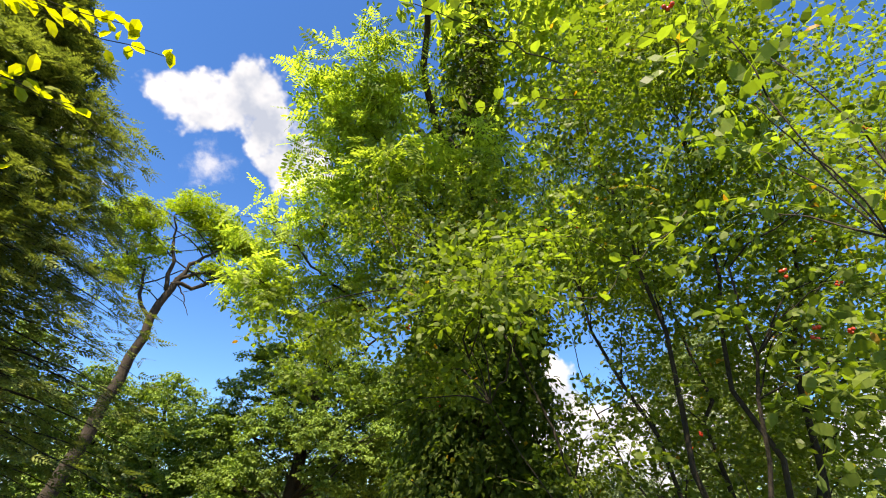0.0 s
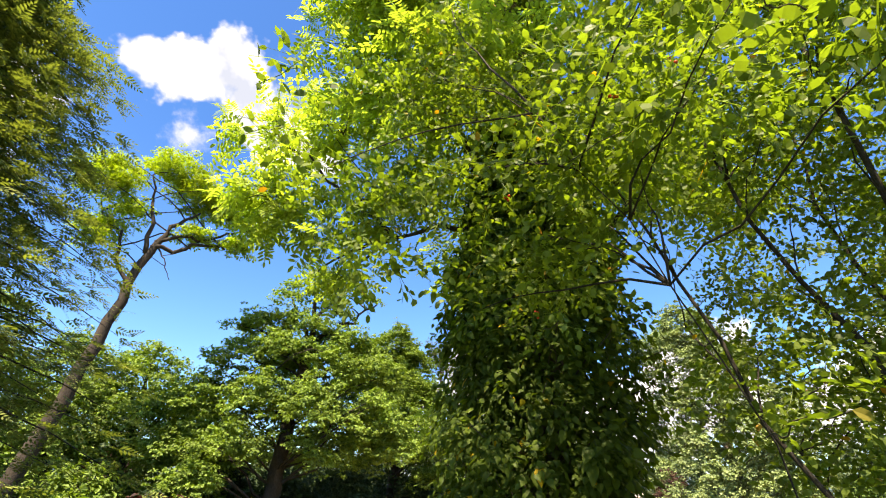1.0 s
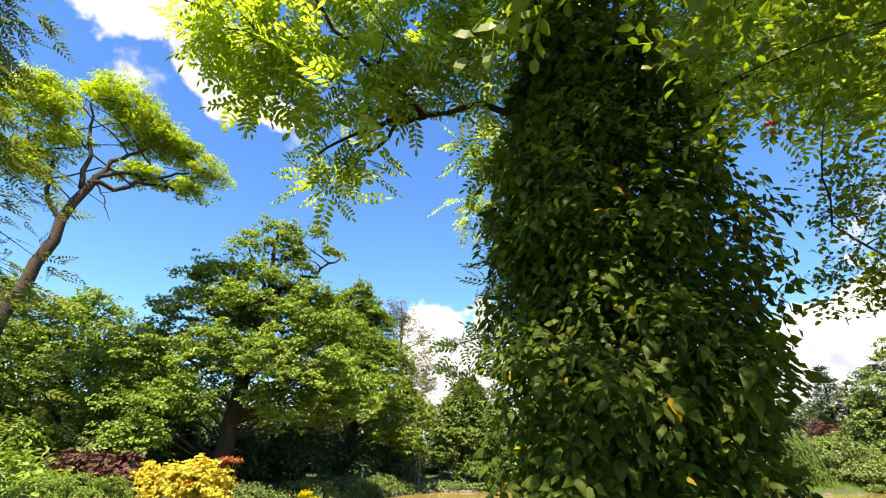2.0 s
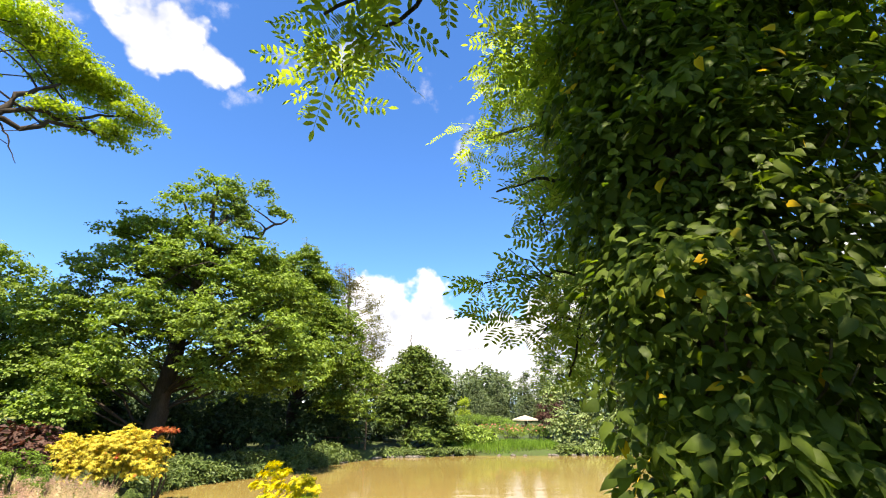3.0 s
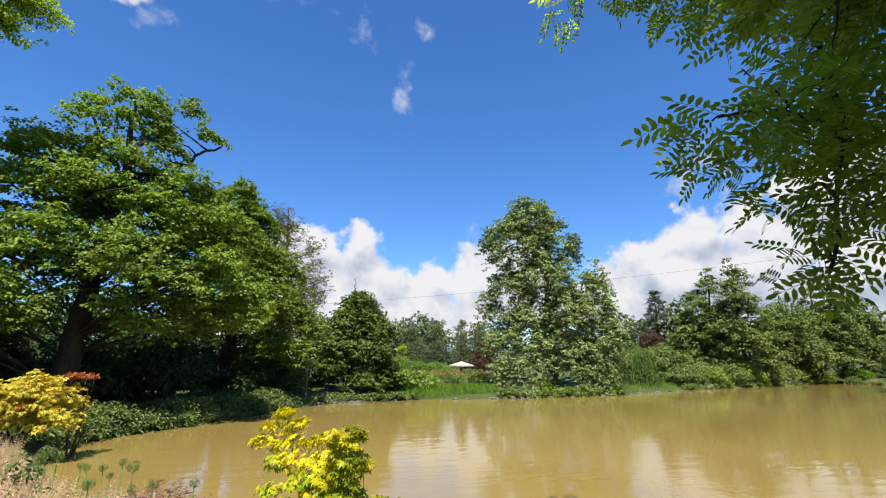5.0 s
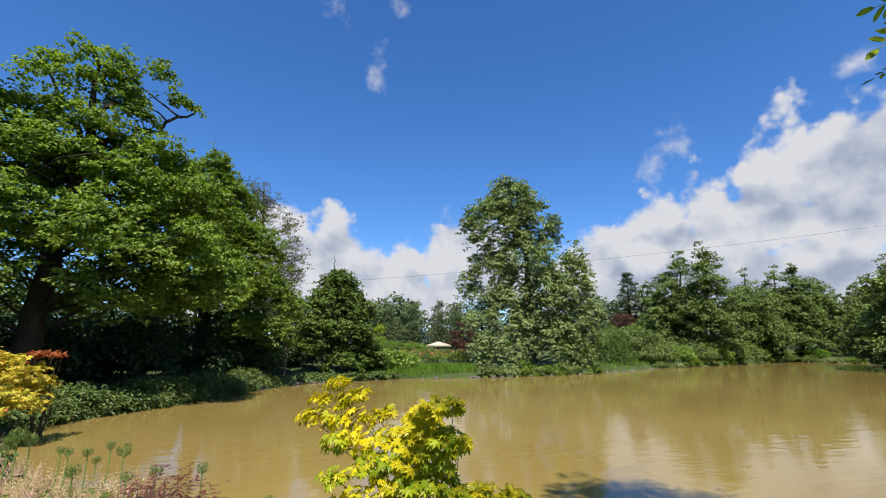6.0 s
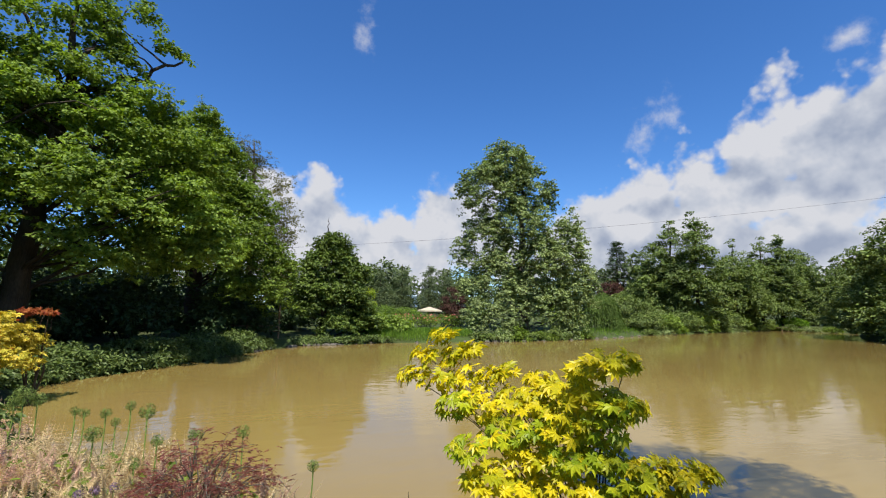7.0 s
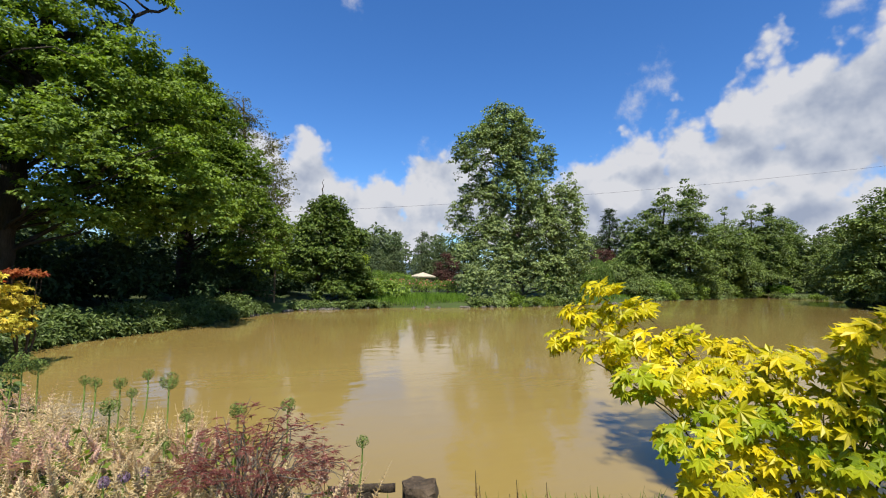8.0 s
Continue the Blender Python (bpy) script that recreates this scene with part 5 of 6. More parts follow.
for n, z0, z1, a0, a1, inner, top, size in ((15000, 0.2, 5.2, 0, 2 * math.pi, 0.42, 0.86, 0.085), (9000, 4.6, 12.3, 0, 2 * math.pi, 0.45, 0.95, 0.10), (6000, 0.2, 5.0, -0.7, 1.8, 0.8, 1.04, 0.075)):
    z, a = RNG.uniform(z0, z1, n), RNG.uniform(a0, a1, n)
    r = ivy_radius(z, a) * RNG.uniform(inner, top, n)
    o = np.stack([np.cos(a), np.sin(a), np.zeros(n)], 1)
    s.add(*scatter(*tri_leaf(0.75, 0.06), np.stack([AX, AY, 0]) + o * r[:, None] + UP * z[:, None], unit(-UP + o * 0.3 + RNG.normal(0, 0.5, (n, 3))), unit(o * 0.9 + UP * 0.4 + RNG.normal(0, 0.45, (n, 3))), size * RNG.uniform(0.7, 1.3, n)))
v, f = np.vstack(s.v), np.vstack(s.f)
# leafy shoots that stand out from the mass and hang
n = 420
sz, sa = RNG.uniform(1.1, 5.2, n), RNG.uniform(0, 2 * math.pi, n)
sz[-20:], sa[-20:] = RNG.uniform(1.75, 2.3, 20), RNG.uniform(3.45, 3.95, 20)
low_side = (np.cos(sa - 1.8) > 0.2) & (sz < 2.5)
sz[low_side] += 1.4
sr = ivy_radius(sz, sa) * np.where(np.cos(sa - 1.8) > 0.2, 0.7, 0.86)
so = np.stack([np.cos(sa), np.sin(sa), np.zeros(n)], 1)
sp = np.stack([AX, AY, 0]) + so * sr[:, None] + UP * sz[:, None]
IVY_SPRAYS = [spray_of((IV, IF), 7, 0.28, 0.066, 50, 0.6, 1, 20 + k) for k in range(3)]
v2, f2 = scatter_mix(IVY_SPRAYS, sp, unit(so + UP * RNG.normal(0.05, 0.35, (n, 1)) + RNG.normal(0, 0.35, (n, 3))), unit(UP * 0.8 + so * 0.5 + RNG.normal(0, 0.25, (n, 3))), RNG.uniform(0.7, 1.15, n))
v, f = np.vstack([v, v2]), np.vstack([f, f2 + len(v)])
tagged(part("ivy_foliage", mesh_of("ivy_foliage", v - rb, f, IVY, None, True), root), kind="stuff")
leaf_mesh = mesh_of("ivy_leaf", IV, IF, IVY_ONE, None, True)
p, a, nn = ivy_places(300, 1.45, 3.9, 2.6, 4.6, 0.97)
for i in range(300):
    ob = part("ivy_leaf", leaf_mesh, root)
    x = Vector(unit(a[i] - nn[i] * np.dot(a[i], nn[i])))
    m = Matrix((x, Vector(nn[i]).cross(x), Vector(nn[i]))).transposed().to_4x4()
    m.translation = Vector(p[i] - rb)
    sc = 0.060 * math.exp(RNG.normal(0, 0.2))
    ob.matrix_local = m @ Matrix.Diagonal((sc, sc, sc, 1))

# ---------------------------------------------------------------- serviceberries
OVAL = oval_leaf(0.56)
OVAL_THIN = (np.array([(0, 0, 0), (0.30, 0.27, 0.06), (0.72, 0.24, 0.04), (1, 0, -0.10), (0.72, -0.24, 0.04), (0.30, -0.27, 0.06)]), np.array([(0, 1, 5), (1, 2, 5), (2, 4, 5), (2, 3, 4)]))


def berry_mesh():
    bm = bmesh.new()
    bmesh.ops.create_icosphere(bm, subdivisions=2, radius=0.0075)
    me = bpy.data.meshes.new("berry")
    bm.to_mesh(me)
    bm.free()
    for poly in me.polygons:
        poly.use_smooth = True
    me.materials.append(BERRY)
    return me


BERRIES = berry_mesh()


def serviceberry(base, stems, blobs, density, size, label, berries=20, twigs=90, twig=0.006, sprigs=(), mat=None):
    root = thing("serviceberry", base, label, "shrub", "serviceberries by the path")
    b = np.asarray(base, float)
    line = []
    for top, r in stems:
        foot = b + np.array([*RNG.normal(0, 0.14, 2), -0.05])
        p, rr = bough(foot, top, r * 0.75, r * 0.2, 14, 0.15, 0.02, 7)
        line.append(p)
        v, f = tube(p, rr, 7)
        part("stem", mesh_of("stem", v - b, f, BARK_DARK, None, True), root)
    cen, out = [], []
    for c, rad in blobs:
        m = max(3, int(density * 4 * math.pi * (rad[0] * rad[1] * rad[2]) ** (2 / 3)))
        c2, o2 = shell(c, rad, m, -0.9, 0.15)
        g = lumps(c2, 0.9, 6) > -0.55
        cen.append(c2[g]), out.append(o2[g])
    cen, out = np.vstack(cen), np.vstack(out)
    m = len(cen)
    way = unit(out * np.array([1, 1, 0.5]) + RNG.normal(0, 0.6, (m, 3)) * np.array([1, 1, 0.5]) + UP * 0.05)
    shapes = [spray_of(OVAL_THIN, 9, 0.30, size, 50, 0.3, 2, 30 + k) for k in range(4)]
    v, f = scatter_mix(shapes, cen - way * 0.16, way, unit(UP + RNG.normal(0, 0.5, (m, 3))), RNG.uniform(0.75, 1.2, m))
    line = np.vstack(line)
    for c in cen[RNG.choice(len(cen), min(twigs, len(cen)), replace=False)]:
        j = int(np.argmin(np.linalg.norm(line - (c - UP * 0.35), axis=1)))
        p, rr = bough(line[j], c, twig, twig * 0.35, 7, 0.05, 0.04)
        v2, f2 = tube(p, rr, 4)
        part("twig", mesh_of("twig", v2 - b, f2, BARK_DARK, None, True), root)
    for a, c, n in sprigs:
        p, rr = bough(a, c, 0.0028, 0.0012, 10, 0.0, 0.03)
        v2, f2 = tube(p, rr, 4)
        part("sprig", mesh_of("sprig", v2 - b, f2, TWIG, None, True), root)
        d = unit(np.asarray(c, float) - np.asarray(a, float))
        u = 0.25 + 0.75 * np.arange(n) / (n - 1)
        at = np.array([p[int(round(k * 9))] for k in u]) + RNG.normal(0, 0.012, (n, 3))
        sd = np.cross(d, UP) * np.where(np.arange(n) % 2, 1.0, -1.0)[:, None]
        v2, f2 = scatter(OVAL[0], OVAL[1], at, unit(d * 0.6 + sd + RNG.normal(0, 0.3, (n, 3))), unit(UP + RNG.normal(0, 0.45, (n, 3))), size * (0.8 + 0.4 * RNG.random(n)))
        v, f = np.vstack([v, v2]), np.vstack([f, f2 + len(v)])
    tagged(part("foliage", mesh_of("foliage", v - b, f, mat or SERVICE), root), kind="stuff")
    for c in cen[RNG.choice(len(cen), min(berries, len(cen)), replace=False)]:
        c = c - b + RNG.normal(0, 0.08, 3)
        for q_ in range(4):
            ob = part("berry", BERRIES, root)
            ob.location = Vector(c + RNG.normal(0, 0.011, 3))
    return root


serviceberry((2.3, 2.9, gz(2.3, 2.9)),
             [((2.1, 2.2, 4.6), 0.035), ((1.5, 2.4, 5.2), 0.035), ((2.7, 2.4, 5.0), 0.04), ((1.2, 3.0, 4.8), 0.03), ((2.4, 3.6, 5.0), 0.035), ((3.2, 3.2, 4.6), 0.035), ((0.6, 2.8, 3.9), 0.025), ((0.2, 2.2, 3.6), 0.009), ((2.0, 2.0, 3.6), 0.03), ((1.7, 4.3, 3.4), 0.028)],
             [((1.5, 2.6, 4.2), (0.9, 0.8, 0.9)), ((2.6, 2.9, 3.7), (1.1, 1.1, 1.4)), ((0.55, 2.5, 3.6), (0.5, 0.5, 0.5)), ((-0.45, 2.25, 3.45), (0.42, 0.5, 0.2)), ((0.05, 2.3, 3.5), (0.5, 0.6, 0.25)), ((0.6, 1.95, 3.5), (0.5, 0.6, 0.3)), ((0.62, 1.25, 3.12), (0.22, 0.2, 0.14)), ((0.35, 2.85, 3.2), (0.45, 0.4, 0.3)), ((-0.5, 2.55, 3.12), (0.25, 0.3, 0.12)), ((1.9, 2.2, 5.2), (1.0, 0.9, 0.8)), ((2.35, 4.7, 3.2), (0.55, 0.4, 0.4)),
              # the last three blobs here are added to shade the ivy's front
              ((2.1, 3.4, 2.3), (0.6, 0.5, 0.4)), ((3.3, 3.8, 3.0), (0.9, 0.9, 1.2)),  ((1.6, 3.0, 2.7), (0.6, 0.5, 0.6)), ((2.5, 4.6, 3.9), (0.5, 0.45, 0.4)), ((1.9, 3.8, 4.3), (0.7, 0.5, 0.5)), ((3.6, 2.6, 5.0), (1.0, 1.0, 1.0)), ((3.3, 4.5, 3.0), (0.7, 0.6, 0.6)), ((4.2, 4.2, 4.0), (1.0, 0.8, 1.4)), ((2.9, 4.3, 5.4), (0.9, 0.7, 0.8)), ((2.2, 2.0, 4.4), (0.8, 0.6, 0.8)), ((2.6, 2.2, 3.4), (0.7, 0.6, 0.9)), ((1.9, 1.6, 5.0), (0.7, 0.5, 0.5)), ((0.0, 2.9, 4.6), (0.7, 0.5, 0.3)), ((-0.5, 3.1, 4.6), (0.45, 0.4, 0.25)), ((0.6, 3.0, 4.7), (0.5, 0.5, 0.3))],
             38.0, 0.046, "multi-stemmed serviceberry with oval leaves and a few red berries", berries=40, twigs=150,
             sprigs=[((0.75, 2.2, 2.40), (0.62, 1.72, 2.40), 9), ((0.9, 2.2, 2.5), (0.66, 1.85, 2.52), 8), ((0.3, 2.2, 3.35), (0.62, 1.55, 3.21), 10), ((0.30, 3.4, 3.10), (0.11, 3.0, 2.96), 8), ((0.5, 3.2, 3.15), (0.34, 2.9, 3.0), 8), ((0.6, 2.9, 3.2), (0.50, 2.3, 3.03), 9), ((0.2, 2.1, 3.5), (0.55, 1.7, 3.45), 9), ((0.4, 3.0, 3.0), (0.2, 2.8, 2.82), 7)])
serviceberry((2.6, 0.9, gz(2.6, 0.9)), [((1.3, 0.5, 3.3), 0.009), ((1.6, 0.8, 3.9), 0.010), ((2.2, 1.2, 3.8), 0.014), ((1.5, 0.3, 2.6), 0.008)],
             [((1.45, 0.75, 3.35), (0.35, 0.35, 0.45)), ((1.9, 1.0, 2.9), (0.5, 0.4, 0.6)), ((1.2, 0.4, 3.6), (0.3, 0.3, 0.25)), ((1.5, 0.5, 2.65), (0.22, 0.2, 0.18)), ((2.3, 1.2, 3.8), (0.6, 0.5, 0.5))],
             14.0, 0.050, "leaning serviceberry stem with large oval leaves overhanging the path", berries=12, twigs=20, twig=0.003,
             sprigs=[((1.0, 0.9, 3.75), (0.55, 0.75, 3.55), 9), ((1.3, 1.0, 3.3), (0.95, 0.95, 2.95), 9), ((1.25, 0.6, 3.6), (0.95, 0.35, 3.35), 8),
                     ((0.8, 1.6, 3.35), (0.46, 1.45, 3.25), 8), ((1.0, 1.4, 3.45), (0.70, 1.26, 3.36), 8), ((1.1, 1.5, 3.2), (0.82, 1.40, 3.15), 7), ((0.8, 0.5, 3.45), (0.42, 0.27, 3.38), 7)])
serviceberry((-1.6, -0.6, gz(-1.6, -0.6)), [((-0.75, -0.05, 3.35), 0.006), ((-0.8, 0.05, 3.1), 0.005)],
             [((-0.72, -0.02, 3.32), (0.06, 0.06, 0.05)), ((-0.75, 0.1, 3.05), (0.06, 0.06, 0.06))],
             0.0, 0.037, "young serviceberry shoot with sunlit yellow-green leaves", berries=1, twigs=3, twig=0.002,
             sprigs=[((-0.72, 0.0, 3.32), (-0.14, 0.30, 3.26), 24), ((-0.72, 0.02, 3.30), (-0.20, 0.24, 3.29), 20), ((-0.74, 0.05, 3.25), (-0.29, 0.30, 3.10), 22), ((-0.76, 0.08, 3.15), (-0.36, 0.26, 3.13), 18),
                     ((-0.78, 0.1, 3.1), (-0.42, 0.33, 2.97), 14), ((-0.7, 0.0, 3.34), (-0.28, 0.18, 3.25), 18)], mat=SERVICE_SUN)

# ---------------------------------------------------------------- golden maple at the water's edge
MV, MF = maple_leaf(7, 118, 0.56)
mb = (-1.42, 8.32, gz(-1.42, 8.32))
root = thing("golden_maple", mb, "young golden maple with bright yellow leaves, greener inside", "tree")
b = np.array(mb)
TIPS = [((-1.92, 8.76, 1.57), 0.075, 1), ((-2.00, 8.80, 1.49), 0.070, 1), ((-1.86, 8.73, 1.47), 0.090, 1), ((-1.78, 8.69, 1.51), 0.060, 1), ((-2.07, 8.79, 1.39), 0.070, 1), ((-1.97, 8.71, 1.37), 0.120, 1),
        ((-1.81, 8.66, 1.37), 0.120, 1), ((-1.66, 8.61, 1.40), 0.070, 1), ((-1.95, 8.58, 1.27), 0.110, 0), ((-1.83, 8.52, 1.27), 0.130, 1), ((-1.64, 8.54, 1.29), 0.100, 1), ((-1.49, 8.52, 1.37), 0.075, 1),
        ((-1.60, 8.40, 1.28), 0.130, 1), ((-1.53, 8.31, 1.34), 0.120, 1), ((-1.60, 8.10, 1.46), 0.080, 1), ((-1.56, 8.02, 1.50), 0.080, 1), ((-1.49, 7.99, 1.51), 0.060, 1), ((-1.56, 8.13, 1.36), 0.120, 1),
        ((-1.51, 8.04, 1.34), 0.100, 0), ((-1.45, 7.99, 1.34), 0.050, 1), ((-1.61, 8.19, 1.25), 0.130, 1), ((-1.79, 8.40, 1.18), 0.120, 0), ((-1.64, 8.32, 1.20), 0.130, 0), ((-1.54, 8.09, 1.24), 0.110, 0),
        ((-1.98, 8.36, 1.14), 0.090, 0), ((-1.90, 8.34, 1.03), 0.110, 1), ((-1.71, 8.31, 1.11), 0.110, 1), ((-1.77, 8.30, 0.99), 0.100, 1), ((-1.62, 8.17, 1.12), 0.110, 0), ((-1.54, 8.10, 1.13), 0.120, 0),
        ((-1.47, 8.03, 1.08), 0.110, 0), ((-1.38, 7.97, 1.10), 0.090, 1), ((-1.28, 7.92, 1.09), 0.100, 1), ((-1.20, 7.89, 1.09), 0.050, 1), ((-1.38, 7.95, 1.01), 0.110, 1), ((-1.64, 8.12, 1.00), 0.120, 1),
        ((-1.52, 8.05, 0.98), 0.120, 0), ((-1.74, 8.23, 0.92), 0.120, 1)]
hub = b + np.array([0.0, -0.05, 0.30])
axis_m = np.array([-1.45, 8.55, 1.0])
p, rr = bough(b + np.array([0, 0, -0.1]), hub, 0.028, 0.022, 6, 0, 0.02)
v, f = tube(p, rr, 7)
part("trunk", mesh_of("trunk", v - b, f, WOOD, None, True), root)
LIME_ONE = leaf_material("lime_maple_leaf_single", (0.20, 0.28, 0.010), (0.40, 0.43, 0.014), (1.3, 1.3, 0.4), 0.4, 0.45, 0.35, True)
gold_mesh, lime_mesh = mesh_of("maple_leaf", MV, MF, GOLD_ONE), mesh_of("maple_leaf_green", MV, MF, LIME_ONE)
made, extra = 0, []
for c, r, gold in TIPS:
    c = np.array(c)
    t = np.linspace(0, 1, 10)[:, None]
    knee = np.array([hub[0] * 0.75 + c[0] * 0.25, hub[1] * 0.75 + c[1] * 0.25, hub[2] * 0.25 + c[2] * 0.75])
    p = hub * (1 - t) ** 2 + knee * 2 * t * (1 - t) + (c - UP * 0.02) * t ** 2 + RNG.normal(0, 0.006, (10, 3)) * np.sin(np.pi * t)
    rr = np.linspace(0.006, 0.0015, 10)
    v, f = tube(p, rr, 5)
    part("branch", mesh_of("branch", v - b, f, WOOD, None, True), root)
    n = int(360 * r + 5)
    for k in range(n):
        d = directions(1)[0]
        pos = c + d * np.array([1.0, 1.0, 0.55]) * r * RNG.random() ** 0.4
        away = unit((pos - axis_m) * np.array([1, 1, 0.0]))
        nor = unit(UP * 0.75 + away * 0.55 + d * 0.35 + RNG.normal(0, 0.3, 3))
        out = unit(pos - c) * np.array([1, 1, 0.5]) + away * 0.35 + RNG.normal(0, 0.4, 3) + UP * (0.1 if gold else -0.25)
        x = unit(out - nor * np.dot(out, nor))
        sc = 0.046 * (0.65 + 0.6 * RNG.random())
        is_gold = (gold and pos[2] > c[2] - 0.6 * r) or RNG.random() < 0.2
        if made < 300 and RNG.random() < 0.3:
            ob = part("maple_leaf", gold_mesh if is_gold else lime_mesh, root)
            m = Matrix((Vector(x), Vector(nor).cross(Vector(x)), Vector(nor))).transposed().to_4x4()
            m.translation = Vector(pos - b)
            ob.matrix_local = m @ Matrix.Diagonal((sc, sc, sc, 1))
            made += 1
        else:
            extra.append((pos, x, nor, sc, is_gold))
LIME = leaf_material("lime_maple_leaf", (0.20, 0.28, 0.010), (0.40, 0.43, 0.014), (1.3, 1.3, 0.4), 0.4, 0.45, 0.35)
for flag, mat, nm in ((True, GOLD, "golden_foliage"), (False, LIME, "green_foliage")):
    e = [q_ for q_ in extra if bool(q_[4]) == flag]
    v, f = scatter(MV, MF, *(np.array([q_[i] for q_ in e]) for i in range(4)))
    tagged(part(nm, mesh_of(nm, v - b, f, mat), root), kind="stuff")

# ---------------------------------------------------------------- the flower bed


def bed_points(n, x0, x1, y0, y1, keep):
    x = x0 + (x1 - x0) * RNG.random(n * 3)
    y = y0 + (y1 - y0) * RNG.random(n * 3)
    ok = keep(x, y)
    x, y = x[ok][:n], y[ok][:n]
    return np.stack([x, y, ground_z(x, y)], 1)


def plume(rows=6, round_=4, reach=0.23, wide=0.26):
    """A feathery flower spike: short side sprays that shrink towards its tip."""
    s = Soup()
    tv, tf = tri_leaf(wide, 0.05)
    for i in range(rows):
        h = 0.25 + 0.75 * i / rows
        ln = reach * (1.05 - i / rows)
        for k in range(round_):
            a = k * 6.283 / round_ + i * 0.8
            v, f = scatter(tv, tf, np.array([[0, 0, h]]), unit(np.array([[math.cos(a), math.sin(a), 0.55]])), unit(np.array([[-math.cos(a) * 0.5, -math.sin(a) * 0.5, 1.0]])), ln)
            s.add(v, f)
    v, f = tube([(0, 0, 0), (0.01, 0, 0.5), (0, 0, 1.0)], [0.006, 0.006, 0.003], 3)
    s.add(v, f)
    return np.vstack(s.v), np.vstack(s.f)


def upright(tv, tf, pos, size, lean=0.15):
    """Copies of an upright thing (height along z)."""
    n = len(pos)
    z = unit(UP + RNG.normal(0, lean, (n, 3)))
    a = RNG.random(n) * 6.283
    x = np.stack([np.cos(a), np.sin(a), np.zeros(n)], 1)
    return scatter(tv, tf, pos, x, z, size)


PL = plume()
PL_FINE = plume(15, 5, 0.125, 0.42)


def in_bed(x, y):
    d = shore_distance(x, y)
    return (d > 0.35) & (x < -2.7 + 0.35 * np.sin(y * 2)) & (x > -12.5) & (y > 9.6) & (d < 6.5)


pts = bed_points(4300, -10.5, -2.3, 9.6, 19, in_bed)
h = 0.28 + 0.18 * RNG.random(len(pts))
pts2 = pts + UP * (0.22 + 0.30 * RNG.random((len(pts), 1)))
pink = (np.sin(pts[:, 0] * 2.1) + np.sin(pts[:, 1] * 1.7 + 1) + RNG.normal(0, 0.5, len(pts))) > 0.35
for sel, mat, nm, lab in ((~pink, PLUME, "astilbe_bed", "bed of fading cream astilbe plumes"), (pink, PLUME_PINK, "pink_astilbe_bed", "drifts of dusty pink astilbe plumes")):
    far = pts2[:, 1] > 11.9
    v, f = upright(*PL_FINE, pts2[sel & ~far], h[sel & ~far], 0.4)
    v2, f2 = upright(*PL, pts2[sel & far], h[sel & far], 0.22)
    v, f = np.vstack([v, v2]), np.vstack([f, f2 + len(v)])
    tagged(new(nm, mesh_of(nm, v, f, mat)), lab, "flowers", kind="stuff")
pts = bed_points(13000, -10.5, -1.2, 9.2, 19, lambda x, y: in_bed(x, y) | ((shore_distance(x, y) > 0.25) & (y > 9.3) & (x < -2.7)))
nor = unit(UP + RNG.normal(0, 0.5, pts.shape))
v, f = scatter(*oval_leaf(0.4), pts + UP * (0.05 + 0.58 * RNG.random((len(pts), 1))), unit(RNG.normal(0, 1, pts.shape)), nor, 0.09 * (0.6 + 0.8 * RNG.random(len(pts))))
tagged(new("bed_leaves", mesh_of("bed_leaves", v, f, HERB)), "fresh green leaves filling the flower bed", "leaves", kind="stuff")


def star_ball(n=70, r=1.0, tip=0.16):
    """A round head of stalks that end in small stars."""
    s = Soup()
    d = directions(n)
    tv, tf = tri_leaf(0.5, 0.02)
    for k in range(n):
        v, f = tube([d[k] * 0.05, d[k] * r * 0.9], [0.012, 0.009], 3)
        s.add(v, f)
        for q_ in range(4):
            t = unit(np.cross(d[k], directions(1)[0]) + d[k] * 0.4)
            v, f = scatter(tv, tf, np.array([d[k] * r * 0.88]), t[None], unit(d[k] + RNG.normal(0, 0.3, 3))[None], tip)
            s.add(v, f)
    return np.vstack(s.v), np.vstack(s.f)


SB = star_ball(110, 1.0, 0.2)
seed_mesh = mesh_of("seed_head", *SB, SEEDHEAD)
lilac_mesh = mesh_of("flower_head", *star_ball(110, 1.0, 0.26), LILAC)


def allium(head, r, mesh, nm, label, group, lean):
    gx_, gy_ = head[0] + lean[0], head[1] + lean[1]
    base = (gx_, gy_, gz(gx_, gy_))
    root = thing(nm, base, label, "flower", group)
    b = np.array(base)
    t = np.linspace(0, 1, 8)[:, None]
    p = b + (np.array(head) - b) * t + np.array([lean[0], lean[1], 0]) * (-0.35 * np.sin(np.pi * t))
    v, f = tube(p, np.full(8, 0.0065), 6)
    part("stalk", mesh_of("stalk", v - b, f, STEM_GREEN, None, True), root)
    ob = part("seed_head" if mesh is seed_mesh else "flower_head", mesh, root)
    ob.matrix_local = Matrix.Translation(Vector(np.array(head) - b)) @ Matrix.Rotation(head[0] * 7, 4, "Z") @ Matrix.Scale(r * 0.95, 4)


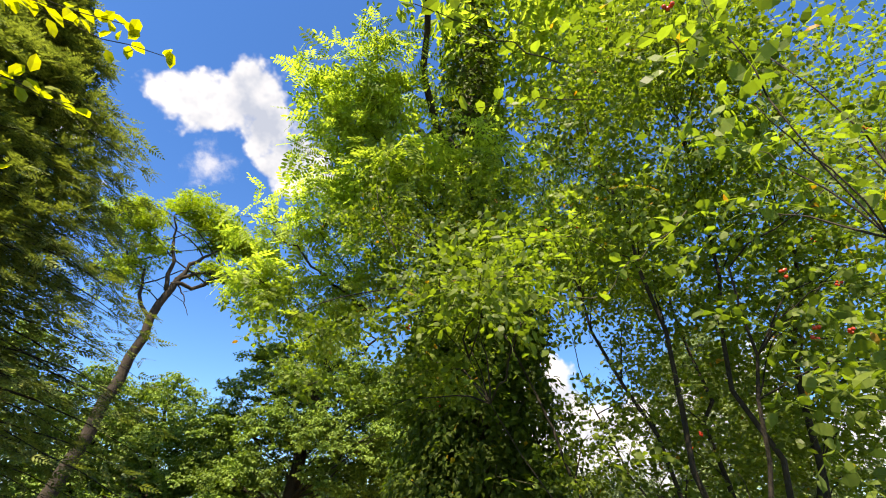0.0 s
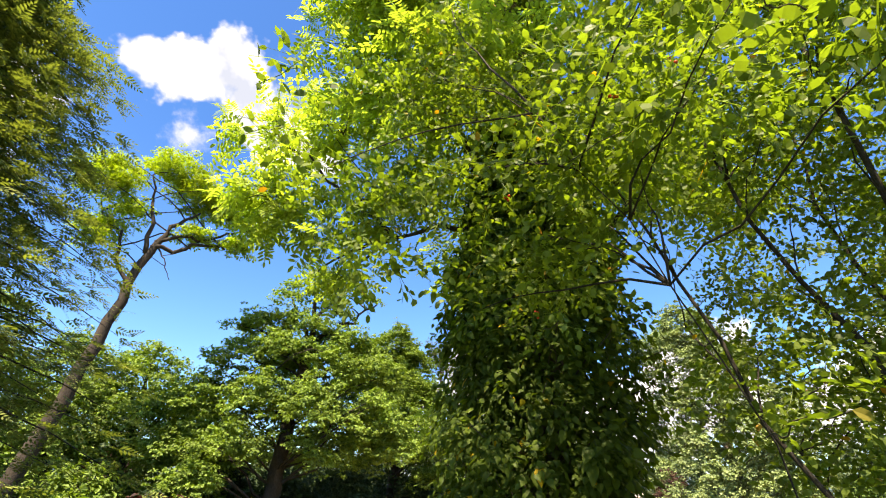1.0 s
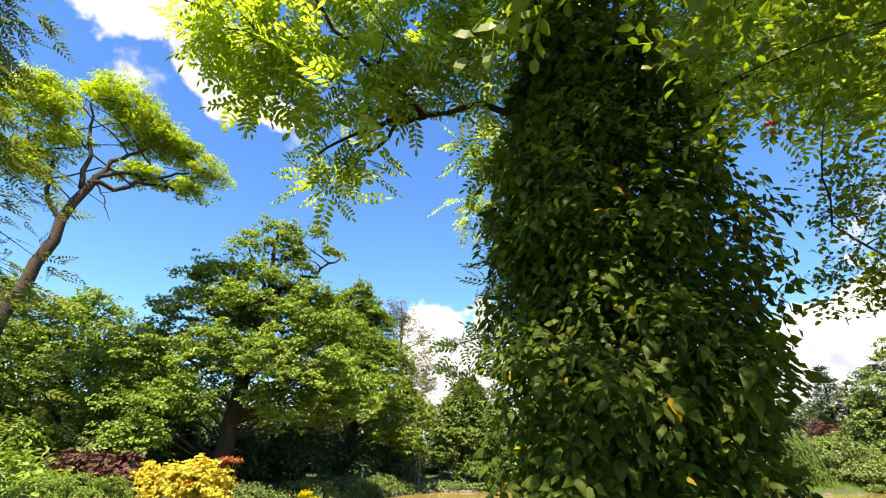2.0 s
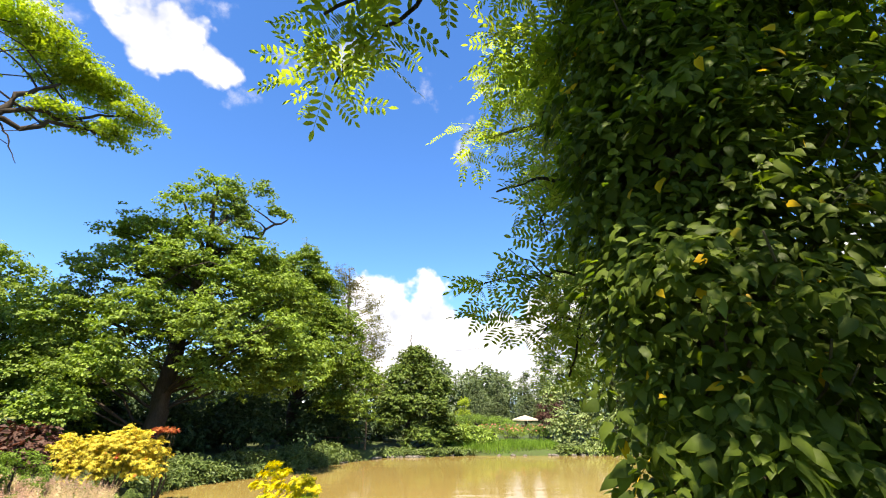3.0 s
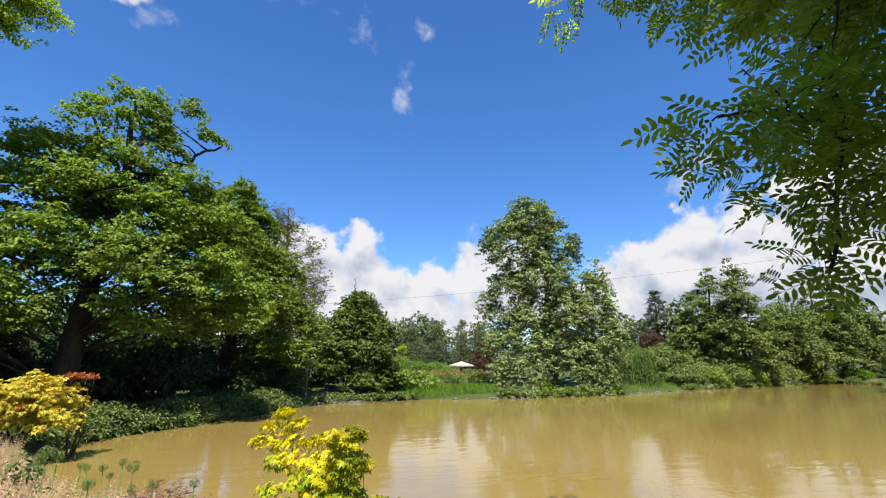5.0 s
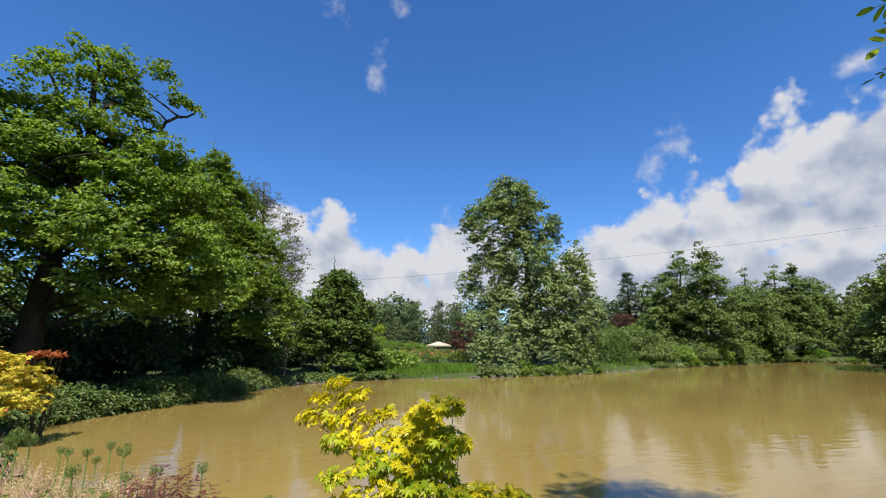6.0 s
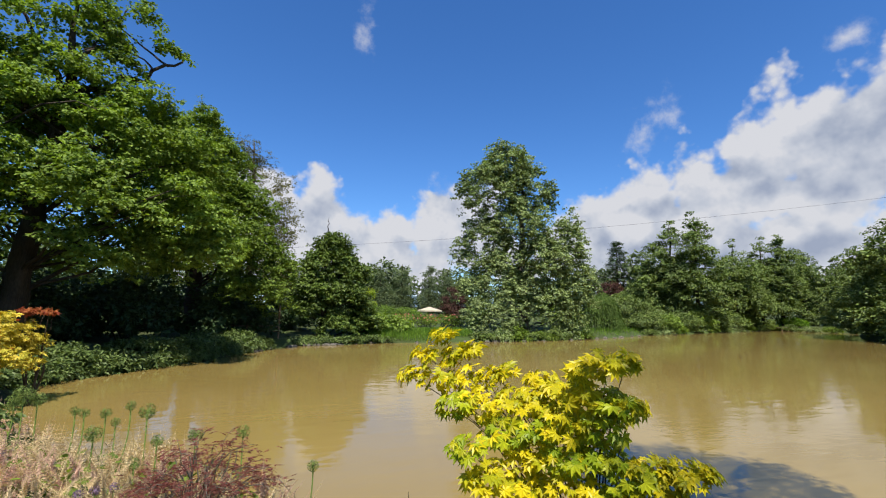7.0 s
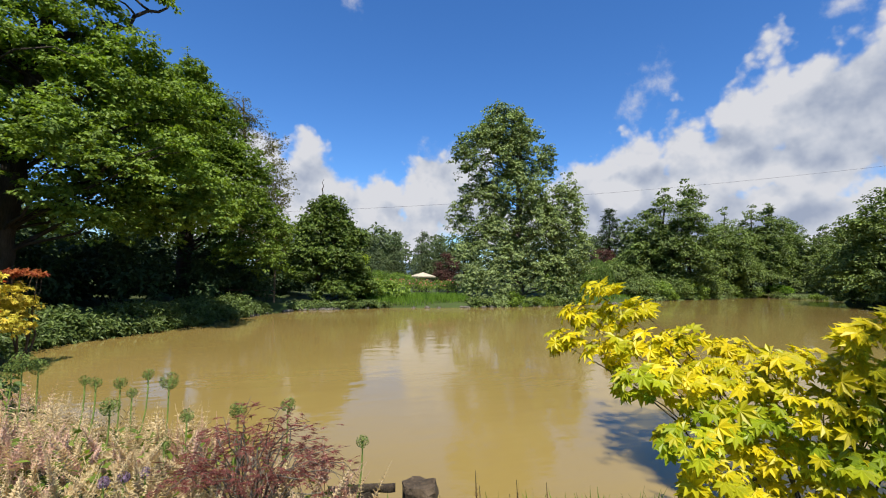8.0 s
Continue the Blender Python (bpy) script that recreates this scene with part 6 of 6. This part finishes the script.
for k, (hd, r) in enumerate([((-3.03, 10.75, 0.73), 0.062), ((-3.49, 12.07, 0.68), 0.085), ((-3.67, 12.37, 0.69), 0.055), ((-3.78, 12.33, 0.55), 0.05), ((-3.87, 12.34, 0.64), 0.06), ((-4.04, 12.32, 0.66), 0.055),
                             ((-2.68, 11.0, 0.66), 0.06), ((-3.33, 11.34, 0.57), 0.055), ((-3.86, 11.81, 0.57), 0.08), ((-3.45, 11.09, 0.47), 0.05), ((-4.13, 12.4, 0.67), 0.05), ((-2.05, 11.2, 0.25), 0.06),
                             ((-4.76, 13.21, 0.73), 0.11), ((-4.86, 13.3, 0.64), 0.10), ((-4.66, 13.3, 0.66), 0.09)]):
    allium(hd, r, seed_mesh, "allium", "green allium seed head on a tall bare stalk", "alliums in seed", (0.16 * math.sin(k * 2.3) - 0.12, 0.10 * math.cos(k * 1.7)))
for k, hd in enumerate([(-3.62, 10.7, 0.50), (-3.72, 10.75, 0.47), (-3.52, 10.78, 0.48), (-3.30, 10.3, 0.42), (-3.40, 10.35, 0.38), (-4.35, 11.2, 0.50), (-4.45, 11.25, 0.47), (-3.35, 10.2, 0.42)]):
    allium((hd[0], hd[1], hd[2] - 0.07), 0.038, lilac_mesh, "lilac_allium", "round lilac allium flower among astilbes", "lilac alliums", (0.03 * math.sin(k), 0.03))

# crimson lace-leaf maple
base = (-3.0, 10.38, gz(-3.0, 10.38))
root = thing("lace_maple", base, "low weeping crimson maple with finely cut leaves", "shrub")
b = np.array(base)
LV, LF = maple_leaf(7, 110, 0.14)
P, A, Nn = [], [], []
for k in range(54):
    a = k * 2.399
    rr_ = 0.10 + 0.47 * math.sqrt((k + 0.5) / 54)
    top = 1.10 - 1.15 * rr_ ** 1.4 + RNG.normal(0, 0.07)
    tip = b + np.array([rr_ * math.cos(a) + 0.10, rr_ * math.sin(a), top])
    p, rad = bough(b + np.array([0, 0, 0.15]), tip, 0.007, 0.0015, 9, 0.16 + 0.25 * rr_, 0.05)
    v, f = tube(p, rad, 4)
    part("branch", mesh_of("branch", v - b, f, BARK_GREY, None, True), root)
    for q_ in range(16):
        u = 0.62 + 0.38 * RNG.random()
        c = p[int(u * 8)] + RNG.normal(0, 1, 3) * np.array([0.06, 0.06, 0.014])
        P.append(c)
        A.append(unit(np.array([math.cos(a), math.sin(a), -0.35]) + RNG.normal(0, 0.5, 3)))
        Nn.append(unit(UP + RNG.normal(0, 0.3, 3)))
v, f = scatter(LV, LF, np.array(P), np.array(A), np.array(Nn), 0.05 * (0.6 + 0.7 * RNG.random(len(P))))
tagged(part("foliage", mesh_of("foliage", v - b, f, CRIMSON), root), kind="stuff")
shrub("herb_clump", (-2.75, 10.15, gz(-2.75, 10.15)), "fresh green herb clump under the crimson maple", [((-2.75, 10.2, 0.12), (0.34, 0.25, 0.2))], HERB, STEM_GREEN, 0.12, 24, 14, 0.06, oval_leaf(0.4), stems=4, category="plant")
shrub("leafy_weed", (-5.2, 13.6, gz(-5.2, 13.6)), "dark green leafy weed at the bed's edge", [((-5.2, 13.6, 0.15), (0.4, 0.4, 0.35)), ((-5.1, 13.6, 0.45), (0.2, 0.2, 0.2))], LAUREL, STEM_GREEN, 0.16, 22, 9, 0.10, oval_leaf(0.4), stems=4, category="plant")


def log_piece(name, a, b_, r, label, lump=0.18, mat=None, jag=0.0):
    a, b_ = np.array(a, float), np.array(b_, float)
    n, sides = 14, 16
    t = np.linspace(0, 1, n)
    d = unit(b_ - a)
    sd = unit(np.cross(d, UP))
    up = np.cross(sd, d)
    V = []
    for i in range(n):
        for j in range(sides):
            w = 2 * math.pi * j / sides
            q_ = a + (b_ - a) * t[i]
            k = r * (1 + lump * noise.noise(Vector((math.cos(w) * 1.5, math.sin(w) * 1.5, t[i] * 4 + a[0]))) + 0.06 * math.sin(7 * w + 3 * t[i]))
            k *= 1 + 0.10 * noise.noise(Vector((math.cos(w) * 6, math.sin(w) * 6, t[i] * 2)))
            k *= 0.93 if i in (0, n - 1) else 1
            rise = jag * t[i] ** 3 * (noise.noise(Vector((math.cos(w) * 2.2 + 3, math.sin(w) * 2.2, a[1]))) + 0.4 * math.sin(5 * w))
            V.append(q_ + d * rise + k * (math.cos(w) * sd + math.sin(w) * up))
    F = []
    for i in range(n - 1):
        for j in range(sides):
            k = (j + 1) % sides
            o = i * sides
            F += [(o + j, o + k, o + sides + k), (o + j, o + sides + k, o + sides + j)]
    V += [a, b_]
    for j in range(sides):
        k = (j + 1) % sides
        F += [(len(V) - 2, k, j), (len(V) - 1, (n - 1) * sides + j, (n - 1) * sides + k)]
    c = (a + b_) / 2
    ob = new(name, mesh_of(name, np.array(V) - c, F, mat or WOOD, None, not jag))
    ob.location = c
    return tagged(ob, label, "log")


log_piece("stump", (-1.64, 10.97, -0.56), (-1.62, 10.99, -0.08), 0.145, "weathered brown tree stump on the bank", 0.35, BARK, 0.025)
log_piece("stump", (-1.98, 11.28, -0.68), (-1.97, 11.28, -0.19), 0.08, "short dark stump at the water's edge", 0.3, BARK_DARK, 0.03)
log_piece("log", (-2.28, 11.36, -0.165), (-1.76, 11.18, -0.165), 0.032, "dark weathered log lying on a short stump", 0.5, BARK_DARK)

# seed spikes of dock
DOCK = leaf_material("dock_seed", (0.13, 0.075, 0.035), (0.27, 0.17, 0.085), (1.2, 1.0, 0.6), 0.3, 0.9, 0.1)
for k, (x, y, h) in enumerate([(-1.35, 10.55, 0.55), (-1.28, 10.6, 0.42), (-1.1, 10.45, 0.36), (-1.0, 10.5, 0.45), (-1.55, 10.75, 0.35), (-2.2, 11.2, 0.5), (-0.7, 10.5, 0.4), (-1.2, 10.3, 0.3)]):
    bz = (x, y, gz(x, y))
    root = thing("dock_plant", bz, "thin reddish-brown dock seed spike", "plant", "dock spikes")
    v, f = tube([(0, 0, -0.03), (0.01, 0.01, h * 0.5), (0.0, 0.02, h)], [0.006, 0.005, 0.002], 5)
    part("stalk", mesh_of("stalk", v, f, TWIG), root)
    v, f = upright(*PL, np.array([[0, 0.005, h * 0.35], [0.02, 0.01, h * 0.3], [-0.02, 0, h * 0.25]]), np.array([h * 0.65, h * 0.5, h * 0.4]), 0.06)
    v = v * np.array([0.45, 0.45, 1])
    part("seed_spike", mesh_of("seed_spike", v, f, DOCK), root)
bl = bed_points(900, -2.6, 0.4, 9.6, 11.4, lambda x, y: shore_distance(x, y) > 0.15)
BLADE = (np.array([(-0.03, 0, 0), (0.03, 0, 0), (0.035, 0.05, 0.5), (-0.02, 0.05, 0.5), (0.02, 0.2, 1.0)]), np.array([(0, 1, 2), (0, 2, 3), (3, 2, 4)]))
v, f = upright(*BLADE, bl, 0.22 * (0.5 + RNG.random(len(bl))), 0.35)
tagged(new("bank_grass", mesh_of("bank_grass", v, f, GRASS)), "rough green grass on the near bank", "grass", kind="stuff")

# ---------------------------------------------------------------- far bank planting
ab = (-8.6, 22.6, gz(-8.6, 22.6))
shrub("amber_maple", ab, "amber-yellow Japanese maple with red young tips", [((-8.0, 22.8, 1.1), (0.6, 0.6, 0.5)), ((-8.6, 22.6, 0.95), (0.6, 0.6, 0.5)), ((-9.3, 22.4, 0.85), (0.6, 0.6, 0.5)), ((-10.2, 22.2, 1.15), (0.4, 0.4, 0.36)), ((-8.0, 22.7, 0.35), (0.8, 0.7, 0.45)), ((-9.2, 22.3, 0.3), (0.9, 0.7, 0.45)), ((-7.5, 23.0, 0.6), (0.4, 0.4, 0.35)), ((-9.9, 22.2, 0.7), (0.5, 0.5, 0.4))],
      AMBER, BARK, size=0.11, leaf=maple_leaf(5, 100, 0.4), low=-0.8, inner=0.4, stems=5, category="tree", layers=(170, 0.32, 9, 0.10, 5))
shrub("red_maple_shoot", (-7.5, 23.4, gz(-7.5, 23.4)), "red-tipped maple shoots above the amber maple", [((-7.45, 23.1, 1.5), (0.36, 0.25, 0.13))], REDTIP, BARK, 0.16, 22, 10, 0.12, maple_leaf(5, 100, 0.4), stems=2, flat=0.4)
hedge_line = np.array([(-8.9, 24.6), (-8.4, 27.2), (-7.0, 29.0), (-5.0, 31.4), (-3.2, 34.4), (-1.8, 36.6), (-0.4, 38.6)])
t = np.linspace(0, len(hedge_line) - 1, 17)
for k, u in enumerate(t):
    i = min(int(u), len(hedge_line) - 2)
    x, y = hedge_line[i] + (hedge_line[i + 1] - hedge_line[i]) * (u - i)
    x, y = x - 0.35, y + 0.25
    zt = -0.40 + 0.15 * math.sin(k * 1.9) + 0.10 * (k % 3)
    shrub("laurel_bush", (x, y, gz(x, y)), "glossy laurel bush overhanging the pond bank", [((x, y, zt - 0.10), (1.05, 0.95, 0.45)), ((x + 0.3, y - 0.25, -0.62), (1.0, 0.8, 0.35)), ((x - 0.5, y + 0.5, zt), (0.7, 0.6, 0.4))],
          LAUREL, BARK_DARK, 0.3, 26, 4.6, 0.19, tri_leaf(0.42), low=-0.8, stems=2, group="laurels along the bank")
# shaded undergrowth beneath the oak and beech; most shrubs take a near-black green that paints in the shade
und = [(-14.5, 33.8, 3.0), (-11.0, 34.4, 3.2), (-7.5, 36.4, 3.2), (-4.5, 39.5, 3.0), (-1.6, 41.6, 2.6), (-9.5, 38.4, 3.6), (-13.0, 37.4, 3.8), (-12.0, 40.5, 4.4), (-7.5, 44.5, 4.4), (-1.8, 45.5, 3.4), (1.8, 47.5, 3.0), (-16.5, 31.5, 2.0), (-14.0, 26.0, 1.6), (-19.5, 27.5, 3.0), (-3.5, 47.0, 4.2), (-16.0, 38.5, 4.0), (-9.6, 47.0, 4.6),
       (-11.5, 45.0, 4.6), (-8.0, 50.5, 5.0), (-2.5, 52.0, 5.0), (2.5, 52.5, 5.0), (-14.5, 50.0, 5.0), (6.5, 51.0, 4.2), (-18.5, 41.0, 4.0), (-24.0, 36.0, 4.0), (-27.0, 24.0, 3.6), (-23.0, 18.5, 3.2), (-15.5, 23.0, 1.5)]
# the rows farther back are added to shut out light from behind
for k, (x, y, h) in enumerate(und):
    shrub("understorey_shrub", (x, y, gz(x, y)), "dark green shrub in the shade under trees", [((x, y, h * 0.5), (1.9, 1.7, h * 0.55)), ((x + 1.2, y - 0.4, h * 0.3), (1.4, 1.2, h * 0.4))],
          PLUM if (x, y) in ((-14.0, 26.0), (-24.0, 36.0)) else OAK if x < -15 and y < 32 else FIR_AND_SHADE, BARK_DARK, 0.5, 26, 1.2, 0.30, stems=3, group="shrubs under the trees")
# clipped hedge and bright shrubs left of the bed
hx = np.linspace(-13.5, -8.3, 8)
for k, x in enumerate(hx):
    shrub("clipped_hedge", (float(x), 15.2 + 0.18 * k, gz(x, 15.2 + 0.18 * k)), "rounded clipped green hedge", [((float(x), 15.2 + 0.18 * k, 0.62 + 0.08 * math.sin(k * 2.6)), (0.6, 0.6, 0.66))],
          WILLOW, BARK_DARK, 0.10, 46, 16, 0.055, stems=3, flat=0.8, inner=0.85, group="clipped hedge plants")
shrub("golden_shrub", (-10.5, 12.5, gz(-10.5, 12.5)), "low golden-green shrub beside the path", [((-10.5, 12.5, 0.65), (0.8, 0.7, 0.5))], LOCUST, BARK, 0.2, 40, 8, 0.07, stems=4)

# a post and rail by the beech
root = thing("rail_fence", (0.9, 40.6, gz(0.9, 40.6)), "short dark wooden post and rail fence", "fence")
for x, h in ((0.0, 2.2), (-2.0, 0.9), (-3.6, 0.9)):
    v, f = tube([(x, 0.3 * abs(x), -0.3), (x, 0.3 * abs(x), h)], [0.07, 0.06], 8)
    part("post", mesh_of("post", v, f, WOOD), root)
for z in (0.45, 0.8):
    v, f = tube([(0.0, 0.02, z), (-3.6, 1.1, z)], [0.05, 0.05], 6)
    part("rail", mesh_of("rail", v, f, WOOD), root)

# reeds, roses, arbour and parasol in the gap
bl = bed_points(5200, 8.0, 17.0, 41.5, 46.5, lambda x, y: (shore_distance(x, y) > 0.05) & (shore_distance(x, y) < 3.4))
v, f = upright(*BLADE, bl, 0.5 * (0.6 + 0.6 * RNG.random(len(bl))), 0.14)
tagged(new("reed_bed", mesh_of("reed_bed", v * 1.0, f, GRASS)), "bright green reeds along the far shore", "reeds", kind="stuff")
bl = bed_points(2600, 30.5, 55.0, 41.5, 50.0, lambda x, y: (shore_distance(x, y) > 0.05) & (shore_distance(x, y) < 2.2))
v, f = upright(*BLADE, bl, 0.45 * (0.6 + 0.6 * RNG.random(len(bl))), 0.2)
tagged(new("shore_grass", mesh_of("shore_grass", v, f, GRASS)), "long green grass at the water's edge", "grass", kind="stuff")
for k in range(15):
    x, y = 9.5 + 0.85 * k + 0.3 * math.sin(k * 3), 48.5 + 1.3 * math.sin(k * 1.7)
    shrub("rose_bush", (x, y, gz(x, y)), "rose bush with red and pink blooms", [((x, y, 0.65), (0.75, 0.7, 0.55))], OAK if k % 3 else BEECH, BARK_DARK, 0.25, 26, 5, 0.13, stems=2, group="rose bushes")
    c, _ = shell((x, y, 0.75), (0.75, 0.7, 0.55), 14, -0.1, 0.95)
    v, f = scatter(*maple_leaf(5, 150, 0.8), c, unit(RNG.normal(0, 1, c.shape)), unit(RNG.normal(0, 0.6, c.shape) + np.array([0, -0.6, 0.7])), 0.09)
    o = new("rose_blooms", mesh_of("rose_blooms", v, f, ROSE))
    tagged(o, "red and pink rose blooms over a bush", "roses", kind="stuff")
shrub("arbour_hedge", (17.0, 62.6, gz(17.0, 62.6)), "rounded green climber over a garden arbour", [((15.4, 63.2, 1.5), (2.3, 1.2, 0.7)), ((18.8, 62.2, 1.3), (2.0, 1.2, 0.6))], WILLOW, BARK_DARK, 0.4, 40, 2.4, 0.16, stems=5)
shrub("plum_shrub", (28.5, 68.0, gz(28.5, 68.0)), "dark purple-leaved shrub behind the garden", [((28.5, 68, 3.2), (1.8, 1.6, 1.8)), ((27.5, 67.5, 1.4), (1.5, 1.3, 1.2))], PLUM, BARK_DARK, 0.5, 36, 1.6, 0.24, stems=4)
shrub("plum_shrub", (58.0, 66.0, gz(58, 66)), "dark purple-leaved shrub behind the garden", [((58.0, 66.0, 4.6), (2.2, 2.0, 2.4)), ((58.4, 66.0, 2.0), (2.2, 2.0, 2.0))], PLUM, BARK_DARK, 0.6, 36, 1.4, 0.28, stems=4)
shrub("yellow_shrub", (15.6, 68.0, gz(15.6, 68.0)), "yellow-green columnar shrub beyond the garden", [((15.6, 68, 3.0), (0.8, 0.8, 1.7))], LOCUST, BARK_DARK, 0.4, 36, 2, 0.2, stems=3)

px, py = 24.4, 67.6
root = thing("parasol", (px, py, gz(px, py)), "cream canvas garden parasol", "parasol")
g0 = gz(px, py)
v, f = tube([(0, 0, 0), (0, 0, 2.1 - g0)], [0.03, 0.03], 8)
part("pole", mesh_of("pole", v, f, WOOD), root)
V, F = [(0, 0, 2.15 - g0)], []
for k in range(8):
    a = k * math.pi / 4
    V += [(1.9 * math.cos(a), 1.9 * math.sin(a), 1.62 - g0), (1.9 * math.cos(a), 1.9 * math.sin(a), 1.45 - g0)]
for k in range(8):
    i, j = 1 + 2 * k, 1 + 2 * ((k + 1) % 8)
    F += [(0, i, j), (i, i + 1, j + 1), (i, j + 1, j)]
part("canopy", mesh_of("canopy", np.array(V), F, CANVAS), root)

# weeping and mounded shrubs right of the tall tree
root = thing("weeping_tree", (36.3, 46.2, gz(36.3, 46.2)), "small weeping tree with curtains of green foliage", "tree")
b = np.array(root.location)
v, f = tube([(0, 0, -0.2), (0.1, 0, 2.0), (0.0, 0, 4.2)], [0.14, 0.1, 0.05], 8)
part("trunk", mesh_of("trunk", v, f, BARK, None, True), root)
P, A, Nn = [], [], []
for k in range(150):
    a = k * 2.399
    r = 2.3 * math.sqrt((k + 0.5) / 150)
    top = np.array([r * 0.5 * math.cos(a), r * 0.5 * math.sin(a), 4.5 - 0.5 * r])
    end = np.array([r * math.cos(a), r * math.sin(a), max(0.3, 3.4 - 1.9 * r + RNG.normal(0, 0.4))])
    for q_ in range(46):
        u = RNG.random()
        c = top + (end - top) * np.array([math.sqrt(u), math.sqrt(u), u])
        P.append(c + RNG.normal(0, 0.04, 3))
        A.append(unit(np.array([0.3 * math.cos(a), 0.3 * math.sin(a), -1.0]) + RNG.normal(0, 0.25, 3)))
        Nn.append(unit(np.array([math.cos(a), math.sin(a), 0.4]) + RNG.normal(0, 0.4, 3)))
v, f = scatter(*tri_leaf(0.3), np.array(P), np.array(A), np.array(Nn), 0.30)
tagged(part("foliage", mesh_of("foliage", v, f, WEEPING), root), kind="stuff")
shrub("mounded_shrub", (42.4, 48.4, gz(42.4, 48.4)), "large rounded green shrub at the water", [((41.8, 48.6, 2.1), (2.7, 2.0, 1.8)), ((44.8, 48.4, 1.4), (2.4, 1.8, 1.5)), ((42.6, 47.4, 0.6), (2.6, 1.6, 1.0))], ALDER, BARK_DARK, 0.5, 44, 1.8, 0.24, stems=4)
for x, y, h, mat in ((46.5, 49.5, 2.4, ALDER), (50.0, 50.5, 2.2, POPLAR), (66.0, 53.0, 2.6, ALDER), (70.0, 53.5, 2.0, OAK), (76.0, 56.0, 2.4, ALDER), (87.0, 53.5, 1.2, GRASS), (94.0, 53.0, 2.0, ALDER), (33.0, 50.0, 3.5, OAK), (45.0, 53.5, 4.0, ALDER), (44.0, 47.6, 1.5, ALDER), (48.2, 48.4, 1.7, OAK), (53.0, 49.2, 2.0, ALDER), (57.5, 50.0, 2.0, OAK), (62.0, 50.8, 2.0, ALDER), (9.0, 44.5, 1.4, OAK), (68.0, 51.8, 1.6, ALDER)):
    shrub("shore_shrub", (x, y, gz(x, y)), "green shrub on the far shore", [((x, y, h * 0.45), (2.4, 1.8, h * 0.55)), ((x + 1.6, y - 0.3, h * 0.25), (1.8, 1.4, h * 0.4))], mat, BARK_DARK, 0.5, 26, 1.4, 0.30, stems=3, group="shrubs of the far shore")
# low bushes leaning over the water all along the far edge
edge_pts = np.array([q_ for q_ in SHORE if q_[1] > 40.5 and 2 < q_[0] < 81])
t = np.linspace(0, len(edge_pts) - 1.001, 44)
for k, u in enumerate(t):
    i = int(u)
    x, y = edge_pts[i] + (edge_pts[i + 1] - edge_pts[i]) * (u - i)
    if 8.6 < x < 16.5 or 29.5 < x < 41 or (x < 9 and k % 2):
        continue
    x, y = float(x), float(y) + 0.55
    h = 0.5 + 0.45 * math.sin(k * 2.3) ** 2 if x > 9 else 0.3
    shrub("edge_bush", (x, y, gz(x, y)), "low leafy bush overhanging the far water's edge", [((x, y, WATER_Z + 0.2 + h * 0.5), (1.5, 0.7, h * 0.6)), ((x + 0.8, y - 0.35, WATER_Z + 0.3), (1.2, 0.5, 0.32))],
          (ALDER, POPLAR, BEECH, ALDER, HERB)[k % 5] if x > 9 else LAUREL, BARK_DARK, 0.3, 30, 3.4, 0.19, stems=2, group="bushes at the far edge")
root = thing("landing_stage", (84.0, 52.6, WATER_Z), "low weathered timber landing at the water", "jetty")
for k in range(9):
    bm = bmesh.new()
    bmesh.ops.create_cube(bm, size=1.0, matrix=Matrix.Translation((-3.6 + 0.9 * k, -0.6 + 0.12 * k, 0.5)) @ Matrix.Diagonal((0.86, 1.6, 0.08, 1)))
    me = bpy.data.meshes.new("plank")
    bm.to_mesh(me)
    bm.free()
    me.materials.append(WOOD)
    part("plank", me, root)
for k in range(4):
    v, f = tube([(-3.4 + 2.3 * k, -1.2 + 0.3 * k, -0.6), (-3.4 + 2.3 * k, -1.2 + 0.3 * k, 0.46)], [0.12, 0.11], 8)
    part("pile", mesh_of("pile", v, f, WOOD), root)

# stones at the foot of the far bank
stone_rng = random.Random(3)
stone_line = [(-1.0, 36.8), (0.5, 38.7), (2.4, 40.8), (5.6, 41.0), (8.5, 42.0), (14.0, 41.2), (21.0, 40.6), (27.5, 41.4), (35.0, 43.0), (43.0, 46.0)]
for k in range(56):
    u = stone_rng.uniform(0, len(stone_line) - 1.001)
    i = int(u)
    x = stone_line[i][0] + (stone_line[i + 1][0] - stone_line[i][0]) * (u - i)
    y = stone_line[i][1] + (stone_line[i + 1][1] - stone_line[i][1]) * (u - i) + stone_rng.uniform(-0.25, 0.15)
    bm = bmesh.new()
    bmesh.ops.create_icosphere(bm, subdivisions=2, radius=1.0)
    for w in bm.verts:
        w.co *= 1 + 0.3 * noise.noise(w.co * 1.3 + Vector((k * 3.1, 0, 0)))
    me = bpy.data.meshes.new("stone")
    bm.to_mesh(me)
    bm.free()
    me.materials.append(STONE)
    ob = new("stone", me)
    sc = stone_rng.uniform(0.08, 0.24)
    ob.location, ob.scale, ob.rotation_euler = (x, y, WATER_Z + 0.02), (sc * 1.4, sc, sc * 0.7), (0, 0, stone_rng.uniform(0, 6))
    tagged(ob, "grey stone at the foot of the bank", "stone", "stones along the shore")

# overhead cable beyond the trees
a, c = np.array((31.0, 86.0, 14.6)), np.array((118.0, 32.0, 23.6))
t = np.linspace(-0.6, 1.3, 40)[:, None]
p = a + (c - a) * t + UP * (4.0 * (t - 0.35) ** 2 - 0.4)
v, f = tube(p, np.full(40, 0.018), 5)
tagged(new("power_cable", mesh_of("power_cable", v, f, CABLE)), "single dark overhead cable crossing the sky", "cable")
